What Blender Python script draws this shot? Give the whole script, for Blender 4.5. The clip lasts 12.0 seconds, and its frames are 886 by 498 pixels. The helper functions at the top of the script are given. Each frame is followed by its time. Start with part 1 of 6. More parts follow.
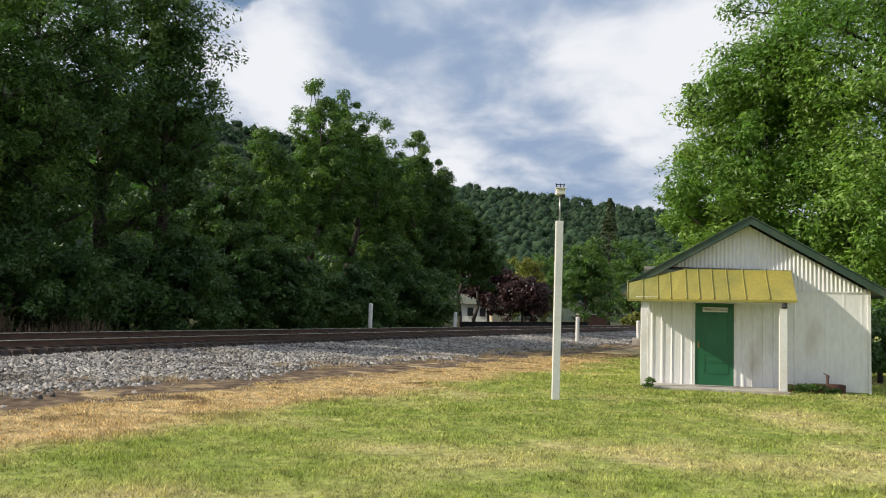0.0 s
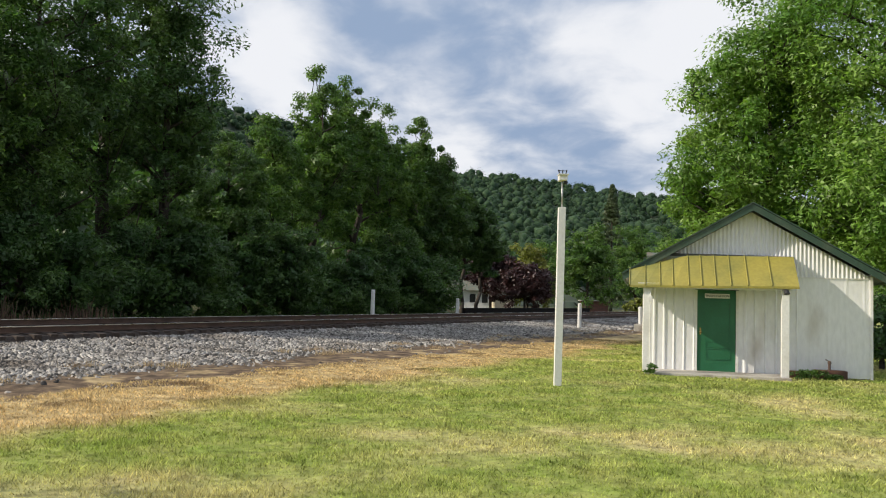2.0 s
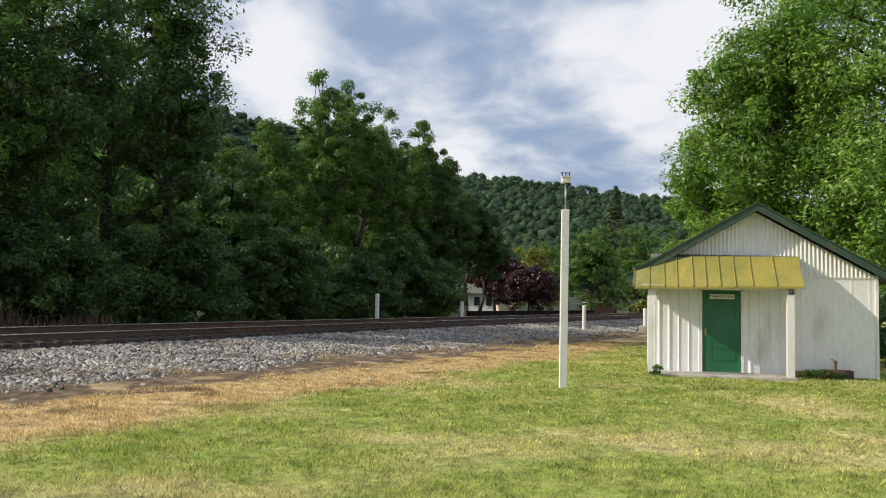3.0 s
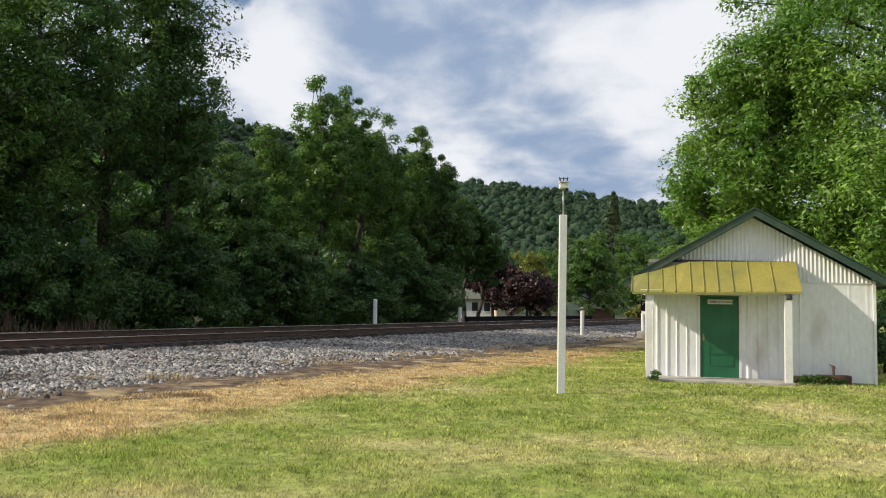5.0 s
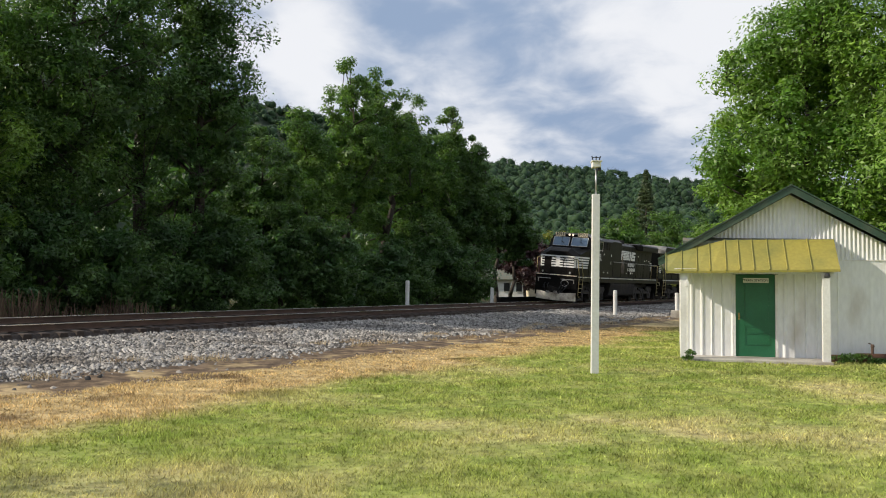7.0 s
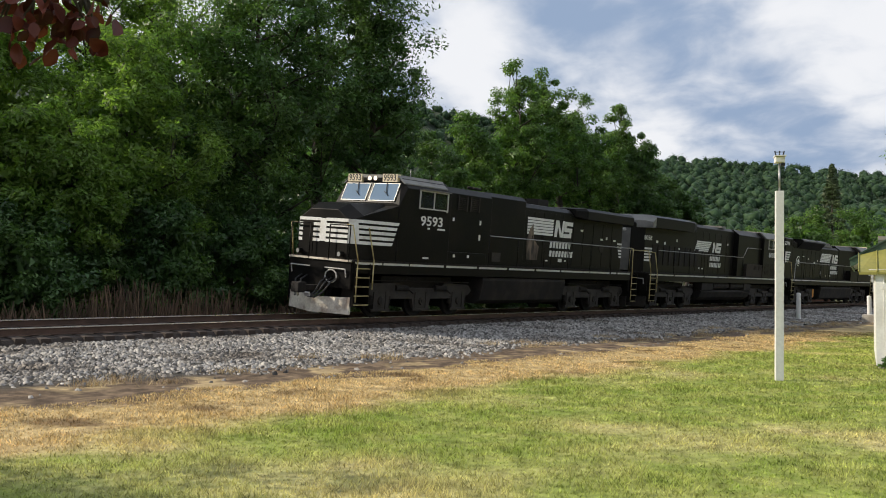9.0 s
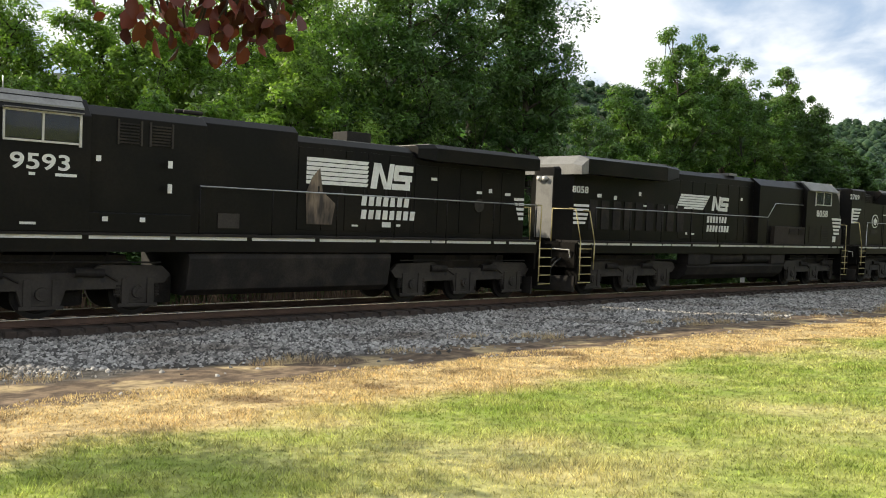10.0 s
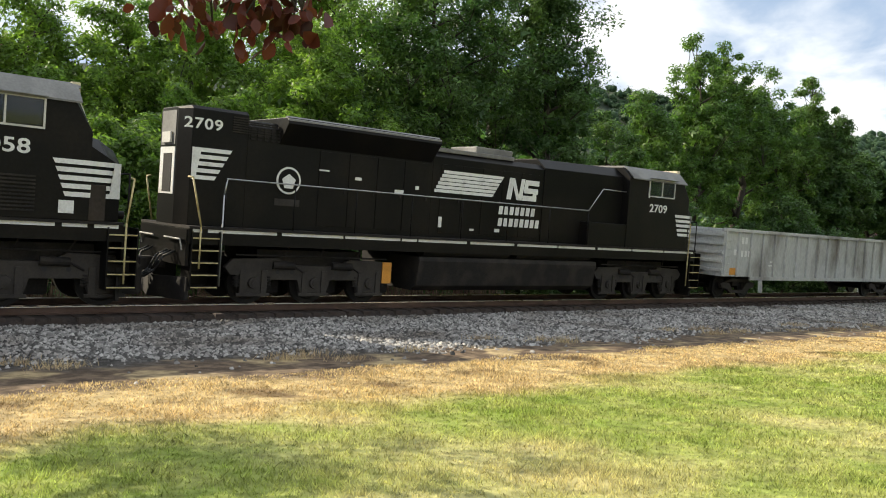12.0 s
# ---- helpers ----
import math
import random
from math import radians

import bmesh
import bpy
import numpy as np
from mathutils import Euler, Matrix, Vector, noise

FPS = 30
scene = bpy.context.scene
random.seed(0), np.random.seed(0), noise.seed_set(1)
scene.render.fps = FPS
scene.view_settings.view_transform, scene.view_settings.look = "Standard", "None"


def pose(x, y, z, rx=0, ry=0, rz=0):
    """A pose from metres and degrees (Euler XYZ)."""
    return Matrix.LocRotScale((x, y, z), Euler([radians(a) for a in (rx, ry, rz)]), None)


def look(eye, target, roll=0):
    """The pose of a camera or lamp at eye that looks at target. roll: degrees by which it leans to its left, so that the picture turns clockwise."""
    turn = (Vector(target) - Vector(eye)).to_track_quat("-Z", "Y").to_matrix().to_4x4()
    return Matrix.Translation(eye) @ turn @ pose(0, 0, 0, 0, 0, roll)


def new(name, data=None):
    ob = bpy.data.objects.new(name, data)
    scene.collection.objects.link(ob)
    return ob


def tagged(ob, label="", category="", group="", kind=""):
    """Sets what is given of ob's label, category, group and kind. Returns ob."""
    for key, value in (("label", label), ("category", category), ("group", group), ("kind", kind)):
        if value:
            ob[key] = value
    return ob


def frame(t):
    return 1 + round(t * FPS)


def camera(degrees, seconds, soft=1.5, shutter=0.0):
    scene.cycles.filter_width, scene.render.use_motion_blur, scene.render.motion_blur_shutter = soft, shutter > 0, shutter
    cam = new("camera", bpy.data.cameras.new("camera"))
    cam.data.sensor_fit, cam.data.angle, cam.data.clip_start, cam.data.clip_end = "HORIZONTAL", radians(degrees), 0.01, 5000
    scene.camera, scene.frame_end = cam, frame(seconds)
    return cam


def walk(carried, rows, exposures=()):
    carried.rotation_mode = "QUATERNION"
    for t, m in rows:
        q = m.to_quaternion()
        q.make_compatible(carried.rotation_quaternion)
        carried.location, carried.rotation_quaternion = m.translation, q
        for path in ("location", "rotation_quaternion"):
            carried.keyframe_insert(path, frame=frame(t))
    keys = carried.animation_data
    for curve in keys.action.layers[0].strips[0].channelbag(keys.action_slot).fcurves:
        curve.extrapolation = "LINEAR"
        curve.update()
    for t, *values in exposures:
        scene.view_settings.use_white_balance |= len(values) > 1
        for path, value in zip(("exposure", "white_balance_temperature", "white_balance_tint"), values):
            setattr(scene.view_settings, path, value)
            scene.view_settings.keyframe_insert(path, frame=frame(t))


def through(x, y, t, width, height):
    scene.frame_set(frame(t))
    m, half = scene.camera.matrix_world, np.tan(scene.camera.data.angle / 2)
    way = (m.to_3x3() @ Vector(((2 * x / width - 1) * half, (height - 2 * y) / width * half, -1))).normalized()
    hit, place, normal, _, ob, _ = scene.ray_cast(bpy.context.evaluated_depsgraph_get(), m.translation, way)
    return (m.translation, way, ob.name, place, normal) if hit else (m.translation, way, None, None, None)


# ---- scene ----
# ---------------------------------------------------------------- camera
cam = camera(55.03, 12.0, soft=1.0, shutter=0.0)
EYE = 1.6


def stand(x, y, yaw, pitch, roll):
    """Camera pose: yaw to the left, pitch up, roll clockwise in the picture."""
    return pose(x, y, EYE, 0, 0, yaw) @ pose(0, 0, 0, 90 + pitch, 0, 0) @ pose(0, 0, 0, 0, 0, roll)


VIEWS = [  # seconds, x, y, yaw, pitch, roll
    (0.0, -0.000, -0.000, 0.00, 4.40, 1.70),
    (0.5, -0.002, -0.000, 0.26, 4.11, 1.69),
    (1.0, -0.003, -0.000, 0.33, 3.70, 1.71),
    (1.5, -0.002, -0.000, 0.25, 3.61, 1.82),
    (2.0, -0.001, -0.000, 0.12, 3.48, 1.69),
    (2.5, -0.002, -0.000, 0.28, 3.37, 1.23),
    (3.0, -0.003, -0.000, 0.38, 3.70, 1.13),
    (5.0, -0.002, -0.000, 0.25, 4.07, 1.08),
    (5.5, -0.003, -0.000, 0.44, 4.09, 1.00),
    (6.0, -0.006, -0.000, 0.81, 3.41, 0.84),
    (6.5, -0.012, -0.000, 1.51, 2.76, 0.64),
    (8.3, -0.053, -0.003, 6.79, 2.82, 1.04),
    (8.5, -0.063, -0.004, 8.09, 2.79, 1.03),
    (9.0, -0.105, -0.012, 13.49, 2.68, 0.88),
    (9.5, -0.157, -0.028, 20.39, 2.15, 0.35),
    (10.0, -0.182, -0.038, 23.86, 1.25, -0.30),
    (10.5, -0.185, -0.040, 24.32, 0.65, 0.28),
    (11.0, -0.181, -0.038, 23.76, 0.76, 1.14),
    (11.5, -0.180, -0.037, 23.53, 1.09, 1.49),
    (12.0, -0.190, -0.042, 24.97, 1.26, 1.52),
]
PATH = [(t, stand(x, y, yaw, pitch, roll)) for t, x, y, yaw, pitch, roll in VIEWS]
walk(cam, PATH, [(0.0, 0.14, 6500, 10), (8.5, 0.14, 6500, 10), (9.5, 0.26, 6650, 9), (10.3, 0.86, 6850, 6), (11.0, 0.86, 6850, 6), (12.0, 0.73, 6800, 7)])

# ---------------------------------------------------------------- light
SUN_EL, SUN_AZ = 31.0, 264.0  # degrees; azimuth clockwise from +y
world = bpy.data.worlds.new("sky")
scene.world = world
world.use_nodes = True


def build_sky():
    nt = world.node_tree
    nt.nodes.clear()
    N, L = nt.nodes.new, nt.links.new
    out, bg = N("ShaderNodeOutputWorld"), N("ShaderNodeBackground")
    sky = N("ShaderNodeTexSky")
    sky.sky_type, sky.sun_disc = "NISHITA", False
    sky.sun_elevation, sky.sun_rotation = radians(SUN_EL), radians(SUN_AZ)
    sky.air_density, sky.dust_density, sky.ozone_density = 1.0, 0.6, 1.0
    geo = N("ShaderNodeTexCoord")
    sep = N("ShaderNodeSeparateXYZ")
    L(geo.outputs["Generated"], sep.inputs[0])
    lift = N("ShaderNodeMath")
    lift.operation = "ADD"
    lift.inputs[1].default_value = 0.17
    L(sep.outputs[2], lift.inputs[0])
    clip = N("ShaderNodeMath")
    clip.operation = "MAXIMUM"
    clip.inputs[1].default_value = 0.06
    L(lift.outputs[0], clip.inputs[0])
    plane = N("ShaderNodeVectorMath")
    plane.operation = "DIVIDE"
    L(geo.outputs["Generated"], plane.inputs[0])
    comb = N("ShaderNodeCombineXYZ")
    for k in range(3):
        L(clip.outputs[0], comb.inputs[k])
    L(comb.outputs[0], plane.inputs[1])

    def cloud(scale, detail, offset, low, high):
        mp = N("ShaderNodeMapping")
        mp.inputs["Location"].default_value = offset
        mp.inputs["Scale"].default_value = (1.0, 0.75, 0.0)
        L(plane.outputs[0], mp.inputs[0])
        ns = N("ShaderNodeTexNoise")
        ns.inputs["Scale"].default_value = scale
        ns.inputs["Detail"].default_value = detail
        ns.inputs["Roughness"].default_value = 0.52
        ns.inputs["Distortion"].default_value = 0.35
        L(mp.outputs[0], ns.inputs["Vector"])
        mr = N("ShaderNodeMapRange")
        mr.interpolation_type = "SMOOTHSTEP"
        mr.inputs["From Min"].default_value, mr.inputs["From Max"].default_value = low, high
        L(ns.outputs["Fac"], mr.inputs["Value"])
        return mr

    def bank(az, el, wide, soft):
        """1 towards a direction of the sky, 0 beyond wide degrees of it."""
        d = N("ShaderNodeVectorMath")
        d.operation = "DISTANCE"
        a, e = radians(az), radians(el)
        d.inputs[1].default_value = (math.sin(a) * math.cos(e), math.cos(a) * math.cos(e), math.sin(e))
        L(geo.outputs["Generated"], d.inputs[0])
        mr = N("ShaderNodeMapRange")
        mr.interpolation_type = "SMOOTHSTEP"
        mr.inputs["From Min"].default_value, mr.inputs["From Max"].default_value = radians(wide), radians(wide * soft)
        L(d.outputs["Value"], mr.inputs["Value"])
        return mr.outputs[0]

    def calc(op, a, b):
        n = N("ShaderNodeMath")
        n.operation = op
        for k, v in enumerate((a, b)):
            if isinstance(v, (int, float)):
                n.inputs[k].default_value = v
            else:
                L(v, n.inputs[k])
        return n.outputs[0]

    def ramp(v, low, high):
        mr = N("ShaderNodeMapRange")
        mr.interpolation_type = "SMOOTHSTEP"
        mr.inputs["From Min"].default_value, mr.inputs["From Max"].default_value = low, high
        L(v, mr.inputs["Value"])
        return mr

    broad = cloud(1.5, 6.0, CLOUD_SHADE, 0.0, 1.0).outputs[0]
    puffs = cloud(4.6, 9.0, CLOUD_COVER, 0.0, 1.0).outputs[0]
    body = calc("ADD", calc("MULTIPLY", broad, 0.52), calc("MULTIPLY", puffs, 0.48))
    # one gap of blue beside the tall tree, ragged at its edge
    gap = calc("MULTIPLY", bank(-14.8, 22.3, 6.0, 0.1), 0.55)
    cover = ramp(calc("SUBTRACT", body, gap), 0.14, 0.24)
    # darker undersides and bright heads of the cloud banks
    for az, el, wide, by in ((-4.5, 17.8, 9.0, 0.13), (2.0, 14.0, 6.0, 0.12), (7.5, 10.8, 7.0, 0.15), (11.0, 22.5, 7.0, 0.14), (-11.5, 16.5, 5.0, -0.26), (10.5, 16.8, 6.0, -0.13), (0.5, 10.6, 4.0, -0.16), (17.0, 19.0, 6.0, -0.16)):
        body = calc("ADD", body, calc("MULTIPLY", bank(az, el, wide, 0.0), by))
    shade = ramp(body, 0.30, 0.72)
    tone = N("ShaderNodeMix")
    tone.data_type = "RGBA"
    tone.inputs["A"].default_value = (7.9, 8.05, 8.4, 1)
    tone.inputs["B"].default_value = (2.75, 3.65, 5.2, 1)
    L(shade.outputs[0], tone.inputs["Factor"])
    mix = N("ShaderNodeMix")
    mix.data_type = "RGBA"
    L(cover.outputs[0], mix.inputs["Factor"])
    L(sky.outputs[0], mix.inputs["A"])
    L(tone.outputs["Result"], mix.inputs["B"])
    L(mix.outputs["Result"], bg.inputs["Color"])
    bg.inputs["Strength"].default_value = 0.1
    L(bg.outputs[0], out.inputs[0])


CLOUD_COVER, CLOUD_SHADE = (0.4, 0.0, 0), (2.2, 3.9, 0)
build_sky()
sun = new("sun", bpy.data.lights.new("sun", "SUN"))
sun.data.energy, sun.data.angle, sun.data.color = 4.2, radians(0.5), (1.0, 0.9, 0.74)
_e, _a = radians(SUN_EL), radians(SUN_AZ)
SUN_FROM = Vector((math.sin(_a) * math.cos(_e), math.cos(_a) * math.cos(_e), math.sin(_e)))
sun.matrix_world = look(SUN_FROM * 100, (0, 0, 0))

# ---------------------------------------------------------------- plan
# The track is an arc that bends to the right; s runs along it, o is the offset towards the lawn.
TRACK_D, TRACK_B, TRACK_R = 19.92, radians(24.6), 1254.0
CENTRE = Vector((-TRACK_D * math.cos(TRACK_B) + TRACK_R * math.cos(TRACK_B), TRACK_D * math.sin(TRACK_B) - TRACK_R * math.sin(TRACK_B)))
CANT = 4.5  # degrees, towards the lawn
GAUGE = 0.75


def rail_z(s):
    return 0.545 + 0.0052 * np.clip(s, -40, 130)


def track_xy(s, o=0.0):
    """Place at s along the track and o metres to its lawn side, and the heading there."""
    th = TRACK_B + s / TRACK_R
    r = TRACK_R - o
    return CENTRE.x - r * math.cos(th), CENTRE.y + r * math.sin(th), th


def track_so(x, y):
    dx, dy = CENTRE.x - x, y - CENTRE.y
    return (np.arctan2(dy, dx) - TRACK_B) * TRACK_R, TRACK_R - np.hypot(dx, dy)


def fbm(x, y, seed=0):
    """Cheap smooth unevenness, about -1 to 1."""
    return (np.sin(0.31 * x + 0.17 * y + seed) + np.sin(-0.23 * x + 0.41 * y + 1.7 * seed) + 0.6 * np.sin(0.83 * x + 0.57 * y + 2.3 * seed) + 0.4 * np.sin(1.7 * x - 1.3 * y + seed)) / 3.0


def ground_z(x, y):
    s, o = track_so(x, y)
    bed = rail_z(s) - 0.37
    lawn = np.clip((s - 40) / 60, 0, 1) * 0.45 + 0.025 * fbm(x, y) * np.clip((o - 9) / 4, 0, 1)
    far = bed - 0.55 + np.clip((-o - 12) / 30, 0, 1) * 0.5
    z = np.interp(o, [-5.0, -2.1, 1.6, 3.0, 5.2, 10.5], [0, 1, 1, 0.80, 0.30, 0])
    base = np.where(o > 0, lawn, far)
    return base + (bed - base) * z + 0.02 * fbm(3 * x, 3 * y, 5) * (np.abs(o) < 9)


def bearing(az, dist):
    return dist * math.sin(radians(az)), dist * math.cos(radians(az))


# ---------------------------------------------------------------- helpers
def part(name, bm, material, parent=None, label="", smooth=False, bevel=0.0):
    me = bpy.data.meshes.new(name)
    bmesh.ops.recalc_face_normals(bm, faces=bm.faces)
    if bevel:
        bmesh.ops.bevel(bm, geom=[e for e in bm.edges if e.is_manifold and e.calc_face_angle(0) > 0.6], offset=bevel, segments=2, profile=0.6, affect="EDGES", clamp_overlap=True)
    bm.to_mesh(me)
    bm.free()
    me.materials.append(material)
    if smooth:
        me.shade_smooth()
    ob = new(name, me)
    ob.parent = parent
    if label:
        ob["label"] = label
    return ob


def raw(name, verts, faces, material, parent=None, smooth=False):
    """A mesh from numpy arrays of triangles or quads."""
    me = bpy.data.meshes.new(name)
    verts, faces = np.asarray(verts, np.float32), np.asarray(faces, np.int32)
    n = faces.shape[1]
    me.vertices.add(len(verts))
    me.vertices.foreach_set("co", verts.ravel())
    me.loops.add(faces.size)
    me.loops.foreach_set("vertex_index", faces.ravel())
    me.polygons.add(len(faces))
    me.polygons.foreach_set("loop_start", np.arange(0, faces.size, n, dtype=np.int32))
    me.update(calc_edges=True)
    me.validate()
    me.materials.append(material)
    if smooth:
        me.shade_smooth()
    ob = new(name, me)
    ob.parent = parent
    return ob


def thing(name, m, label, category, group="", kind=""):
    ob = tagged(new(name), label, category, group, kind)
    ob.matrix_basis = m
    return ob


def box(bm, x0, x1, y0, y1, z0, z1, m=None):
    r = bmesh.ops.create_cube(bm, size=1)["verts"]
    for v in r:
        v.co = Vector(((x0 + x1) / 2 + v.co.x * (x1 - x0), (y0 + y1) / 2 + v.co.y * (y1 - y0), (z0 + z1) / 2 + v.co.z * (z1 - z0)))
        if m:
            v.co = m @ v.co
    return bm


def rod(bm, a, b, r, n=8, r2=None):
    a, b = Vector(a), Vector(b)
    m = Matrix.Translation((a + b) / 2) @ (b - a).to_track_quat("Z", "Y").to_matrix().to_4x4()
    bmesh.ops.create_cone(bm, cap_ends=True, segments=n, radius1=r, radius2=r if r2 is None else r2, depth=(b - a).length, matrix=m)
    return bm


def loft(bm, rings):
    """Join rings of equally many points into one closed skin with capped ends."""
    vs = [[bm.verts.new(p) for p in ring] for ring in rings]
    for a, b in zip(vs, vs[1:]):
        for k in range(len(a)):
            bm.faces.new((a[k - 1], a[k], b[k], b[k - 1]))
    bm.faces.new(vs[0])
    bm.faces.new(vs[-1][::-1])
    return bm


def extrude_x(bm, profile, x0, x1):
    """A profile of (y, z) points carried from x0 to x1."""
    return loft(bm, [[(x0, y, z) for y, z in profile], [(x1, y, z) for y, z in profile]])


def extrude_y(bm, profile, y0, y1):
    return loft(bm, [[(x, y0, z) for x, z in profile], [(x, y1, z) for x, z in profile]])


def boxed(*args):
    return box(bmesh.new(), *args)


def lettering(name, text, size, material, parent, m, depth=0.004, spacing=1.0, wide=1.0):
    cu = bpy.data.curves.new(name, "FONT")
    cu.body, cu.size, cu.extrude, cu.align_x, cu.align_y, cu.space_character = text, size, depth, "CENTER", "CENTER", spacing
    cu.offset = size * 0.018
    tmp = bpy.data.objects.new(name, cu)
    me = bpy.data.meshes.new_from_object(tmp)
    bpy.data.objects.remove(tmp)
    me.materials.clear()
    me.materials.append(material)
    ob = new(name, me)
    ob.parent = parent
    ob.matrix_basis = m @ Matrix.Diagonal((wide, 1, 1, 1))
    return ob


# ---------------------------------------------------------------- materials
def material(name, colour, rough=0.6, metal=0.0, vary=0.15, scale=3.0, fine=40.0, bump=0.15, second=None, patch=(0.45, 0.65), spec=0.5, island=0.0, stretch=(1, 1, 1)):
    """Two-scale procedural surface: colour with patches of a second colour, fine grain and relief."""
    m = bpy.data.materials.new(name)
    m.use_nodes = True
    nt = m.node_tree
    N, L = nt.nodes.new, nt.links.new
    bsdf = nt.nodes["Principled BSDF"]
    bsdf.inputs["Roughness"].default_value, bsdf.inputs["Metallic"].default_value = rough, metal
    bsdf.inputs["Specular IOR Level"].default_value = spec
    geo = N("ShaderNodeTexCoord")
    mp = N("ShaderNodeMapping")
    mp.inputs["Scale"].default_value = stretch
    L(geo.outputs["Object"], mp.inputs[0])

    def nz(sc, det=5.0):
        n = N("ShaderNodeTexNoise")
        n.inputs["Scale"].default_value, n.inputs["Detail"].default_value = sc, det
        L(mp.outputs[0], n.inputs["Vector"])
        return n

    big, small = nz(scale), nz(fine, 3)
    ramp = N("ShaderNodeMapRange")
    ramp.inputs["From Min"].default_value, ramp.inputs["From Max"].default_value = patch
    L(big.outputs["Fac"], ramp.inputs["Value"])
    mix = N("ShaderNodeMix")
    mix.data_type = "RGBA"
    L(ramp.outputs[0], mix.inputs["Factor"])
    mix.inputs["A"].default_value = (*colour, 1)
    mix.inputs["B"].default_value = (*(second or [c * (1 - vary) for c in colour]), 1)
    hsv = N("ShaderNodeHueSaturation")
    val = N("ShaderNodeMapRange")
    val.inputs["To Min"].default_value, val.inputs["To Max"].default_value = 1 - vary, 1 + vary
    val.inputs["From Min"].default_value, val.inputs["From Max"].default_value = 0.3, 0.7
    L(small.outputs["Fac"], val.inputs["Value"])
    if island:
        info, mul, rnd = N("ShaderNodeNewGeometry"), N("ShaderNodeMath"), N("ShaderNodeMapRange")
        rnd.inputs["To Min"].default_value, rnd.inputs["To Max"].default_value = 1 - island, 1 + island
        L(info.outputs["Random Per Island"], rnd.inputs["Value"])
        mul.operation = "MULTIPLY"
        L(rnd.outputs[0], mul.inputs[0])
        L(val.outputs[0], mul.inputs[1])
        L(mul.outputs[0], hsv.inputs["Value"])
    else:
        L(val.outputs[0], hsv.inputs["Value"])
    L(mix.outputs["Result"], hsv.inputs["Color"])
    L(hsv.outputs[0], bsdf.inputs["Base Color"])
    rr = N("ShaderNodeMapRange")
    rr.inputs["To Min"].default_value, rr.inputs["To Max"].default_value = max(0.02, rough - 0.12), min(1, rough + 0.12)
    L(big.outputs["Fac"], rr.inputs["Value"])
    L(rr.outputs[0], bsdf.inputs["Roughness"])
    if bump:
        bp = N("ShaderNodeBump")
        bp.inputs["Strength"].default_value, bp.inputs["Distance"].default_value = bump, 0.02
        L(small.outputs["Fac"], bp.inputs["Height"])
        L(bp.outputs[0], bsdf.inputs["Normal"])
    return m


def leaf_material(name, colour, second, through=0.35, island=0.45):
    m = material(name, colour, 0.46, vary=0.12, scale=0.35, fine=3.0, bump=0, second=second, patch=(0.4, 0.62), spec=0.5, island=island)
    nt = m.node_tree
    N, L = nt.nodes.new, nt.links.new
    bsdf, out = nt.nodes["Principled BSDF"], nt.nodes["Material Output"]
    tr, mix, warm = N("ShaderNodeBsdfTranslucent"), N("ShaderNodeMixShader"), N("ShaderNodeMix")
    warm.data_type, warm.blend_type = "RGBA", "MULTIPLY"
    warm.inputs["Factor"].default_value = 1.0
    warm.inputs["B"].default_value = (1.1, 1.25, 0.6, 1)
    L(bsdf.inputs["Base Color"].links[0].from_socket, warm.inputs["A"])
    L(warm.outputs["Result"], tr.inputs["Color"])
    mix.inputs[0].default_value = through
    L(bsdf.outputs[0], mix.inputs[1])
    L(tr.outputs[0], mix.inputs[2])
    L(mix.outputs[0], out.inputs[0])
    return m


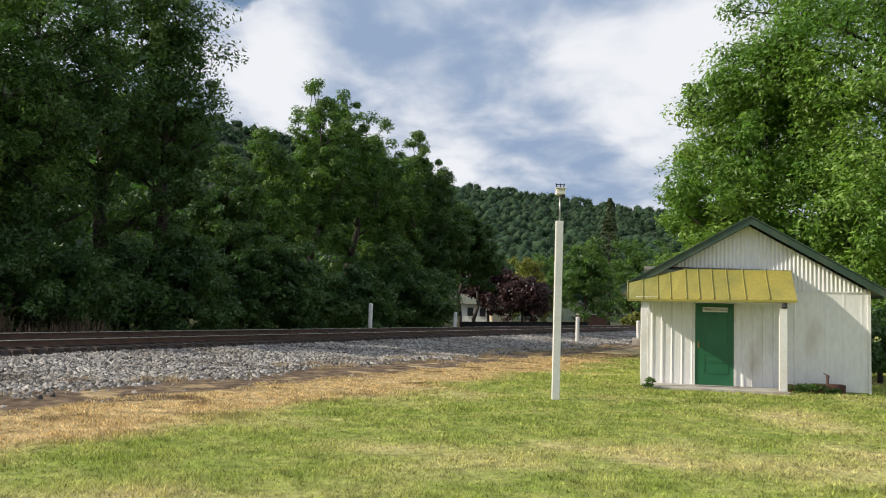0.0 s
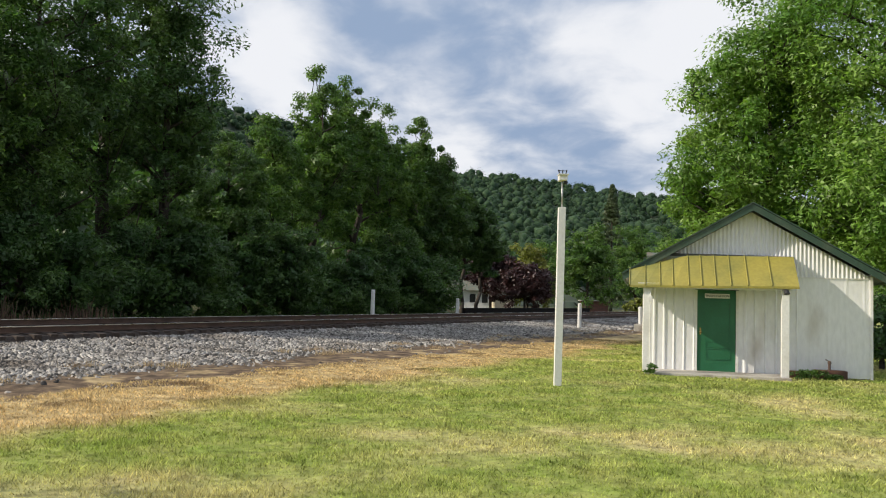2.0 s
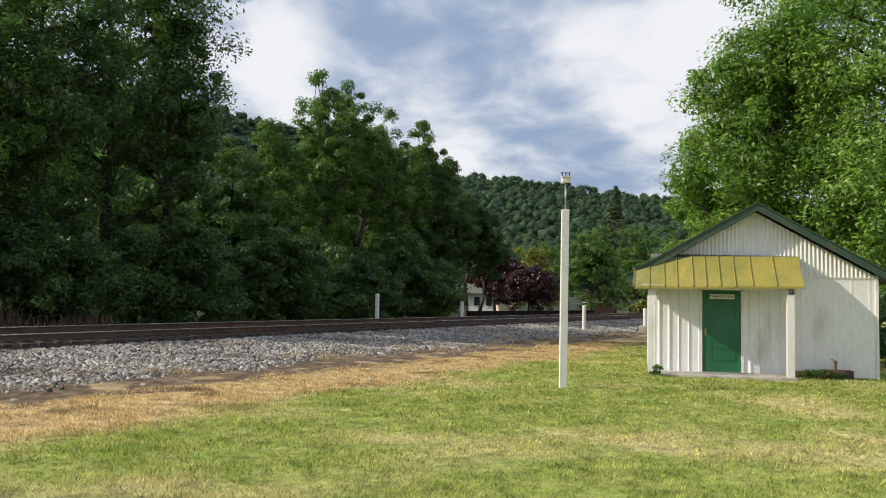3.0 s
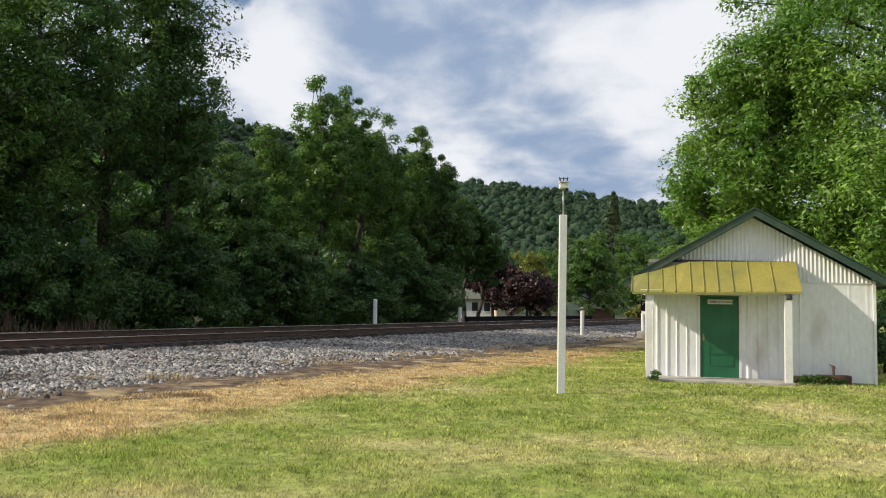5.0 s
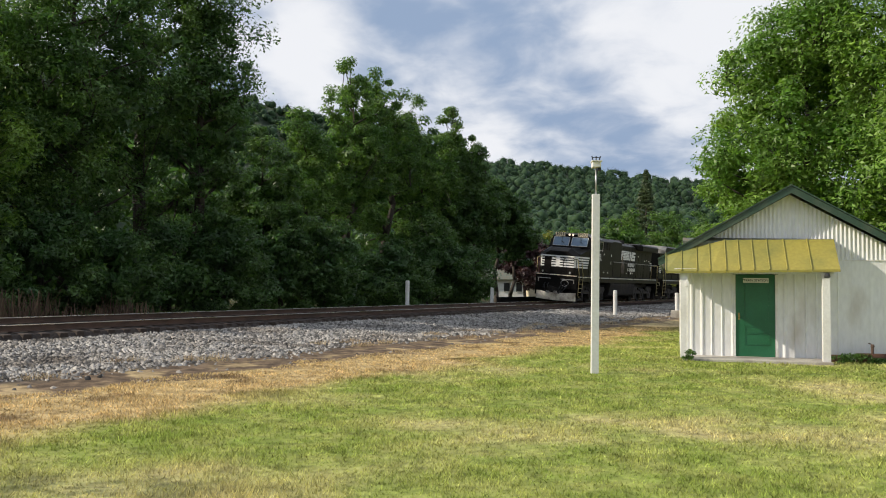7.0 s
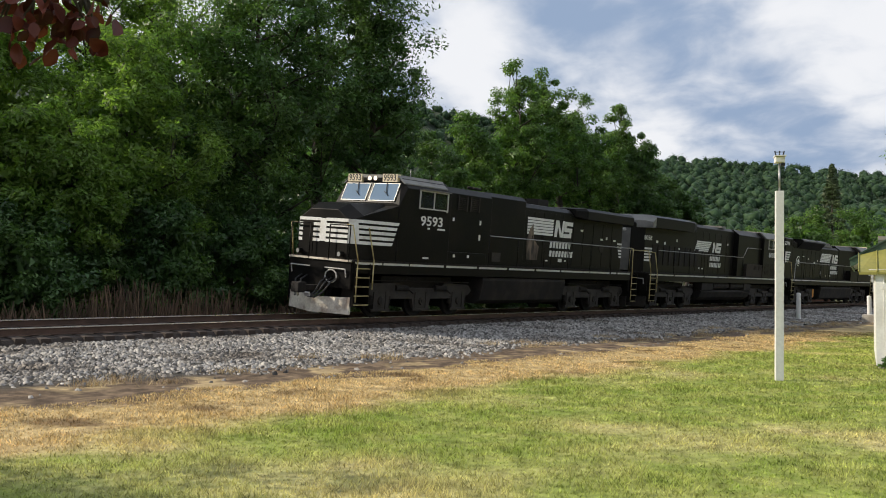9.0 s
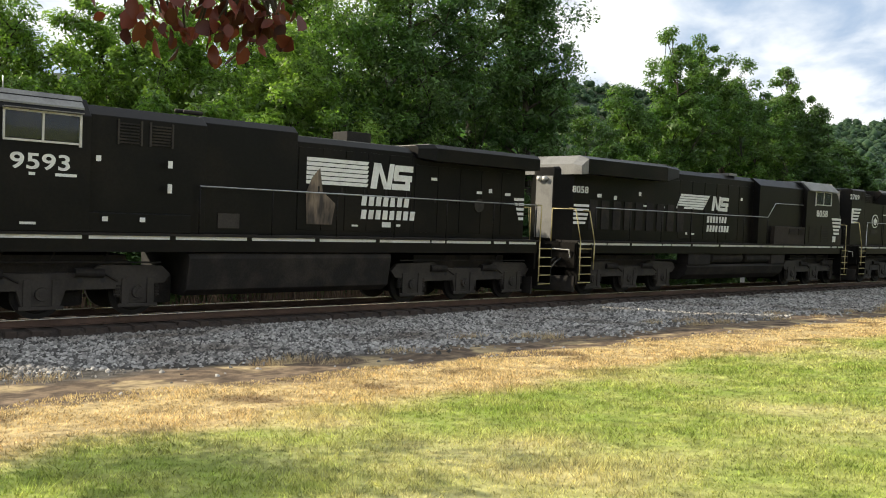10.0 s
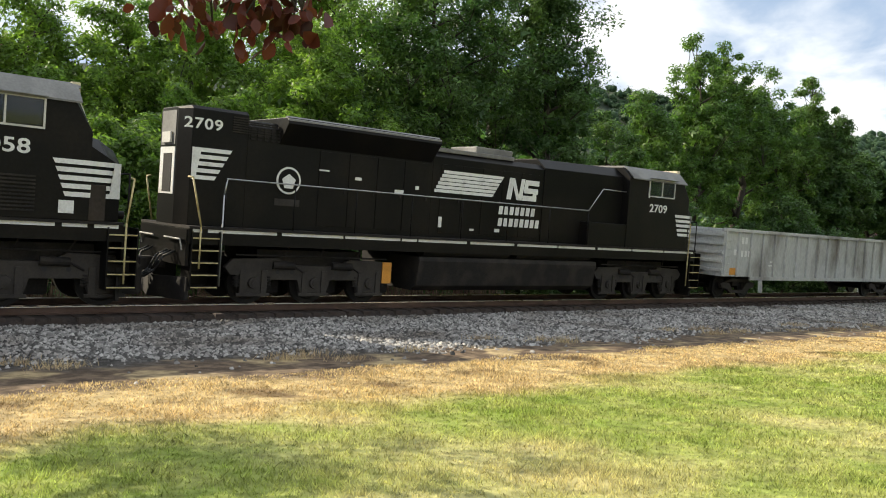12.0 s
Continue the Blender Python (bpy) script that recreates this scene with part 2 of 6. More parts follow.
def ground_material(name, blades=False):
    """Lawn, straw verge, gravel and far meadow, told apart by the distance from the track's arc."""
    m = bpy.data.materials.new(name)
    m.use_nodes = True
    nt = m.node_tree
    N, L = nt.nodes.new, nt.links.new
    bsdf = nt.nodes["Principled BSDF"]
    bsdf.inputs["Roughness"].default_value = 0.9
    bsdf.inputs["Specular IOR Level"].default_value = 0.15
    geo = N("ShaderNodeNewGeometry")

    def math_(op, a, b=None):
        n = N("ShaderNodeMath")
        n.operation = op
        for k, v in enumerate((a, b)):
            if v is None:
                continue
            if isinstance(v, (int, float)):
                n.inputs[k].default_value = v
            else:
                L(v, n.inputs[k])
        return n.outputs[0]

    def nz(scale, detail=4.0, seed=0.0):
        mp = N("ShaderNodeMapping")
        mp.inputs["Location"].default_value = (seed, seed * 0.7, 0)
        L(geo.outputs["Position"], mp.inputs[0])
        n = N("ShaderNodeTexNoise")
        n.inputs["Scale"].default_value, n.inputs["Detail"].default_value = scale, detail
        L(mp.outputs[0], n.inputs["Vector"])
        return n.outputs["Fac"]

    def band(v, low, high):
        n = N("ShaderNodeMapRange")
        n.interpolation_type = "SMOOTHSTEP"
        n.inputs["From Min"].default_value, n.inputs["From Max"].default_value = low, high
        L(v, n.inputs["Value"])
        return n.outputs[0]

    def blend(f, a, b):
        n = N("ShaderNodeMix")
        n.data_type = "RGBA"
        L(f, n.inputs["Factor"])
        for key, v in (("A", a), ("B", b)):
            if isinstance(v, tuple):
                n.inputs[key].default_value = (*v, 1)
            else:
                L(v, n.inputs[key])
        return n.outputs["Result"]

    flat, dist = N("ShaderNodeVectorMath"), N("ShaderNodeVectorMath")
    flat.operation, dist.operation = "MULTIPLY", "DISTANCE"
    flat.inputs[1].default_value = (1, 1, 0)
    L(geo.outputs["Position"], flat.inputs[0])
    L(flat.outputs[0], dist.inputs[0])
    dist.inputs[1].default_value = (CENTRE.x, CENTRE.y, 0)
    off = math_("SUBTRACT", TRACK_R, dist.outputs["Value"])
    rag = math_("ADD", off, math_("MULTIPLY", math_("SUBTRACT", nz(0.55, 5), 0.5), 2.6))
    rag2 = math_("ADD", off, math_("MULTIPLY", math_("SUBTRACT", nz(0.35, 5, 9.0), 0.5), 4.0))
    green = blend(band(nz(1.6, 5, 3.0), 0.35, 0.65), (0.275, 0.345, 0.075), (0.40, 0.43, 0.125))
    dry = blend(band(nz(0.9, 5, 20.0), 0.3, 0.7), (0.62, 0.54, 0.26), (0.49, 0.47, 0.18))
    lawn = blend(band(nz(0.28, 6, 14.0), 0.48, 0.69), green, dry)
    straw = blend(band(nz(2.2, 5, 5.0), 0.35, 0.65), (0.66, 0.51, 0.265), (0.53, 0.395, 0.19))
    straw = blend(band(nz(0.8, 4, 31.0), 0.56, 0.70), straw, (0.24, 0.165, 0.085))
    # gravel base darkened: shade in the gaps between stones, put into the colour
    gravel = blend(band(nz(7.0, 4, 2.0), 0.35, 0.65), (0.13, 0.12, 0.11), (0.05, 0.045, 0.04))
    soil = blend(band(nz(3.0, 5, 8.0), 0.35, 0.65), (0.25, 0.18, 0.12), (0.11, 0.078, 0.055))
    soil = blend(band(nz(0.9, 5, 61.0), 0.52, 0.64), soil, (0.50, 0.38, 0.21))
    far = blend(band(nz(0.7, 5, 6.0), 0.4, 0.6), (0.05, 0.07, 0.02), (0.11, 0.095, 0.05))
    col = blend(band(rag2, 11.0, 12.6), straw, lawn)
    if not blades:
        col = blend(band(rag, 9.0, 9.6), soil, col)
        col = blend(band(rag, 6.8, 7.7), gravel, col)
        col = blend(band(math_("ABSOLUTE", off), 1.35, 1.75), (0.075, 0.052, 0.038), col)
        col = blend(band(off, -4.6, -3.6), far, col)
        grain = N("ShaderNodeBump")
        grain.inputs["Strength"].default_value, grain.inputs["Distance"].default_value = 0.5, 0.03
        L(nz(28.0, 4), grain.inputs["Height"])
        L(grain.outputs[0], bsdf.inputs["Normal"])
    hsv, rnd = N("ShaderNodeHueSaturation"), N("ShaderNodeMapRange")
    rnd.inputs["To Min"].default_value, rnd.inputs["To Max"].default_value = (0.6, 1.6) if blades else (0.85, 1.15)
    L(geo.outputs["Random Per Island"] if blades else nz(16.0, 4), rnd.inputs["Value"])
    tuft = N("ShaderNodeMapRange")
    tuft.inputs["From Min"].default_value, tuft.inputs["From Max"].default_value = 0.32, 0.68
    tuft.inputs["To Min"].default_value, tuft.inputs["To Max"].default_value = (0.55, 1.35) if blades else (0.42, 1.12)
    L(math_("ADD", math_("MULTIPLY", nz(7.0, 4, 40.0), 0.6), math_("MULTIPLY", nz(2.6, 3, 50.0), 0.4)), tuft.inputs["Value"])
    L(math_("MULTIPLY", rnd.outputs[0], tuft.outputs[0]), hsv.inputs["Value"])
    L(col, hsv.inputs["Color"])
    L(hsv.outputs[0], bsdf.inputs["Base Color"])
    if blades:
        tr, mix = N("ShaderNodeBsdfTranslucent"), N("ShaderNodeMixShader")
        L(hsv.outputs[0], tr.inputs["Color"])
        mix.inputs[0].default_value = 0.4
        L(bsdf.outputs[0], mix.inputs[1])
        L(tr.outputs[0], mix.inputs[2])
        L(mix.outputs[0], nt.nodes["Material Output"].inputs[0])
    return m


def glass_material(name, tint=(0.75, 0.85, 0.9)):
    m = bpy.data.materials.new(name)
    m.use_nodes = True
    b = m.node_tree.nodes["Principled BSDF"]
    b.inputs["Base Color"].default_value = (*tint, 1)
    b.inputs["Specular IOR Level"].default_value = 0.35
    b.inputs["Roughness"].default_value, b.inputs["Transmission Weight"].default_value, b.inputs["IOR"].default_value = 0.04, 0.85, 1.45
    return m


def glow_material(name, colour, strength):
    m = bpy.data.materials.new(name)
    m.use_nodes = True
    b = m.node_tree.nodes["Principled BSDF"]
    b.inputs["Emission Color"].default_value, b.inputs["Emission Strength"].default_value = (*colour, 1), strength
    return m


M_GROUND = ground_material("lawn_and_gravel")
M_BLADE = ground_material("grass_blade", True)
M_STONE = material("ballast_stone", (0.28, 0.265, 0.245), 0.85, vary=0.2, scale=0.5, fine=30, second=(0.14, 0.12, 0.10), island=0.85, patch=(0.45, 0.7))
M_RAIL = material("rail_rust", (0.098, 0.056, 0.039), 0.75, 0.1, second=(0.065, 0.039, 0.028), scale=2, fine=60)
M_RAILTOP = material("rail_polished", (0.45, 0.43, 0.41), 0.28, 0.9, vary=0.08, scale=1, fine=30, bump=0.03)
M_CRIB = material("rust_stained_ballast", (0.045, 0.032, 0.025), 0.95, vary=0.4, scale=4, fine=22, second=(0.026, 0.020, 0.017), bump=0.8)
M_TIE = material("creosoted_tie", (0.050, 0.035, 0.027), 0.9, second=(0.033, 0.025, 0.021), scale=3, fine=50, bump=0.4)
M_WHITE = material("white_paint_worn", (0.74, 0.73, 0.70), 0.6, vary=0.06, scale=1.5, fine=18, second=(0.62, 0.60, 0.55), patch=(0.52, 0.75), bump=0.1)
M_TIN = material("corrugated_white_paint", (0.77, 0.77, 0.76), 0.5, vary=0.06, scale=1.2, fine=12, second=(0.52, 0.48, 0.42), patch=(0.58, 0.8), bump=0.08, stretch=(1, 1, 0.35))
M_GREEN = material("green_door_paint", (0.012, 0.115, 0.045), 0.42, vary=0.1, scale=2, fine=25, second=(0.018, 0.135, 0.058), bump=0.06)
M_TRIM = material("dark_green_trim", (0.028, 0.062, 0.038), 0.55, vary=0.2, scale=2, fine=20, second=(0.06, 0.085, 0.055))
M_AWN = material("yellow_green_tin", (0.33, 0.28, 0.055), 0.5, vary=0.1, scale=1.2, fine=14, second=(0.21, 0.205, 0.05), patch=(0.42, 0.68), bump=0.08)
M_ROOF = material("grey_green_roof", (0.10, 0.12, 0.09), 0.6, second=(0.16, 0.13, 0.09))
M_CONC = material("weathered_concrete", (0.46, 0.43, 0.38), 0.85, second=(0.30, 0.27, 0.23), scale=1.5, fine=25, bump=0.25)
M_BARK = material("bark", (0.055, 0.044, 0.034), 0.95, second=(0.03, 0.025, 0.02), scale=3, fine=18, bump=0.6, stretch=(1, 1, 0.25))
M_STEEL = material("galvanised_steel", (0.42, 0.42, 0.42), 0.42, 0.8, vary=0.1, scale=4, fine=30, bump=0.05)
M_DARKWOOD = material("dark_timber", (0.06, 0.045, 0.035), 0.9, second=(0.035, 0.028, 0.024), bump=0.3)
M_BRICKRED = material("old_red_brick", (0.17, 0.08, 0.055), 0.9, second=(0.11, 0.06, 0.045), bump=0.3)

# ---------------------------------------------------------------- ground
def build_ground():
    def axis(fine, lo, hi, far):
        mid = np.arange(lo, hi + fine, fine)
        out = np.geomspace(1, far, 16)
        return np.concatenate([lo - out[::-1], mid, hi + out])

    X, Y = np.meshgrid(axis(0.6, -60, 45, 2500), axis(0.6, -25, 95, 2500))
    x, y = X.ravel(), Y.ravel()
    v = np.stack([x, y, ground_z(x, y)], 1)
    n, m = X.shape
    i = (np.arange(n - 1)[:, None] * m + np.arange(m - 1)[None]).ravel()
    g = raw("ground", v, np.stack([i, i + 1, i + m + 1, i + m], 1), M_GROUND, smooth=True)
    tagged(g, "mown lawn with straw verge and grey gravel beside the track", "ground", kind="structure")


build_ground()
rng = np.random.default_rng(7)


def build_ballast():
    """Loose crushed stone on the track bed and its shoulder."""
    n = 108000
    s = -9 + 85 * rng.random(n) ** 1.35
    o = np.where(rng.random(n) < 0.93, 1.25 + 7.8 * rng.random(n), -0.8 - 2.4 * rng.random(n))
    keep = rng.random(n) < np.clip((7.7 + 1.0 * fbm(s * 1.3, o, 2) - o) / 1.7, 0.012, 1)
    s, o = s[keep], o[keep]
    n = len(s)
    th = TRACK_B + s / TRACK_R
    x, y = CENTRE.x - (TRACK_R - o) * np.cos(th), CENTRE.y + (TRACK_R - o) * np.sin(th)
    size = (0.019 + 0.024 * rng.random(n) ** 1.5) * (1 + 0.012 * np.clip(s, 0, 60))
    # angular chip: four-sided foot and a tilted ridge
    base = np.array([(1, 0.75, -0.7), (-1, 0.75, -0.7), (-1, -0.75, -0.7), (1, -0.75, -0.7), (0.6, 0, 0.6), (-0.6, 0, 0.6)], float)
    tri = np.array([(0, 1, 5), (0, 5, 4), (2, 3, 4), (2, 4, 5), (1, 2, 5), (3, 0, 4)])
    yaw, t1, t2 = rng.random(n) * 6.283, rng.normal(0, 0.35, n), rng.normal(0, 0.35, n)
    c0, s0 = np.cos(yaw), np.sin(yaw)
    q = np.stack([np.stack([c0, -s0, t1], 1), np.stack([s0, c0, t2], 1), np.stack([-t1 * c0 - t2 * s0, t1 * s0 - t2 * c0, 1 + 0 * yaw], 1)], 1)
    p = base[None] * (0.65 + 0.7 * rng.random((n, 6, 1)))
    p = np.einsum("nij,nkj->nki", q, p) * size[:, None, None]
    z = ground_z(x, y) + size * 0.35
    p += np.stack([x, y, z], 1)[:, None]
    f = tri[None] + 6 * np.arange(n)[:, None, None]
    b = raw("ballast", p.reshape(-1, 3), f.reshape(-1, 3), M_STONE)
    tagged(b, "loose grey crushed stone ballast along the railway track", "ballast", kind="stuff")


def build_grass():
    """Short mown blades, thinner towards the distance."""
    n = 520000
    r = 0.6 + 40 * rng.random(n) ** 1.45
    az = np.radians(np.where(rng.random(n) < 0.86, -56 + 90 * rng.random(n), -180 + 360 * rng.random(n)))
    x, y = r * np.sin(az), r * np.cos(az)
    s, o = track_so(x, y)
    cu, su = math.cos(radians(-13)), math.sin(radians(-13))
    u, v = (x - 6.4) * cu + (y - 21.3) * su, -(x - 6.4) * su + (y - 21.3) * cu
    hut = ((u > -1.4) & (u < 4.0) & (v > -0.05) & (v < 6.1)) | ((u > -1.35) & (u < 2.0) & (v > -1.32) & (v < 0))
    keep = (o > 8.9 + 1.0 * fbm(2 * x, 2 * y, 4)) & (o < 40) & ~hut
    x, y, r, o = x[keep], y[keep], r[keep], o[keep]
    n = len(x)
    h = (0.020 + 0.034 * rng.random(n)) * (1 + 0.3 * fbm(x, y, 8)) * (1 + 0.7 * fbm(9 * x, 9 * y, 3)) * np.where(o < 11, 0.8, 1)
    w = (0.005 + 0.006 * rng.random(n)) * np.maximum(0.4, r / 9)
    a, lean = rng.random(n) * 2 * np.pi, rng.normal(0, 0.6, (n, 2))
    z = ground_z(x, y) - 0.003
    d = np.stack([np.cos(a), np.sin(a), 0 * a], 1) * w[:, None]
    c = np.stack([x, y, z], 1)
    tip = c + np.stack([lean[:, 0] * h, lean[:, 1] * h, h], 1)
    v = np.stack([c - d, c + d, tip], 1).reshape(-1, 3)
    g = raw("grass", v, np.arange(3 * n).reshape(-1, 3), M_BLADE)
    tagged(g, "short mown lawn grass, green with dry straw patches", "grass", kind="stuff")


def build_tufts():
    """Dry weeds standing in the foot of the ballast."""
    gen = np.random.default_rng(47)
    m = 46
    s0, o0 = gen.uniform(-2, 48, m), gen.uniform(6.2, 8.6, m)
    per = 130
    s = np.repeat(s0, per) + gen.normal(0, 0.22, m * per)
    o = np.repeat(o0, per) + gen.normal(0, 0.13, m * per)
    th = TRACK_B + s / TRACK_R
    x, y = CENTRE.x - (TRACK_R - o) * np.cos(th), CENTRE.y + (TRACK_R - o) * np.sin(th)
    n = m * per
    h = (0.05 + 0.12 * gen.random(n)) * np.repeat(0.6 + 0.7 * gen.random(m), per)
    a = gen.random(n) * 6.283
    d = np.stack([np.cos(a), np.sin(a), 0 * a], 1) * 0.006
    c = np.stack([x, y, ground_z(x, y)], 1)
    tip = c + np.stack([gen.normal(0, 0.5, n) * h, gen.normal(0, 0.5, n) * h, h], 1)
    v = np.stack([c - d, c + d, tip], 1).reshape(-1, 3)
    t = raw("dry_tufts", v, np.arange(3 * n).reshape(-1, 3), M_STRAW)
    tagged(t, "dry straw-coloured weeds along the foot of the ballast", "weeds", kind="stuff")


M_STRAW = material("dry_straw", (0.52, 0.40, 0.22), 0.9, second=(0.30, 0.21, 0.12), scale=1.5, island=0.4, bump=0)
build_ballast()
build_grass()
build_tufts()


# ---------------------------------------------------------------- railway track
def build_track():
    tr = thing("railway_track", Matrix.Identity(4), "single curved railway track with rusty rails on dark ties", "railway track", kind="structure")
    ca = math.tan(radians(CANT))
    prof = [(-0.07, -0.175), (0.07, -0.175), (0.07, -0.16), (0.012, -0.145), (0.012, -0.045), (0.036, -0.035), (0.036, -0.003), (-0.036, -0.003), (-0.036, -0.035), (-0.012, -0.045), (-0.012, -0.145), (-0.07, -0.16)]
    for side in (1, -1):
        for nm, pr, mt, lab in (("rail", prof, M_RAIL, "rust-brown steel rail"), ("rail_head", [(-0.038, -0.024), (0.038, -0.024), (0.038, -0.006), (0.030, 0.0), (-0.030, 0.0), (-0.038, -0.006)], M_RAILTOP, "bright worn running surface")):
            rings = []
            for s in np.arange(-90, 331, 5.0):
                x, y, th = track_xy(s, side * GAUGE)
                zc = rail_z(s) + (0.75 - side * GAUGE) * ca
                ax = Vector((math.cos(th), -math.sin(th), 0))
                rings.append([Vector((x, y, zc)) + ax * u + Vector((0, 0, w)) for u, w in pr])
            part(nm, loft(bmesh.new(), rings), mt, tr, lab)
    # ballast packed between the ties
    rings = []
    for s in np.arange(-60, 200, 2.0):
        ring = []
        for o, w in ((-1.75, -0.42), (-1.2, -0.215), (-0.4, -0.20), (0.4, -0.20), (1.16, -0.215), (1.45, -0.42)):
            x, y, th = track_xy(s, o)
            ring.append(Vector((x, y, rail_z(s) + (0.75 - o) * ca + w + 0.012 * math.sin(3.1 * s + 2 * o))))
        rings.append(ring)
    part("crib_ballast", loft(bmesh.new(), rings), M_CRIB, tr, "rust-stained stone packed between the ties")
    bm = bmesh.new()
    box(bm, -1.3, 1.3, -0.115, 0.115, -0.38, -0.175)
    bmesh.ops.bevel(bm, geom=list(bm.edges), offset=0.012, segments=1, affect="EDGES")
    first = None
    for k in range(170):
        s = -14 + 0.52 * k
        x, y, th = track_xy(s)
        m = pose(x, y, rail_z(s) + 0.75 * ca, 0, CANT + random.uniform(-0.5, 0.5), -math.degrees(th) + random.uniform(-1.2, 1.2)) @ pose(random.uniform(-0.06, 0.06), 0, random.uniform(-0.012, 0.006))
        if first is None:
            first = part("tie", bm, M_TIE, tr)
            ob = first
        else:
            ob = new("tie", first.data)
            ob.parent = tr
        ob.matrix_basis = m
    return tr


build_track()

# ---------------------------------------------------------------- hut
HUT = pose(6.4, 21.3, 0, 0, 0, -13)


def corrugated(u0, u1, z0, ztop, pitch=0.095, depth=0.011, back=0.03, amp_flat=False):
    """A corrugated sheet over x from u0 to u1; ztop(u) is its upper edge."""
    bm = bmesh.new()
    n = max(2, int((u1 - u0) / (pitch / 8)))
    prev = None
    for k in range(n + 1):
        u = u0 + (u1 - u0) * k / n
        ph = (u / pitch) % 1.0
        w = -depth * (math.cos(2 * math.pi * ph)) if not amp_flat else -depth * (1.0 if abs(ph - 0.5) < 0.09 else 0.0)
        zt = ztop(u)
        row = [bm.verts.new((u, w, z0)), bm.verts.new((u, w, zt)), bm.verts.new((u, back, zt)), bm.verts.new((u, back, z0))]
        if prev:
            for a in range(4):
                bm.faces.new((prev[a], prev[a - 1], row[a - 1], row[a]))
        else:
            bm.faces.new(row)
        prev = row
    bm.faces.new(prev[::-1])
    return bm


def build_hut():
    hut = thing("train_station_hut", HUT, "small white corrugated metal station hut with green door", "hut")
    rake = lambda u: 4.02 - 0.575 * abs(u - 1.21)
    depth = 6.0
    part("floor_slab", boxed(-1.32, 1.97, -1.24, 0.0, -0.12, 0.055), M_CONC, hut, "worn pale concrete porch slab", bevel=0.012)
    part("foundation", boxed(-1.34, 3.94, 0.02, depth, -0.15, 0.035), M_CONC, hut)
    # front wall in panels round the door opening
    part("wall_panel", corrugated(-1.34, -0.09, 0.03, lambda u: 2.55, 0.24, 0.022, amp_flat=True), M_TIN, hut, "white ribbed metal wall sheet")
    part("wall_panel", corrugated(0.92, 2.34, 0.03, lambda u: 2.55, 0.24, 0.022, amp_flat=True), M_TIN, hut, "white ribbed metal wall sheet")
    part("wall_panel", corrugated(-0.09, 0.92, 2.10, lambda u: 2.55), M_TIN, hut)
    part("wall_panel", corrugated(2.34, 3.95, 0.03, lambda u: 2.42, 0.40, 0.006, amp_flat=True), M_TIN, hut, "smooth white wall sheet with shallow seams")
    part("wall_panel", corrugated(2.34, 3.95, 2.42, rake), M_TIN, hut, "white corrugated metal sheet")
    part("gable_panel", corrugated(-1.34, 2.34, 2.55, lambda u: rake(u)), M_TIN, hut, "white corrugated gable sheet")
    for x0, nm in ((-1.36, "side_wall"), (3.93, "side_wall")):
        part(nm, boxed(x0, x0 + 0.03, 0.03, depth, 0.03, 2.52), M_TIN, hut)
    part("back_wall", boxed(-1.36, 3.96, depth, depth + 0.03, 0.03, 2.5), M_TIN, hut)
    part("corner_trim", boxed(3.92, 3.985, -0.035, 0.0, 0.0, 2.46), M_WHITE, hut)
    part("cornice", boxed(2.3, 3.95, -0.022, -0.013, 2.405, 2.43), M_WHITE, hut)
    # roof
    for sg in (1, -1):
        bm = bmesh.new()
        e = 3.08
        prof = [(1.21, 4.20), (1.21 + sg * e, 4.20 - 0.575 * e), (1.21 + sg * e, 4.12 - 0.575 * e), (1.21, 4.12)]
        extrude_y(bm, prof, -0.36, depth + 0.3)
        part("roof_slope", bm, M_ROOF, hut, "low-pitched weathered metal roof slope")
        bm = bmesh.new()
        prof = [(1.21, 4.19), (1.21 + sg * e, 4.19 - 0.575 * e), (1.21 + sg * e, 4.02 - 0.575 * e), (1.21, 4.02)]
        extrude_y(bm, prof, -0.39, -0.362)
        part("rake_board", bm, M_TRIM, hut, "dark green rake board")
        bm = bmesh.new()
        prof = [(1.21, 4.235), (1.21 + sg * (e + 0.03), 4.235 - 0.575 * (e + 0.03)), (1.21 + sg * (e + 0.03), 4.202 - 0.575 * (e + 0.03)), (1.21, 4.202)]
        extrude_y(bm, prof, -0.42, -0.30)
        part("drip_edge", bm, M_TRIM, hut)
        part("soffit", boxed(1.21 + sg * e - 0.02, 1.21 + sg * e + 0.02, -0.34, depth, 2.30, 2.42), M_TRIM, hut)
    # porch
    for u in (-1.28, 1.86):
        part("porch_post", boxed(u - 0.085, u + 0.085, -1.07, -0.92, 0.055, 2.16), M_WHITE, hut, "square white painted post", bevel=0.008)
    part("porch_beam", boxed(-1.5, 2.02, -1.07, -0.95, 2.06, 2.18), M_WHITE, hut)
    part("porch_ceiling", boxed(-1.34, 1.95, -0.95, -0.03, 2.165, 2.185), M_WHITE, hut)
    seams = [-1.70, -1.33, -0.98, -0.68, -0.32, -0.02, 0.30, 0.64, 1.02, 1.55, 2.15]
    for k, (a, b) in enumerate(zip(seams, seams[1:])):
        zo0, zo1 = 2.11 + 0.016 * (a + 1.7), 2.11 + 0.016 * (b + 1.7)
        lift = lambda u: 2.56 + (2.90 - 2.56) * min(1, (u + 1.7) / 1.4)
        bm = bmesh.new()
        yt = -0.34
        loft(bm, [[(a + 0.006, -1.14, zo0), (a + 0.006, yt, lift(a)), (a + 0.006, yt, lift(a) - 0.02), (a + 0.006, -1.14, zo0 - 0.02)],
                  [(b - 0.006, -1.14, zo1), (b - 0.006, yt, lift(b)), (b - 0.006, yt, lift(b) - 0.02), (b - 0.006, -1.14, zo1 - 0.02)]])
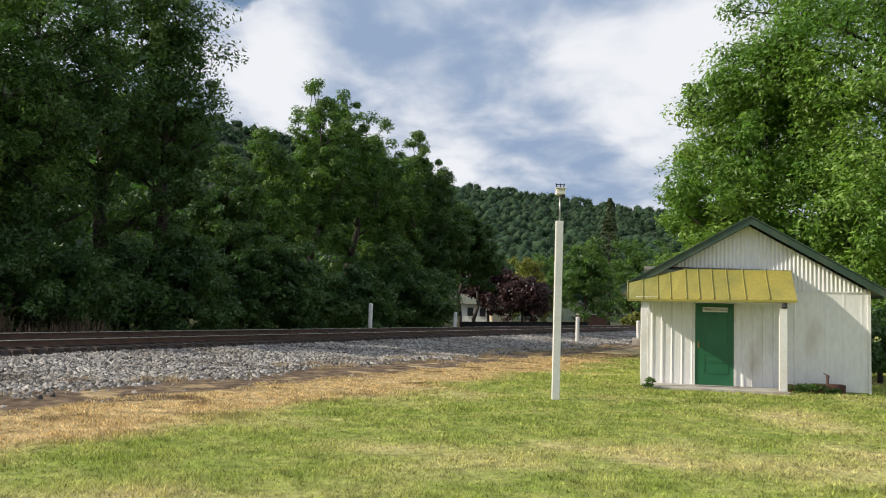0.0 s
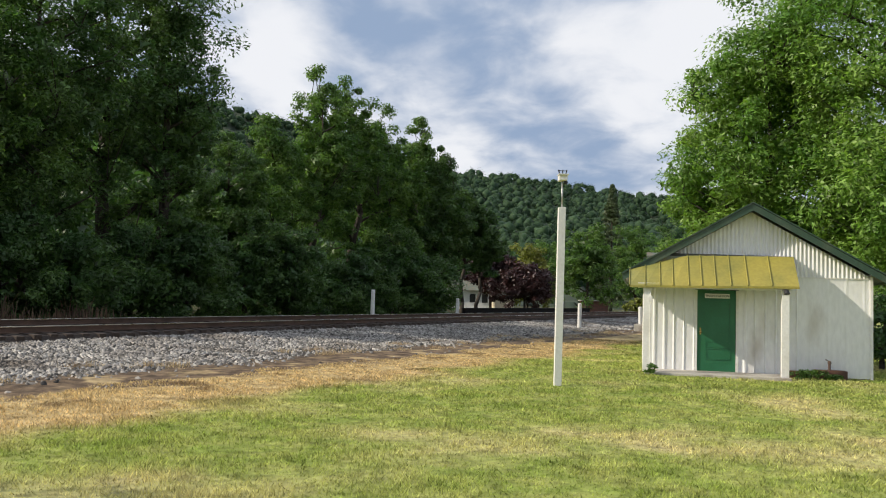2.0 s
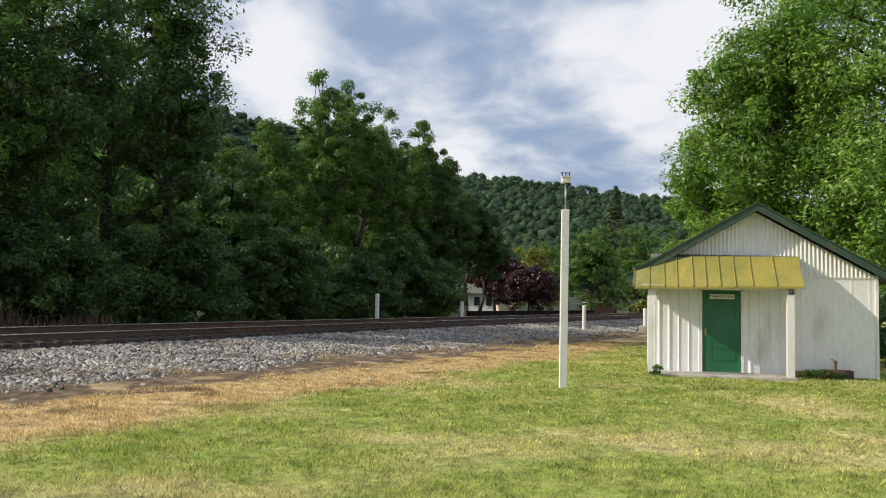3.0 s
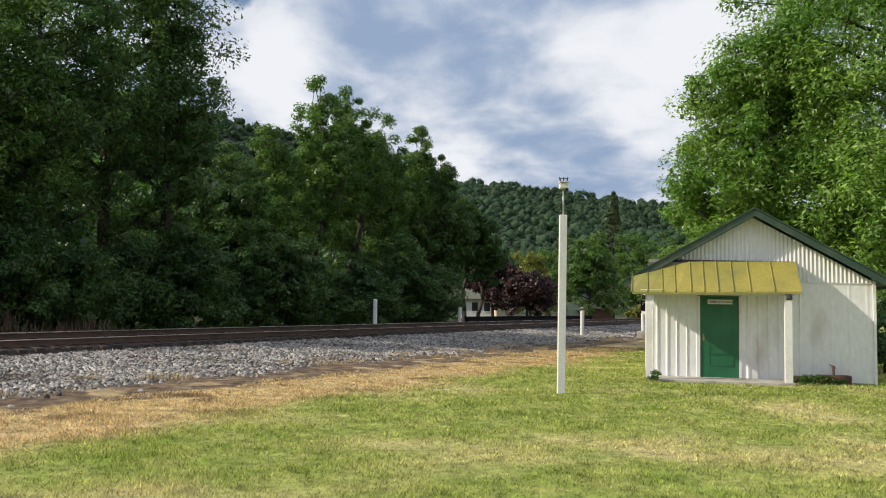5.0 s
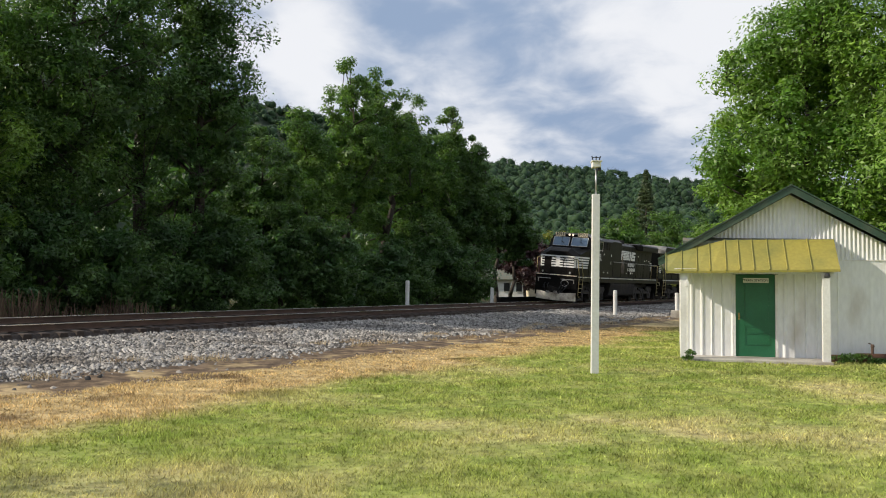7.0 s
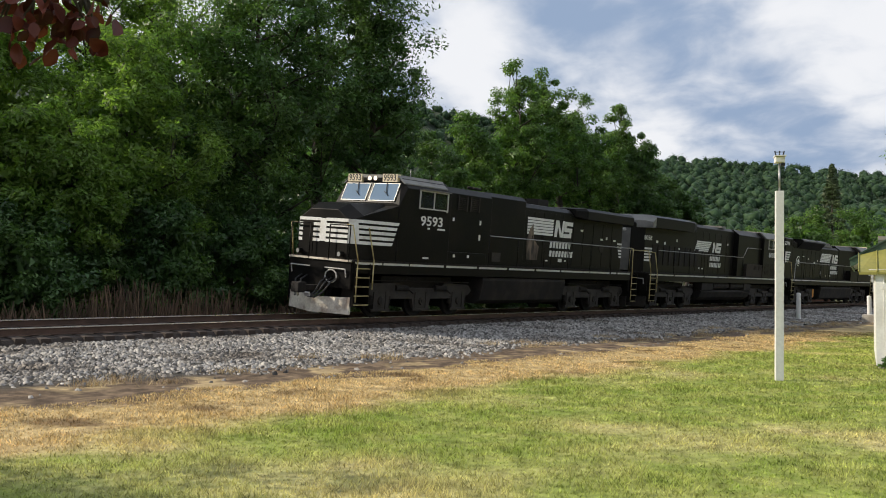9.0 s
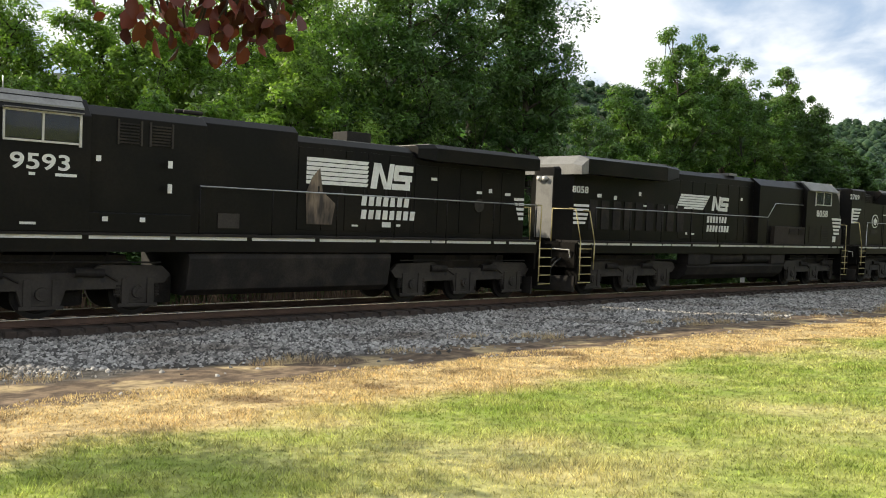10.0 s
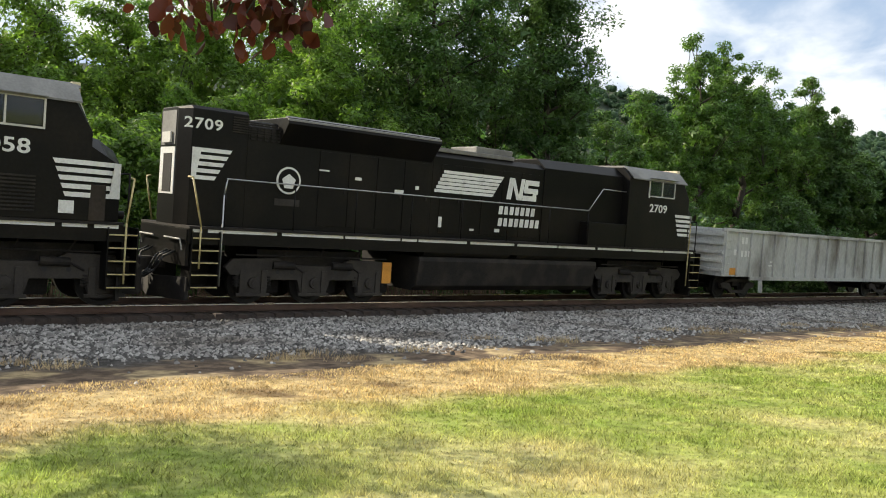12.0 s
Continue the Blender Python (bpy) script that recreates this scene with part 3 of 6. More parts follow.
        part("awning_sheet", bm, M_AWN, hut, "faded yellow-green awning sheet")
        bm = rod(bmesh.new(), (a, -1.15, zo0 + 0.012), (a, yt, lift(a) + 0.012), 0.016, 6)
        part("awning_seam", bm, M_AWN, hut, "raised standing seam")
        part("awning_lip", boxed(a + 0.004, b - 0.004, -1.155, -1.135, zo0 - 0.05, zo0 - 0.002), M_AWN, hut)
    bm = bmesh.new()
    loft(bm, [[(-1.68, -1.10, 2.10), (-1.68, -0.34, 2.54), (-1.68, -0.34, 2.10)], [(-1.65, -1.10, 2.10), (-1.65, -0.34, 2.54), (-1.65, -0.34, 2.10)]])
    part("awning_end", bm, M_WHITE, hut, "pale triangular awning end board")
    bm = bmesh.new()
    loft(bm, [[(-1.3, -0.34, 2.88), (-1.3, -0.02, 2.98), (-1.3, -0.02, 2.16), (-1.3, -0.34, 2.16)], [(2.16, -0.34, 2.89), (2.16, -0.02, 2.93), (2.16, -0.02, 2.16), (2.16, -0.34, 2.16)]])
    part("awning_flashing", bm, M_ROOF, hut, "dark flashing above the awning")
    # door
    dr = part("door", boxed(-0.045, 0.865, 0.0, 0.04, 0.04, 2.06), M_GREEN, hut, "dark green panelled wooden door", bevel=0.004)
    for z0, z1, x0, x1 in ((0.34, 0.62, 0.16, 0.74), (0.64, 0.80, 0.16, 0.74), (0.95, 1.82, 0.16, 0.74)):
        bm = bmesh.new()
        for a in ((x0, x1, z0, z0 + 0.02), (x0, x1, z1 - 0.02, z1), (x0, x0 + 0.02, z0, z1), (x1 - 0.02, x1, z0, z1)):
            box(bm, a[0], a[1], -0.012, 0.0, a[2], a[3])
        part("panel_moulding", bm, M_GREEN, dr)
    k = bmesh.new()
    rod(k, (0.03, 0.0, 1.02), (0.03, -0.05, 1.02), 0.012)
    bmesh.ops.create_icosphere(k, subdivisions=2, radius=0.028, matrix=Matrix.Translation((0.03, -0.06, 1.02)))
    part("door_knob", k, M_BRASS, dr, "small brass knob", smooth=True)
    part("key_plate", boxed(0.012, 0.048, -0.004, 0.0, 0.95, 1.12), M_BRASS, dr)
    for u0, u1 in ((-0.10, -0.05), (0.87, 0.93)):
        part("door_jamb", boxed(u0, u1, -0.03, 0.05, 0.03, 2.12), M_WHITE, hut)
    part("door_head", boxed(-0.10, 0.93, -0.034, 0.05, 2.065, 2.12), M_TRIM, hut)
    sg = part("sign_board", boxed(0.13, 0.72, -0.02, -0.004, 1.86, 1.975), M_WHITE, hut, "small white station name board")
    lettering("sign_lettering", "TRAIN STATION", 0.078, M_BLACKPAINT, sg, Matrix.Translation((0.425, -0.022, 1.917)) @ pose(0, 0, 0, 90, 0, 0), 0.002)
    l = bmesh.new()
    rod(l, (1.86, -1.02, 2.06), (1.86, -1.20, 2.05), 0.015)
    rod(l, (1.86, -1.17, 2.07), (1.86, -1.20, 1.99), 0.05, 10, 0.07)
    part("porch_lamp", l, M_DARKMETAL, hut, "small dark outdoor lamp")
    c = bmesh.new()
    rod(c, (-1.20, -1.08, 2.0), (-1.20, -1.08, 0.25), 0.012, 6)
    box(c, -1.24, -1.16, -1.11, -1.07, 1.75, 1.87)
    part("conduit", c, M_WHITE, hut, "electric conduit with switch box")


M_DARK_STEEL = material("black_bridge_steel", (0.008, 0.008, 0.009), 0.8, second=(0.02, 0.015, 0.012), spec=0.15)
M_BRASS = material("aged_brass", (0.45, 0.33, 0.12), 0.35, 0.9, scale=8, fine=60, bump=0.03)
M_BLACKPAINT = material("black_lettering", (0.02, 0.02, 0.02), 0.5, bump=0)
M_DARKMETAL = material("dark_metal", (0.03, 0.03, 0.03), 0.5, 0.4)
build_hut()


def in_hut(u, v, z=0.0):
    return HUT @ Vector((u, v, z))


def build_planters():
    for u0, u1, h in ((2.02, 2.32, 0.17), (2.63, 3.33, 0.22)):
        p = in_hut((u0 + u1) / 2, -0.3)
        t = thing("planter_box", pose(p.x, p.y, 0, 0, 0, -13), "dark red-brown wooden planter box beside the wall", "planter", "planters by the hut")
        w = (u1 - u0) / 2
        for y0, y1 in ((-0.15, -0.12), (0.12, 0.15)):
            part("side_board", boxed(-w, w, y0, y1, 0.0, h), M_PLANTER, t, bevel=0.005)
        for x0, x1 in ((-w + 0.001, -w + 0.03), (w - 0.03, w - 0.001)):
            part("end_board", boxed(x0, x1, -0.12, 0.12, 0.0, h - 0.004), M_PLANTER, t)
        part("soil", boxed(-w + 0.03, w - 0.03, -0.12, 0.12, 0.0, h - 0.04), M_TIE, t)
    p = in_hut(2.96, -0.3)
    t = thing("garden_pump", pose(p.x, p.y, 0.18, 0, 0, -13), "small rusty cast iron pump standing in a planter", "pump")
    b = bmesh.new()
    rod(b, (0, 0, 0), (0, 0, 0.2), 0.03)
    rod(b, (0, 0, 0.2), (0, 0, 0.26), 0.05, 10, 0.03)
    part("body", b, M_RAIL, t)
    part("handle", rod(bmesh.new(), (0.0, 0, 0.25), (-0.09, 0, 0.29), 0.012), M_RAIL, t)


M_PLANTER = material("red_brown_wood", (0.12, 0.055, 0.035), 0.85, second=(0.07, 0.04, 0.03), bump=0.3)
build_planters()


# ---------------------------------------------------------------- posts
def build_pole():
    t = thing("white_pole", pose(2.30, 16.93, 0, 0, 0.25, 0), "tall square white wooden pole with a camera unit on top", "pole")
    part("shaft", boxed(-0.072, 0.072, -0.072, 0.072, -0.1, 3.53), M_WHITE, t, "square white painted wooden shaft", bevel=0.008)
    part("mast", rod(bmesh.new(), (0.0, 0, 3.5), (0.0, 0, 4.06), 0.018, 10), M_STEEL, t, "thin steel pipe mast", smooth=True)
    hd = part("camera_housing", boxed(-0.085, 0.085, -0.12, 0.10, 4.06, 4.17), M_WHITE, t, "white weatherproof camera housing", bevel=0.015)
    part("hood", boxed(-0.1, 0.1, -0.17, 0.11, 4.172, 4.19), M_WHITE, hd)
    b = bmesh.new()
    rod(b, (0.05, 0, 4.0), (0.09, 0, 4.10), 0.012)
    box(b, 0.03, 0.09, -0.08, 0.04, 4.00, 4.055)
    part("bracket", b, M_DARKMETAL, t)
    b = bmesh.new()
    for u in (-0.06, 0.0, 0.06):
        rod(b, (u, 0, 4.19), (u * 1.4, 0, 4.29), 0.012, 6)
    rod(b, (-0.085, 0, 4.27), (0.085, 0, 4.27), 0.008, 6)
    part("antenna", b, M_DARKMETAL, t)


build_pole()


def build_markers():
    rows = [(-4.72, -3.6, 2.0), (0.95, -4.2, 1.75), (9.1, None, 1.5), (13.05, None, 1.45)]
    spots = []
    for az, off, h in rows:
        if off is None:
            x, y = bearing(az, 51.5 if az < 10 else 53.0)
        else:
            for d in np.arange(25, 120, 0.1):
                x, y = bearing(az, d)
                if track_so(x, y)[1] < off:
                    break
        spots.append((x, y, h))
    for x, y, h in spots:
        z = float(ground_z(np.array(x), np.array(y)))
        t = thing("marker_post", pose(x, y, z, 0, random.uniform(-1.5, 1.5), -20), "short round white marker post beside the railway", "post", "trackside marker posts")
        b = bmesh.new()
        rod(b, (0, 0, -0.2), (0, 0, h - 0.03), 0.115, 14)
        rod(b, (0, 0, h - 0.03), (0, 0, h), 0.115, 14, 0.07)
        part("shaft", b, M_WHITE, t, smooth=False)
    x, y, h = spots[3]
    z = float(ground_z(np.array(x), np.array(y)))
    t = thing("concrete_block", pose(x - 0.15, y - 0.6, z, 0, 0, -20), "weathered concrete bridge end block", "concrete block")
    part("block", boxed(-0.32, 0.32, -0.35, 0.35, -0.6, 0.42), M_CONC, t, bevel=0.03)
    # low dark parapet of the small bridge on the far side
    t = thing("bridge_parapet", Matrix.Identity(4), "low dark steel bridge parapet beyond the track", "parapet")
    bm, cap = bmesh.new(), bmesh.new()
    for bmx, z0, z1, w in ((bm, -0.5, 0.30, 0.12), (cap, 0.30, 0.36, 0.2)):
        rings = []
        for s in np.arange(51, 78, 2.0):
            x, y, th = track_xy(s, -3.0)
            ax = Vector((math.cos(th), -math.sin(th), 0))
            c = Vector((x, y, float(rail_z(s))))
            rings.append([c + ax * w + Vector((0, 0, z0)), c - ax * w + Vector((0, 0, z0)), c - ax * w + Vector((0, 0, z1)), c + ax * w + Vector((0, 0, z1))])
        loft(bmx, rings)
    part("girder", bm, M_DARK_STEEL, t)
    part("cap", cap, M_DARK_STEEL, t)


build_markers()

# ---------------------------------------------------------------- trees
M_LEAF = leaf_material("broadleaf_dark", (0.058, 0.122, 0.042), (0.102, 0.175, 0.050), 0.45)
M_LEAF_MID = leaf_material("broadleaf_mid", (0.080, 0.160, 0.044), (0.135, 0.220, 0.056), 0.52)
# brighter, yellower copy of the mid leaf: sunlight put into the colour
M_LEAF_SUNLIT = leaf_material("broadleaf_sunlit", (0.128, 0.218, 0.050), (0.195, 0.290, 0.068), 0.60)
M_LEAF_LIGHT = leaf_material("maple_leaf", (0.125, 0.245, 0.045), (0.22, 0.34, 0.07), 0.42)
M_LEAF_FAR = leaf_material("far_leaf", (0.055, 0.088, 0.035), (0.085, 0.115, 0.042), 0.2)
M_LEAF_YELLOW = leaf_material("yellow_green_leaf", (0.17, 0.19, 0.03), (0.22, 0.22, 0.045))
M_LEAF_PURPLE = leaf_material("purple_leaf", (0.035, 0.014, 0.016), (0.055, 0.02, 0.02), 0.25)
M_LEAF_RED = leaf_material("copper_red_leaf", (0.045, 0.012, 0.013), (0.12, 0.025, 0.016), 0.4, 0.6)
M_REED = material("dry_reed", (0.14, 0.088, 0.052), 0.9, second=(0.07, 0.048, 0.03), scale=1, island=0.5, bump=0)


def leaf_cloud(gen, centres, radii, per, size, flat=0.6, up=0.5, fine=False, rough=1.0, spread=0.45):
    """Leaves as small folded rhombs gathered round clump centres; radii may vary by clump."""
    n = len(centres) * per
    c = np.repeat(centres, per, 0)
    r = np.repeat(radii, per)
    d = gen.normal(size=(n, 3))
    d /= np.linalg.norm(d, axis=1)[:, None]
    p = c + d * (r * gen.random(n) ** spread)[:, None] * np.array([1, 1, flat])
    nrm = gen.normal(size=(n, 3)) * rough + d * 0.9
    nrm[:, 2] += up
    nrm /= np.linalg.norm(nrm, axis=1)[:, None]
    a = np.cross(nrm, gen.normal(size=(n, 3)))
    a /= np.linalg.norm(a, axis=1)[:, None] + 1e-9
    b = np.cross(nrm, a)
    L = size * (0.6 + 0.8 * gen.random(n))[:, None]
    if fine:
        v = np.stack([p - a * L - b * L * 0.42, p - a * L * 0.3 + b * L * 0.6, p + a * L * 1.15], 1).reshape(-1, 3)
        return v, np.arange(3 * n).reshape(-1, 3)
    v = np.stack([p - a * L, p + b * L * 0.48 + nrm * L * 0.12, p + a * L, p - b * L * 0.48 + nrm * L * 0.12], 1).reshape(-1, 3)
    f = np.arange(4 * n).reshape(-1, 4)
    return v, f


def limbs(gen, bm, height, spread, first, count, base_r, lean=(0, 0)):
    """A tapered trunk with limbs; returns the limb ends."""
    ends = []
    pts = [Vector((0, 0, -0.3))]
    for k in range(1, 7):
        h = height * 0.86 * k / 6
        pts.append(Vector((lean[0] * h + gen.normal() * 0.02 * height, lean[1] * h + gen.normal() * 0.02 * height, h)))
    for k in range(6):
        rod(bm, pts[k], pts[k + 1], base_r * (1 - k / 6.6), 8, base_r * (1 - (k + 1) / 6.6))
    for k in range(count):
        u = first + (1 - first) * (k + gen.random()) / count
        h = height * 0.86 * u
        i = min(5, int(u * 6))
        root = pts[i].lerp(pts[i + 1], u * 6 - i)
        a = k * 2.4 + gen.normal() * 0.4
        reach = spread * (0.55 + 0.6 * gen.random()) * (1.0 if u < 0.75 else 0.65)
        tip = root + Vector((math.cos(a) * reach, math.sin(a) * reach, reach * (0.25 + 0.55 * gen.random())))
        mid = root.lerp(tip, 0.5) + Vector((0, 0, reach * 0.08))
        rr = base_r * 0.38 * (1 - 0.6 * u)
        rod(bm, root, mid, rr, 6, rr * 0.65)
        rod(bm, mid, tip, rr * 0.65, 6, rr * 0.2)
        ends += [mid, tip]
    return ends, pts


def tree_parts(parent, seed, height, width, low, leaf, per, size, clumps, limb_count=12, outline=0.35, lean=(0, 0), fine=False):
    """Trunk with limbs and a ragged crown of many leaves; low is the crown's lower end as a share of the height."""
    gen = np.random.default_rng(seed)
    bm = bmesh.new()
    ends, spine = limbs(gen, bm, height, width * 0.42, low * 0.9 + 0.05, limb_count, 0.016 * height + 0.06, lean)
    # lobes of the crown: one round each limb end, and some on an uneven hull
    cz = height * (low + 1) / 2
    hz = height * (1 - low) / 2
    cs = [np.array(e) for e in ends]
    lobes = gen.normal(size=(9, 3))
    lobes /= np.linalg.norm(lobes, axis=1)[:, None]
    while len(cs) < clumps:
        d = gen.normal(size=3)
        d /= np.linalg.norm(d)
        bulge = 1 - outline + outline * 1.5 * max(0.0, (lobes @ d).max()) ** 3
        rr = (0.35 + 0.65 * gen.random() ** 0.4) * bulge
        taper = 1 - 0.38 * max(0, d[2])
        cs.append(np.array([lean[0] * cz + d[0] * width / 2 * rr * taper, lean[1] * cz + d[1] * width / 2 * rr * taper, cz + d[2] * hz * rr]))
    cs = np.array(cs)
    cs[:, 2] = np.maximum(cs[:, 2], 0.5)
    radii = width * (0.060 + 0.080 * gen.random(len(cs)))
    # a twig from the nearest wood to each clump
    wood = np.array([tuple(e) for e in list(ends) + [a.lerp(b, q) for a, b in zip(spine[2:], spine[3:]) for q in (0.0, 0.5)]])
    near = wood[np.argmin(np.linalg.norm(cs[:, None] - wood[None], axis=2) + 0.6 * np.maximum(0, wood[None, :, 2] - cs[:, None, 2]), axis=1)]
    for a, b in zip(near, cs):
        vs = [bm.verts.new(q + np.array(d) * w * height) for q, w in ((a, 0.0022), (b, 0.0008)) for d in ((0, 1, 0), (-0.87, -0.5, 0), (0.87, -0.5, 0))]
        for m in range(3):
            bm.faces.new((vs[m], vs[(m + 1) % 3], vs[3 + (m + 1) % 3], vs[3 + m]))
    part("trunk", bm, M_BARK, parent, smooth=True)
    v, f = leaf_cloud(gen, cs, radii, per, size, 0.7, 0.9, fine=fine, rough=0.6, spread=0.5)
    if fine:
        q = gen.normal(size=(46, 3))
        q *= (0.62 * gen.random(46) ** 0.5 / np.linalg.norm(q, axis=1))[:, None]
        core = np.array([0, 0, cz]) + q * np.array([width / 2, width / 2, hz])
        v2, f2 = leaf_cloud(gen, core, np.full(46, 0.11 * width), 44, size * 2.0, fine=True)
        v, f = np.concatenate([v, v2]), np.concatenate([f, f2 + len(v)])
    return raw("crown", v, f, leaf, parent)


def plant(name, label, category, group, x, y, rot=0, scale=1.0):
    z = float(ground_z(np.array(x), np.array(y)))
    return thing(name, pose(x, y, z - 0.05, 0, 0, rot), label, category, group)


def behind_track(az, off):
    """Place on the far side of the track, off metres beyond its centre line, seen at a bearing."""
    for d in np.arange(15, 260, 0.2):
        x, y = bearing(az, d)
        if track_so(x, y)[1] < -off:
            return x, y, d
    return x, y, d


def build_forest():
    """The wood behind the track: a row of tall trees, smaller ones before it."""
    # bearing, offset, height, width, low, leaf, seed
    tall = [
        (-60, 10, 6.5, 7, 0.1, M_LEAF_SUNLIT), (-54.5, 9, 6.6, 6.5, 0.12, M_LEAF_SUNLIT), (-50.0, 10, 7.0, 6.5, 0.12, M_LEAF_SUNLIT), (-46.0, 8.5, 7.2, 5.5, 0.15, M_LEAF_SUNLIT), (-41.5, 10, 8.6, 6.0, 0.15, M_LEAF_SUNLIT), (-37.5, 8.5, 8.6, 5.0, 0.15, M_LEAF_SUNLIT),
        (-57, 18, 13.5, 8, 0.2, M_LEAF_SUNLIT), (-51.5, 17, 13.8, 7.5, 0.2, M_LEAF_SUNLIT), (-46.5, 18, 14.2, 7.0, 0.2, M_LEAF_SUNLIT), (-42.0, 17, 15.2, 7.5, 0.2, M_LEAF_SUNLIT), (-37.0, 18, 16.8, 8.5, 0.2, M_LEAF_SUNLIT), (-32.5, 17, 17.5, 8.0, 0.2, M_LEAF_SUNLIT),
        (-34.0, 10.5, 12.0, 7.0, 0.15, M_LEAF_SUNLIT), (-29.5, 11.5, 14.5, 7.5, 0.15, M_LEAF_MID), (-26.0, 11, 19, 8.5, 0.18, M_LEAF), (-22.0, 13, 23.5, 11.0, 0.18, M_LEAF), (-18.6, 10, 18.5, 6.0, 0.2, M_LEAF),
        (-14.3, 12, 10.8, 5.5, 0.15, M_LEAF), (-11.6, 13, 13.4, 5.5, 0.2, M_LEAF_MID), (-8.6, 13, 17.2, 6.5, 0.25, M_LEAF_MID), (-6.3, 13, 18.4, 6.5, 0.25, M_LEAF_MID), (-4.2, 13, 16.6, 6.0, 0.2, M_LEAF_MID), (-1.9, 13, 16.8, 6.0, 0.2, M_LEAF_MID),
        (-0.4, 11, 13.4, 5.5, 0.2, M_LEAF), (1.3, 11, 11.2, 5.0, 0.48, M_LEAF), (2.5, 10, 8.8, 4.2, 0.5, M_LEAF),
    ]
    for k, (az, off, h, w, low, leaf) in enumerate(tall):
        x, y, d = behind_track(az, off)
        t = plant("woodland_tree", "tall leafy deciduous tree at the dark edge of the wood", "tree", "trees of the wood", x, y)
        n = int(90 + 7.5 * w)
        tree_parts(t, 100 + k, h, w, low, leaf, 180, 0.072 + 0.0006 * d, n + 15, limb_count=16, fine=True, outline=0.3)
    low_row = [(-66, 8.5), (-59, 9), (-53, 8), (-47, 9), (-42, 7.5), (-37, 9), (-32, 8), (-27.5, 9), (-23.5, 8), (-20, 9), (-16.8, 8), (-13.2, 9), (-10.3, 8), (-8.0, 9.5), (-5.7, 8), (-3.4, 9), (-1.6, 8)]
    gen = random.Random(5)
    for k, (az, off) in enumerate(low_row):
        x, y, d = behind_track(az, off)
        t = plant("woodland_bush", "dense dark green shrub at the foot of the wood", "bush", "shrubs of the wood", x, y)
        h = gen.uniform(4.2, 6.8) if az > -34 else gen.uniform(3.4, 5.0)
        tree_parts(t, 300 + k, h, gen.uniform(4.5, 6.5), -0.05, M_LEAF, 170, 0.066 + 0.0006 * d, 95, limb_count=8, outline=0.3, fine=True)


build_forest()


def build_backing():
    """Darker depth of the wood: trunks and leaf further in, uncounted."""
    gen = np.random.default_rng(55)
    cs = []
    for k in range(900):
        az = -72 + 70.0 * gen.random()
        off = 17 + 16 * gen.random()
        s = math.tan(radians(az) + math.pi / 2 - TRACK_B) * (TRACK_D + off)
        if s > 110:
            continue
        x, y, _ = track_xy(s, -off)
        top = (5 if az < -30 else 10 if az < -16 else 9.5)
        if az > -3:
            top = 6
        cs.append((x, y, 0.4 + top * gen.random()))
    cs = np.array(cs)
    v, f = leaf_cloud(gen, cs, np.full(len(cs), 1.9), 60, 0.34)
    ob = raw("woodland_depth", v, f, M_LEAF)
    tagged(ob, "dense leafage deeper in the wood behind the track", "woodland", kind="stuff")


build_backing()


def build_reeds():
    gen = np.random.default_rng(21)
    n = 9000
    s = np.concatenate([gen.uniform(-12, 26, n * 3 // 4), gen.uniform(26, 62, n // 4)])
    n = len(s)
    o = -4.2 - 2.8 * gen.random(n)
    th = TRACK_B + s / TRACK_R
    x, y = CENTRE.x - (TRACK_R - o) * np.cos(th), CENTRE.y + (TRACK_R - o) * np.sin(th)
    h = np.where(s < 24, 1.75, 0.5) * (0.45 + 0.75 * gen.random(n)) * (0.75 + 0.35 * fbm(x * 2, y * 2, 3))
    z = ground_z(x, y) - 0.05
    a = gen.random(n) * 6.28
    d = np.stack([np.cos(a), np.sin(a), 0 * a], 1) * (0.012 + 0.012 * gen.random(n))[:, None]
    c = np.stack([x, y, z], 1)
    tip = c + np.stack([gen.normal(0, 0.16, n) * h, gen.normal(0, 0.16, n) * h, h], 1)
    v = np.stack([c - d, c + d, tip + d * 0.6, tip - d * 0.6], 1).reshape(-1, 3)
    ob = raw("dry_reeds", v, np.arange(4 * n).reshape(-1, 4), M_REED)
    tagged(ob, "tall dry brown weeds and reeds at the edge of the wood", "weeds", kind="stuff")
    # low green weeds on the far verge
    n = 700
    s, o = gen.uniform(-12, 70, n), -3.6 - 3 * gen.random(n)
    th = TRACK_B + s / TRACK_R
    x, y = CENTRE.x - (TRACK_R - o) * np.cos(th), CENTRE.y + (TRACK_R - o) * np.sin(th)
    cs = np.stack([x, y, ground_z(x, y) + 0.15 + 0.3 * gen.random(n)], 1)
    v, f = leaf_cloud(gen, cs, np.full(n, 0.4), 22, 0.10)
    ob = raw("verge_weeds", v, f, M_LEAF)
    tagged(ob, "low green weeds along the far side of the track", "weeds", kind="stuff")


build_reeds()


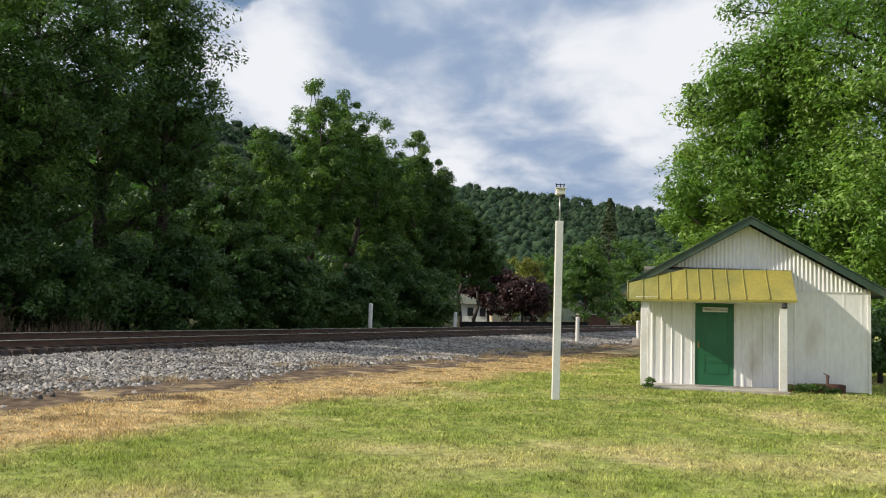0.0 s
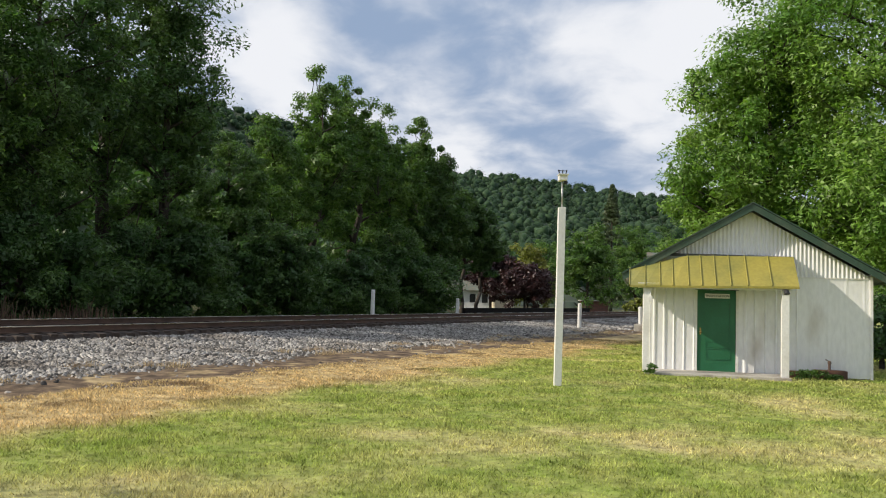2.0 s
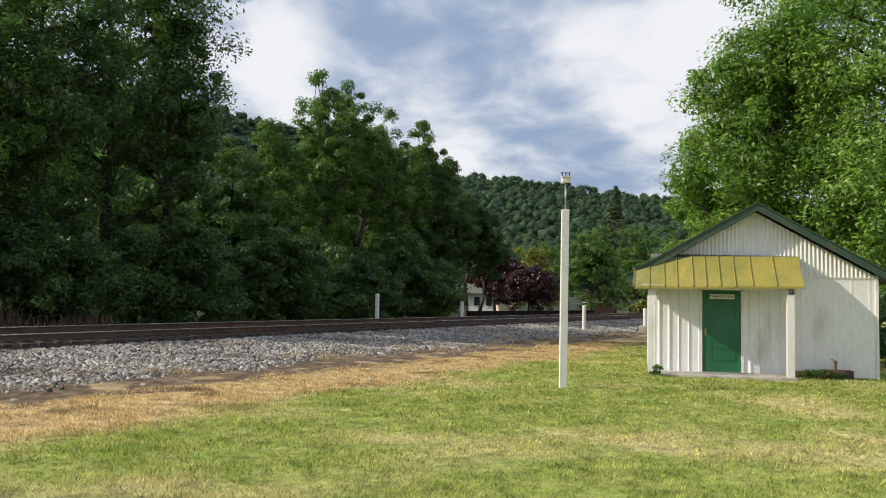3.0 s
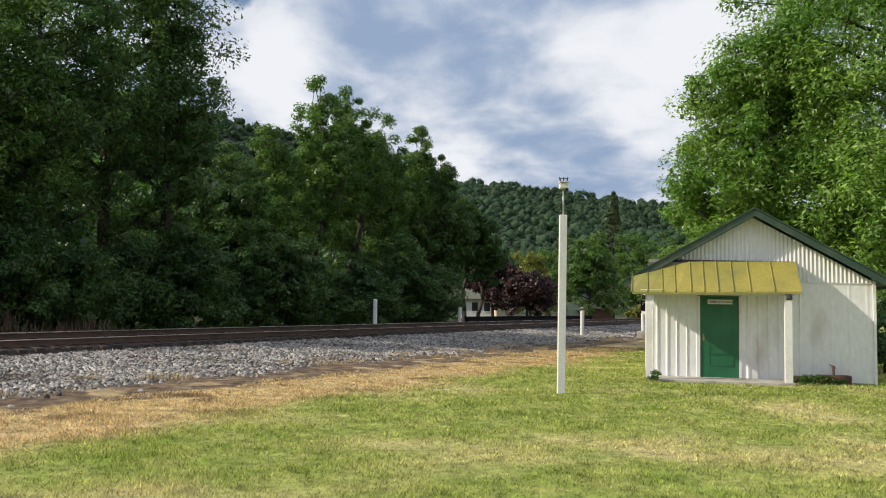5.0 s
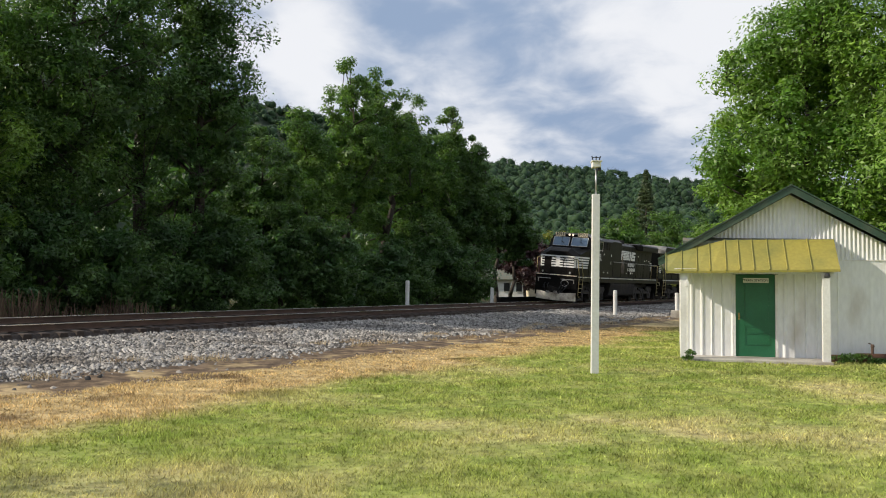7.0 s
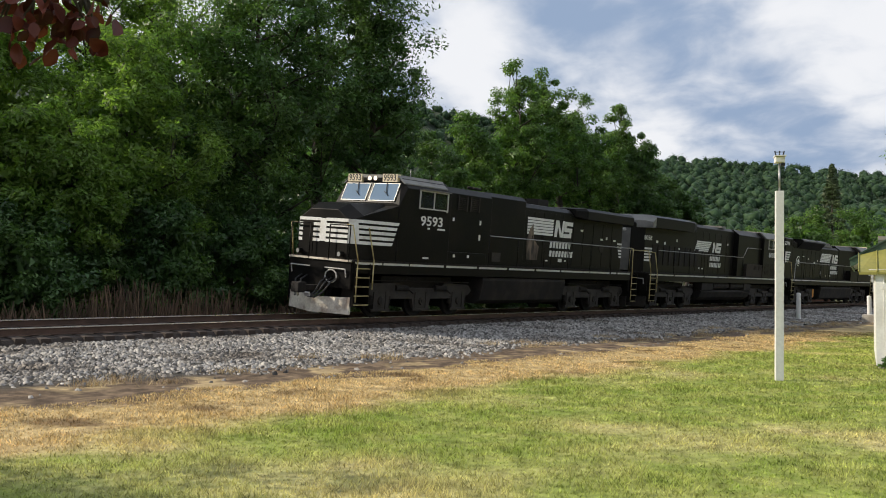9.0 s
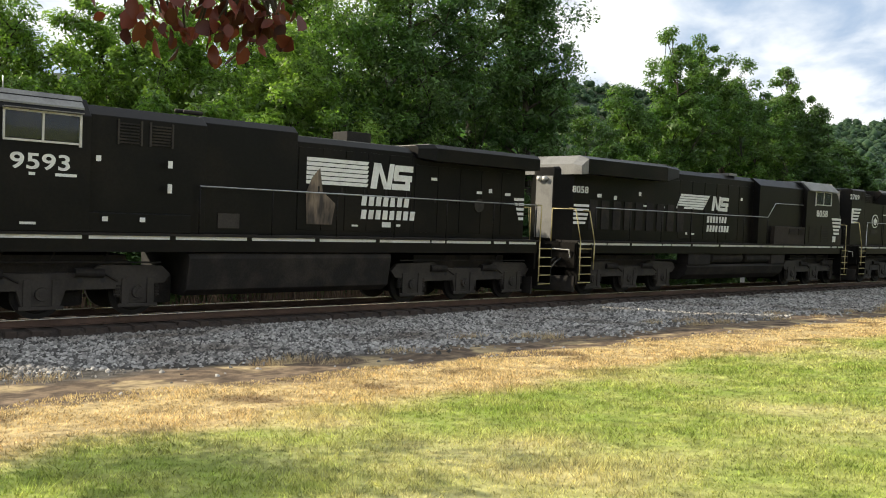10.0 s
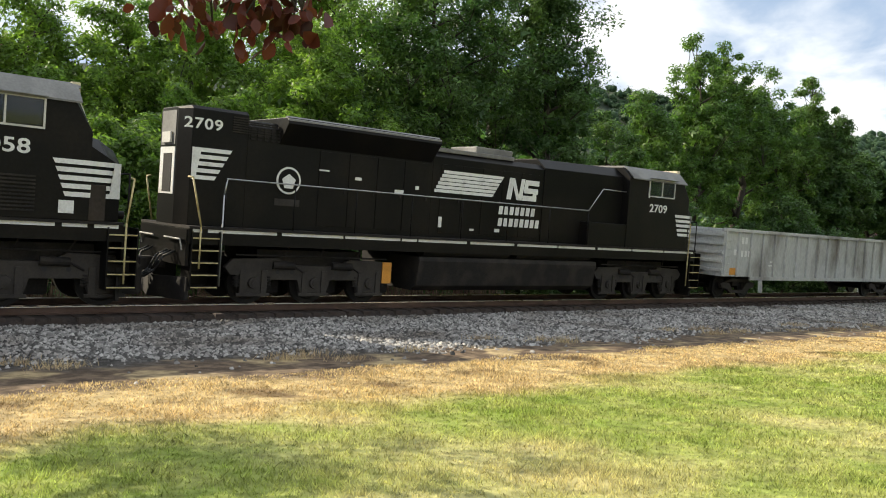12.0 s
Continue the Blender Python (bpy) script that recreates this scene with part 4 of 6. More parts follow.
def build_maple():
    """The big lit tree behind the hut, with two more stems beside it."""
    for k, (x, y, h, w, low, n, lean) in enumerate(((18.2, 34.0, 20.5, 13.0, 0.08, 480, (0, 0)), (18.0, 29.5, 13.5, 9.5, 0.02, 260, (0, 0)), (12.2, 37.0, 9.2, 5.5, 0.05, 110, (0, 0)), (12.8, 34.0, 13.6, 7.6, 0.1, 260, (0, 0)))):
        t = plant("maple_tree", "large sunlit bright green maple tree behind the hut", "tree", "trees behind the hut", x, y)
        tree_parts(t, 500 + k, h, w, low, M_LEAF_LIGHT, 250, 0.092, n, limb_count=20, fine=True, outline=0.3, lean=lean)
    for k, (x, y, h, w) in enumerate(((12.6, 24.5, 1.9, 2.2), (13.6, 27.0, 2.6, 2.8))):
        t = plant("garden_shrub", "dark green garden shrub beside the hut", "bush", "shrubs by the hut", x, y)
        tree_parts(t, 540 + k, h, w, 0.0, M_LEAF, 60, 0.07, 60, limb_count=6)


build_maple()


def build_far_garden():
    """Trees, house and clutter past the end of the straight."""
    rows = [
        ("plum_tree", "purple-leaved plum tree beyond the track", "tree", 3.2, 96, 8.2, 5.5, 0.22, M_LEAF_PURPLE),
        ("plum_tree", "purple-leaved plum tree beyond the track", "tree", 5.4, 92, 6.2, 7.0, 0.2, M_LEAF_PURPLE),
        ("garden_tree", "yellow-green spreading garden tree", "tree", 5.6, 112, 9.2, 8.0, 0.1, M_LEAF_YELLOW),
        ("garden_tree", "rounded leafy green garden tree", "tree", 9.6, 104, 11.6, 8.5, 0.16, M_LEAF_MID),
        ("garden_tree", "leafy green tree behind the garden", "tree", 7.0, 140, 11.0, 9.0, 0.1, M_LEAF_MID),
        ("garden_tree", "leafy green tree behind the garden", "tree", 12.6, 132, 14.5, 9.0, 0.05, M_LEAF_MID),
        ("garden_tree", "leafy green tree behind the garden", "tree", 15.0, 125, 13.5, 10.0, 0.05, M_LEAF_MID),
        ("garden_tree", "leafy green tree behind the garden", "tree", 18.5, 118, 15.0, 12.0, 0.05, M_LEAF_MID),
        ("garden_tree", "leafy green tree behind the garden", "tree", 3.6, 150, 12.0, 10.0, 0.05, M_LEAF),
        ("garden_tree", "leafy green tree behind the garden", "tree", 0.5, 150, 13.0, 11.0, 0.05, M_LEAF),
    ]
    for k, (nm, lab, cat, az, d, h, w, low, leaf) in enumerate(rows):
        x, y = bearing(az, d)
        t = plant(nm, lab, cat, "trees of the far garden", x, y)
        tree_parts(t, 600 + k, h, w, low, leaf, 110, 0.17, 110, limb_count=10, fine=True)
    # conifer
    x, y = bearing(11.1, 138)
    t = plant("conifer", "tall dark narrow spruce tree", "tree", "", x, y)
    gen = np.random.default_rng(77)
    bm = rod(bmesh.new(), (0, 0, -0.3), (0, 0, 20.5), 0.3, 8, 0.03)
    part("trunk", bm, M_BARK, t)
    cs, rr = [], []
    for k in range(330):
        u = gen.random() ** 0.8
        a = gen.random() * 6.28
        r = (1 - u) * 5.0 * (0.4 + 0.6 * gen.random())
        cs.append((r * math.cos(a), r * math.sin(a), 1.5 + u * 19 - 0.25 * r))
        rr.append(0.35 + 0.5 * (1 - u))
    v, f = leaf_cloud(gen, np.array(cs), np.array(rr), 60, 0.17, 0.45, fine=True)
    raw("crown", v, f, M_LEAF_FAR, t)
    # white house
    x, y = bearing(2.4, 118)
    z = float(ground_z(np.array(x), np.array(y)))
    h = thing("white_house", pose(x, y, z, 0, 0, -6), "small white clapboard house among garden trees", "house")
    for k in range(11):
        part("siding_board", boxed(-4.2, 4.2, -0.04 - 0.003 * (k % 2), 4.5, 0.25 * k, 0.25 * k + 0.246), M_WHITE, h)
    part("roof", extrude_x(bmesh.new(), [(-0.6, 2.7), (2.25, 4.2), (5.1, 2.7), (5.1, 2.6), (2.25, 4.05), (-0.6, 2.6)], -4.6, 4.6), M_ROOF, h)
    for u in (-2.6, -0.9, 0.8, 2.6):
        w = part("window", boxed(u - 0.4, u + 0.4, -0.09, -0.05, 1.0, 2.2), M_DARKMETAL, h)
        part("window_frame", boxed(u - 0.46, u + 0.46, -0.11, -0.085, 2.2, 2.28), M_WHITE, w)
        part("window_sill", boxed(u - 0.46, u + 0.46, -0.13, -0.085, 0.94, 1.0), M_WHITE, w)
    x, y = bearing(4.1, 104)
    z = float(ground_z(np.array(x), np.array(y)))
    s = thing("garden_shed", pose(x, y, z, 0, 0, 10), "small cream-coloured shed in the far garden", "shed")
    part("wall", boxed(-1.2, 1.2, 0, 2.4, 0, 2.1), M_CREAM, s)
    part("roof", extrude_x(bmesh.new(), [(-0.2, 2.1), (1.2, 2.7), (2.6, 2.1), (2.6, 2.04), (1.2, 2.62), (-0.2, 2.04)], -1.35, 1.35), M_ROOF, s)
    x, y = bearing(10.2, 116)
    z = float(ground_z(np.array(x), np.array(y)))
    s = thing("brick_shed", pose(x, y, z, 0, 0, 4), "low red-brown brick outbuilding in the far garden", "shed")
    part("wall", boxed(-1.6, 1.6, 0, 3, 0, 1.9), M_BRICKRED, s)
    part("roof", boxed(-1.8, 1.8, -0.3, 3.2, 1.9, 2.02), M_CONC, s)
    x, y = bearing(13.0, 92)
    t = plant("garden_shrub", "yellow-green low shrub in the far garden", "bush", "", x, y)
    tree_parts(t, 690, 1.7, 3.4, 0.0, M_LEAF_YELLOW, 40, 0.16, 50, limb_count=6)


M_CREAM = material("cream_paint", (0.62, 0.53, 0.38), 0.7)
build_far_garden()


def build_hill():
    """Wooded ridge that closes the valley."""
    gen = np.random.default_rng(31)
    az = np.radians(np.linspace(-95, 75, 300))
    prof_az = [-95, -60, -40, -25, -16.5, -8, 0.5, 3, 6.2, 10, 14, 20, 35, 75]
    prof_el = [9, 11, 12.5, 13.2, 12.4, 10.6, 8.5, 8.3, 8.0, 7.5, 7.0, 6.6, 6, 5]
    el = np.interp(np.degrees(az), prof_az, prof_el)
    rows = np.linspace(0, 1, 70)
    near, far = 190.0, 620.0
    v = []
    for u in rows:
        r = near + (far - near) * u
        z = 1.6 + np.tan(np.radians(el)) * far * u ** 1.35 - 3 * (1 - u)
        v.append(np.stack([r * np.sin(az), r * np.cos(az), z], 1))
    r = far + 250
    v.append(np.stack([r * np.sin(az), r * np.cos(az), 0.5 * (1.6 + np.tan(np.radians(el)) * far)], 1))
    v = np.array(v)
    v[1:-1] += gen.normal(0, 1.2, v[1:-1].shape)
    n, m = v.shape[:2]
    i = (np.arange(n - 1)[:, None] * m + np.arange(m - 1)[None]).ravel()
    ob = raw("wooded_hill", v.reshape(-1, 3), np.stack([i, i + m, i + m + 1, i + 1], 1), M_HILL, smooth=True)
    tagged(ob, "long wooded ridge covered in summer trees", "hill", kind="structure")
    # crowns on the slope
    k = 4600
    a = np.radians(-24 + 44 * gen.random(k))
    u = 0.12 + 0.88 * gen.random(k) ** 0.8
    e = np.interp(np.degrees(a), prof_az, prof_el)
    r = near + (far - near) * u
    z = 1.6 + np.tan(np.radians(e)) * far * u ** 1.35 - 3 * (1 - u)
    cs = np.stack([r * np.sin(a), r * np.cos(a), z + 1.0 + 4 * gen.random(k)], 1)
    rad = 2.3 + 2.6 * gen.random(k) ** 1.4
    vv, f = leaf_cloud(gen, cs, rad, 76, 0.46, 0.85, 0.8, fine=True, rough=0.3)
    ob = raw("hillside_trees", vv, f, M_LEAF_HILL)
    tagged(ob, "far deciduous forest on the hillside in summer leaf", "forest", kind="stuff")
    # dense inner foliage: an uneven clump in each crown
    bm = bmesh.new()
    bmesh.ops.create_icosphere(bm, subdivisions=1, radius=1.0)
    iv = np.array([p.co[:] for p in bm.verts])
    it = np.array([[p.index for p in q.verts] for q in bm.faces])
    bm.free()
    c3 = cs - np.array((0, 0, 0.6))
    r3 = rad * (0.55 + 0.2 * gen.random(k))
    lump = 1 + 0.2 * gen.normal(size=(k, len(iv), 1))
    pv = c3[:, None] + iv[None] * lump * r3[:, None, None]
    pf = it[None] + len(iv) * np.arange(k)[:, None, None]
    ob = raw("hillside_foliage", pv.reshape(-1, 3), pf.reshape(-1, 3), M_LEAF_HILL, smooth=True)
    tagged(ob, "dense leafy crowns of the far hillside forest", "forest", kind="stuff")


M_HILL = material("hill_forest_floor", (0.020, 0.036, 0.020), 0.95, second=(0.05, 0.065, 0.032), scale=0.05, fine=0.6, bump=0.4)
M_LEAF_HILL = leaf_material("hill_leaf", (0.034, 0.066, 0.036), (0.054, 0.094, 0.044), 0.1, 0.12)
M_LEAF_HILL.node_tree.nodes["Principled BSDF"].inputs["Specular IOR Level"].default_value = 0.05
build_hill()


def build_copper_tree():
    """Copper-leaved tree beside the camera; only a low bough reaches into view."""
    bx, by = -8.5, 0.2
    t = plant("copper_tree", "copper-red leaved tree whose low bough hangs over the lawn", "tree", "", bx, by)
    gen = np.random.default_rng(91)
    bm = bmesh.new()
    ends, _ = limbs(gen, bm, 9.0, 3.2, 0.35, 9, 0.2)
    bough = [(0, 0, 2.3), (2.2, 0.5, 2.85), (4.6, 1.1, 3.0), (6.25, 1.66, 2.62), (6.78, 2.06, 2.52)]
    for k, (p, q) in enumerate(zip(bough, bough[1:])):
        rod(bm, p, q, 0.07 - 0.016 * k, 6, 0.054 - 0.015 * k)
    # unseen limb, added to cast a shadow on the near left lawn
    shade_limb = [(0, 0, 2.4), (-1.2, 2.4, 3.0), (-2.0, 4.6, 3.4)]
    for p, q in zip(shade_limb, shade_limb[1:]):
        rod(bm, p, q, 0.06, 6, 0.04)
    # twigs of the low bough
    tips = []
    for k in range(40):
        u = 0.22 + 0.70 * gen.random()
        root = Vector(bough[3]).lerp(Vector(bough[4]), u)
        tip = root + Vector((gen.uniform(-0.05, 0.05), gen.uniform(-0.08, 0.08), gen.uniform(-0.16, 0.04) * (1.25 - abs(u - 0.5) * 1.6)))
        rod(bm, root, tip, 0.006, 5, 0.003)
        tips.append(tip)
    part("trunk", bm, M_BARK, t, smooth=True)
    cs = [np.array(e) for e in ends if e.z > 3.5]
    for k in range(90):
        d = gen.normal(size=3)
        d /= np.linalg.norm(d)
        c = np.array((0, -0.8, 6.6)) + d * np.array((3.4, 3.0, 2.4)) * gen.random() ** 0.4
        if c[2] > 4.0:
            cs.append(c)
    # leaf clumps of the added limb, out of view, for its lawn shadow
    for k in range(26):
        cs.append(np.array((-2.0, 4.6, 3.6)) + gen.normal(size=3) * np.array((1.0, 0.5, 0.35)))
    v, f = leaf_cloud(gen, np.array(cs), np.full(len(cs), 0.55), 105, 0.075)
    raw("crown", v, f, M_LEAF_RED, t)
    # hanging leaves of the bough, with a folded oval blade
    vs, fs = [], []
    outline = [(0, 0), (0.18, 0.28), (0.5, 0.42), (0.8, 0.26), (1.0, 0.0)]
    for tip in tips:
        for k in range(5):
            p = Vector(tip) + Vector(gen.normal(0, 0.04, 3))
            d = Vector((gen.normal() * 0.6, gen.normal() * 0.6, -0.9 + gen.normal() * 0.35)).normalized()
            side = d.cross(Vector(gen.normal(size=3))).normalized()
            up = d.cross(side)
            L = gen.uniform(0.035, 0.082)
            b = len(vs)
            for u, w in outline:
                vs += [p + d * u * L + side * w * L * 0.85 + up * w * L * 0.3, p + d * u * L, p + d * u * L - side * w * L * 0.85 + up * w * L * 0.3]
            for j in range(len(outline) - 1):
                a = b + 3 * j
                fs += [(a, a + 1, a + 4, a + 3), (a + 1, a + 2, a + 5, a + 4)]
    raw("bough_leaves", np.array([tuple(q) for q in vs]), np.array(fs), M_LEAF_RED, t, smooth=True)


build_copper_tree()


def build_hut_weeds():
    gen = np.random.default_rng(12)
    for u, v0, r, h, n in ((2.45, -0.45, 0.42, 0.16, 26), (-1.2, -1.35, 0.16, 0.22, 10), (3.0, -0.55, 0.3, 0.1, 14)):
        p = in_hut(u, v0)
        t = thing("weed_clump", pose(p.x, p.y, 0), "low green weeds growing at the foot of the hut", "weeds", "weeds by the hut")
        cs = np.stack([gen.normal(0, r * 0.5, n), gen.normal(0, 0.1, n), 0.03 + h * gen.random(n)], 1)
        v, f = leaf_cloud(gen, cs, np.full(n, 0.09), 26, 0.035)
        raw("leaves", v, f, M_LEAF_MID, t)


build_hut_weeds()

# ---------------------------------------------------------------- train
M_BLACK = material("black_loco_paint", (0.0065, 0.0062, 0.0062), 0.40, vary=0.18, scale=0.7, fine=14, second=(0.015, 0.0125, 0.010), patch=(0.45, 0.75), bump=0.05, spec=0.11)
M_GRIME = material("grimy_underframe", (0.016, 0.014, 0.013), 0.8, vary=0.2, scale=1.6, fine=22, second=(0.036, 0.030, 0.025), bump=0.25, spec=0.25)
M_TRUCK = material("dusty_truck_casting", (0.034, 0.028, 0.023), 0.8, vary=0.2, scale=2.2, fine=20, second=(0.022, 0.018, 0.015), bump=0.3)
M_ROOFDUST = material("dusty_grey_roof", (0.20, 0.195, 0.185), 0.6, vary=0.12, scale=1.2, fine=20, second=(0.12, 0.115, 0.11), bump=0.08)
M_DECAL = material("white_livery_paint", (0.70, 0.70, 0.68), 0.45, vary=0.08, scale=2.2, fine=20, second=(0.50, 0.48, 0.44), patch=(0.55, 0.78), bump=0.0)
M_DECALRUST = material("burnt_flaking_paint", (0.20, 0.15, 0.11), 0.8, vary=0.25, scale=3.5, fine=18, second=(0.045, 0.036, 0.03), patch=(0.40, 0.6), bump=0.2, stretch=(1, 1, 0.3))
M_YELLOW = material("yellow_handrail_paint", (0.46, 0.39, 0.19), 0.55, vary=0.12, scale=4, fine=30, second=(0.30, 0.22, 0.08), bump=0.05)
M_WHEEL = material("wheel_steel", (0.014, 0.012, 0.011), 0.6, 0.3, scale=3, fine=25)
M_TREAD = material("wheel_tread", (0.4, 0.39, 0.38), 0.3, 0.9, vary=0.08, scale=3, fine=25, bump=0.02)
M_GLASS = glass_material("cab_glass", (0.12, 0.14, 0.15))
# base blue stands in for the sky's reflection in the screens
M_SCREEN = glass_material("sky_tinted_screen_glass", (0.22, 0.32, 0.45))
M_SCREEN.node_tree.nodes["Principled BSDF"].inputs["Transmission Weight"].default_value = 0.35
M_SCREEN.node_tree.nodes["Principled BSDF"].inputs["Specular IOR Level"].default_value = 0.7
M_DARK = material("shade_and_wiper_black", (0.010, 0.010, 0.011), 0.7, bump=0)
M_HEAD = glow_material("headlamp_glow", (1.0, 0.74, 0.48), 0.9)
# worn paint, with the sun on the front put into its pale cream
M_PLOW = material("worn_sunlit_plow_paint", (0.66, 0.60, 0.50), 0.6, vary=0.15, scale=2.5, fine=18, second=(0.34, 0.27, 0.21), patch=(0.45, 0.7), bump=0.1)
M_HOSE = material("rubber_hose", (0.02, 0.02, 0.02), 0.6, bump=0)
M_HOSEEND = material("pale_hose_fitting", (0.55, 0.53, 0.50), 0.5, 0.3, bump=0)
M_GOND = material("weathered_grey_gondola", (0.45, 0.455, 0.44), 0.65, vary=0.12, scale=0.9, fine=12, second=(0.20, 0.185, 0.165), patch=(0.50, 0.72), bump=0.12, stretch=(1, 1, 0.5))
M_DUSTBOX = material("road_dusted_black", (0.020, 0.016, 0.013), 0.7, vary=0.2, scale=0.8, fine=16, second=(0.045, 0.035, 0.027), patch=(0.38, 0.62), bump=0.08, spec=0.2)
M_ORANGE = material("orange_patch", (0.65, 0.28, 0.04), 0.6)
FACE = pose(0, 0, 0, 90, 0, 90)


def train_pose(s):
    x, y, th = track_xy(s)
    return pose(x, y, float(rail_z(s)) + 0.75 * math.tan(radians(CANT)), 0, CANT, -math.degrees(th))


class Unit:
    """Builds along y from the leading coupler; with reverse, plans drawn cab-first are laid the other way round."""

    def __init__(self, name, label, category, length, reverse=False, group="", ob=None):
        self.L, self.rev = length, reverse
        self.ob = ob or thing(name, Matrix.Identity(4), label, category, group)
        self.wheels = []
        self.slack = 0.0

    def forward(self):
        """The same unit, with plans drawn from its leading end."""
        return Unit("", "", "", self.L, ob=self.ob)

    def y(self, v):
        return self.L - v if self.rev else v

    def box(self, bm, x0, x1, y0, y1, z0, z1):
        a, b = sorted((self.y(y0), self.y(y1)))
        return box(bm, x0, x1, a, b, z0, z1)

    def put(self, name, mat_, *boxes, parent=None, label="", bevel=0.0):
        bm = bmesh.new()
        for b in boxes:
            self.box(bm, *b)
        return part(name, bm, mat_, parent or self.ob, label, bevel=bevel)

    def rods(self, name, mat_, segs, r, parent=None, label="", n=6):
        bm = bmesh.new()
        for a, b in segs:
            rod(bm, (a[0], self.y(a[1]), a[2]), (b[0], self.y(b[1]), b[2]), r, n)
        return part(name, bm, mat_, parent or self.ob, label, smooth=True)

    def plate(self, name, mat_, pts, x, parent=None, label="", t=0.006):
        """A thin plate on the lawn side; pts are (y, z)."""
        return part(name, extrude_x(bmesh.new(), [(self.y(a), b) for a, b in pts], x, x + t), mat_, parent or self.ob, label)

    def shape(self, name, mat_, rings, parent=None, label="", bevel=0.0):
        """Sections along y: (y, [(x, z), ...])."""
        return part(name, loft(bmesh.new(), [[(x, self.y(yy), z) for x, z in pr] for yy, pr in rings]), mat_, parent or self.ob, label, bevel=bevel)

    def text(self, body, size, yc, zc, x, name="road_number", mat_=None, spacing=1.05):
        return lettering(name, body, size, mat_ or M_DECAL, self.ob, Matrix.Translation((x, self.y(yc), zc)) @ FACE, 0.004, spacing, 1.28)


def hood(w, z0, z1, chamfer=0.16):
    return [(-w, z0), (w, z0), (w, z1 - chamfer), (w - chamfer * 1.3, z1), (-w + chamfer * 1.3, z1), (-w, z1 - chamfer)]


def wheelset(u, yc, parent, r=0.53):
    """An axle with two wheels, which turns on its own middle."""
    bm = bmesh.new()
    for sx in (-0.75, 0.75):
        rod(bm, (sx - 0.065, 0, 0), (sx + 0.065, 0, 0), r, 28)
        rod(bm, (sx + 0.066 * (1 if sx > 0 else -1), 0, 0), (sx + 0.085 * (1 if sx > 0 else -1), 0, 0), r * 0.8, 20, r * 0.74)
    rod(bm, (-1.05, 0, 0), (1.05, 0, 0), 0.09, 12)
    for k in range(6):
        a = k * math.pi / 3
        rod(bm, (0.82, 0.25 * math.cos(a), 0.25 * math.sin(a)), (0.845, 0.25 * math.cos(a), 0.25 * math.sin(a)), 0.045, 8)
    ob = part("wheelset", bm, M_WHEEL, parent)
    ob.location = (0, yc, r)
    u.wheels.append((ob, yc, r))
    return ob


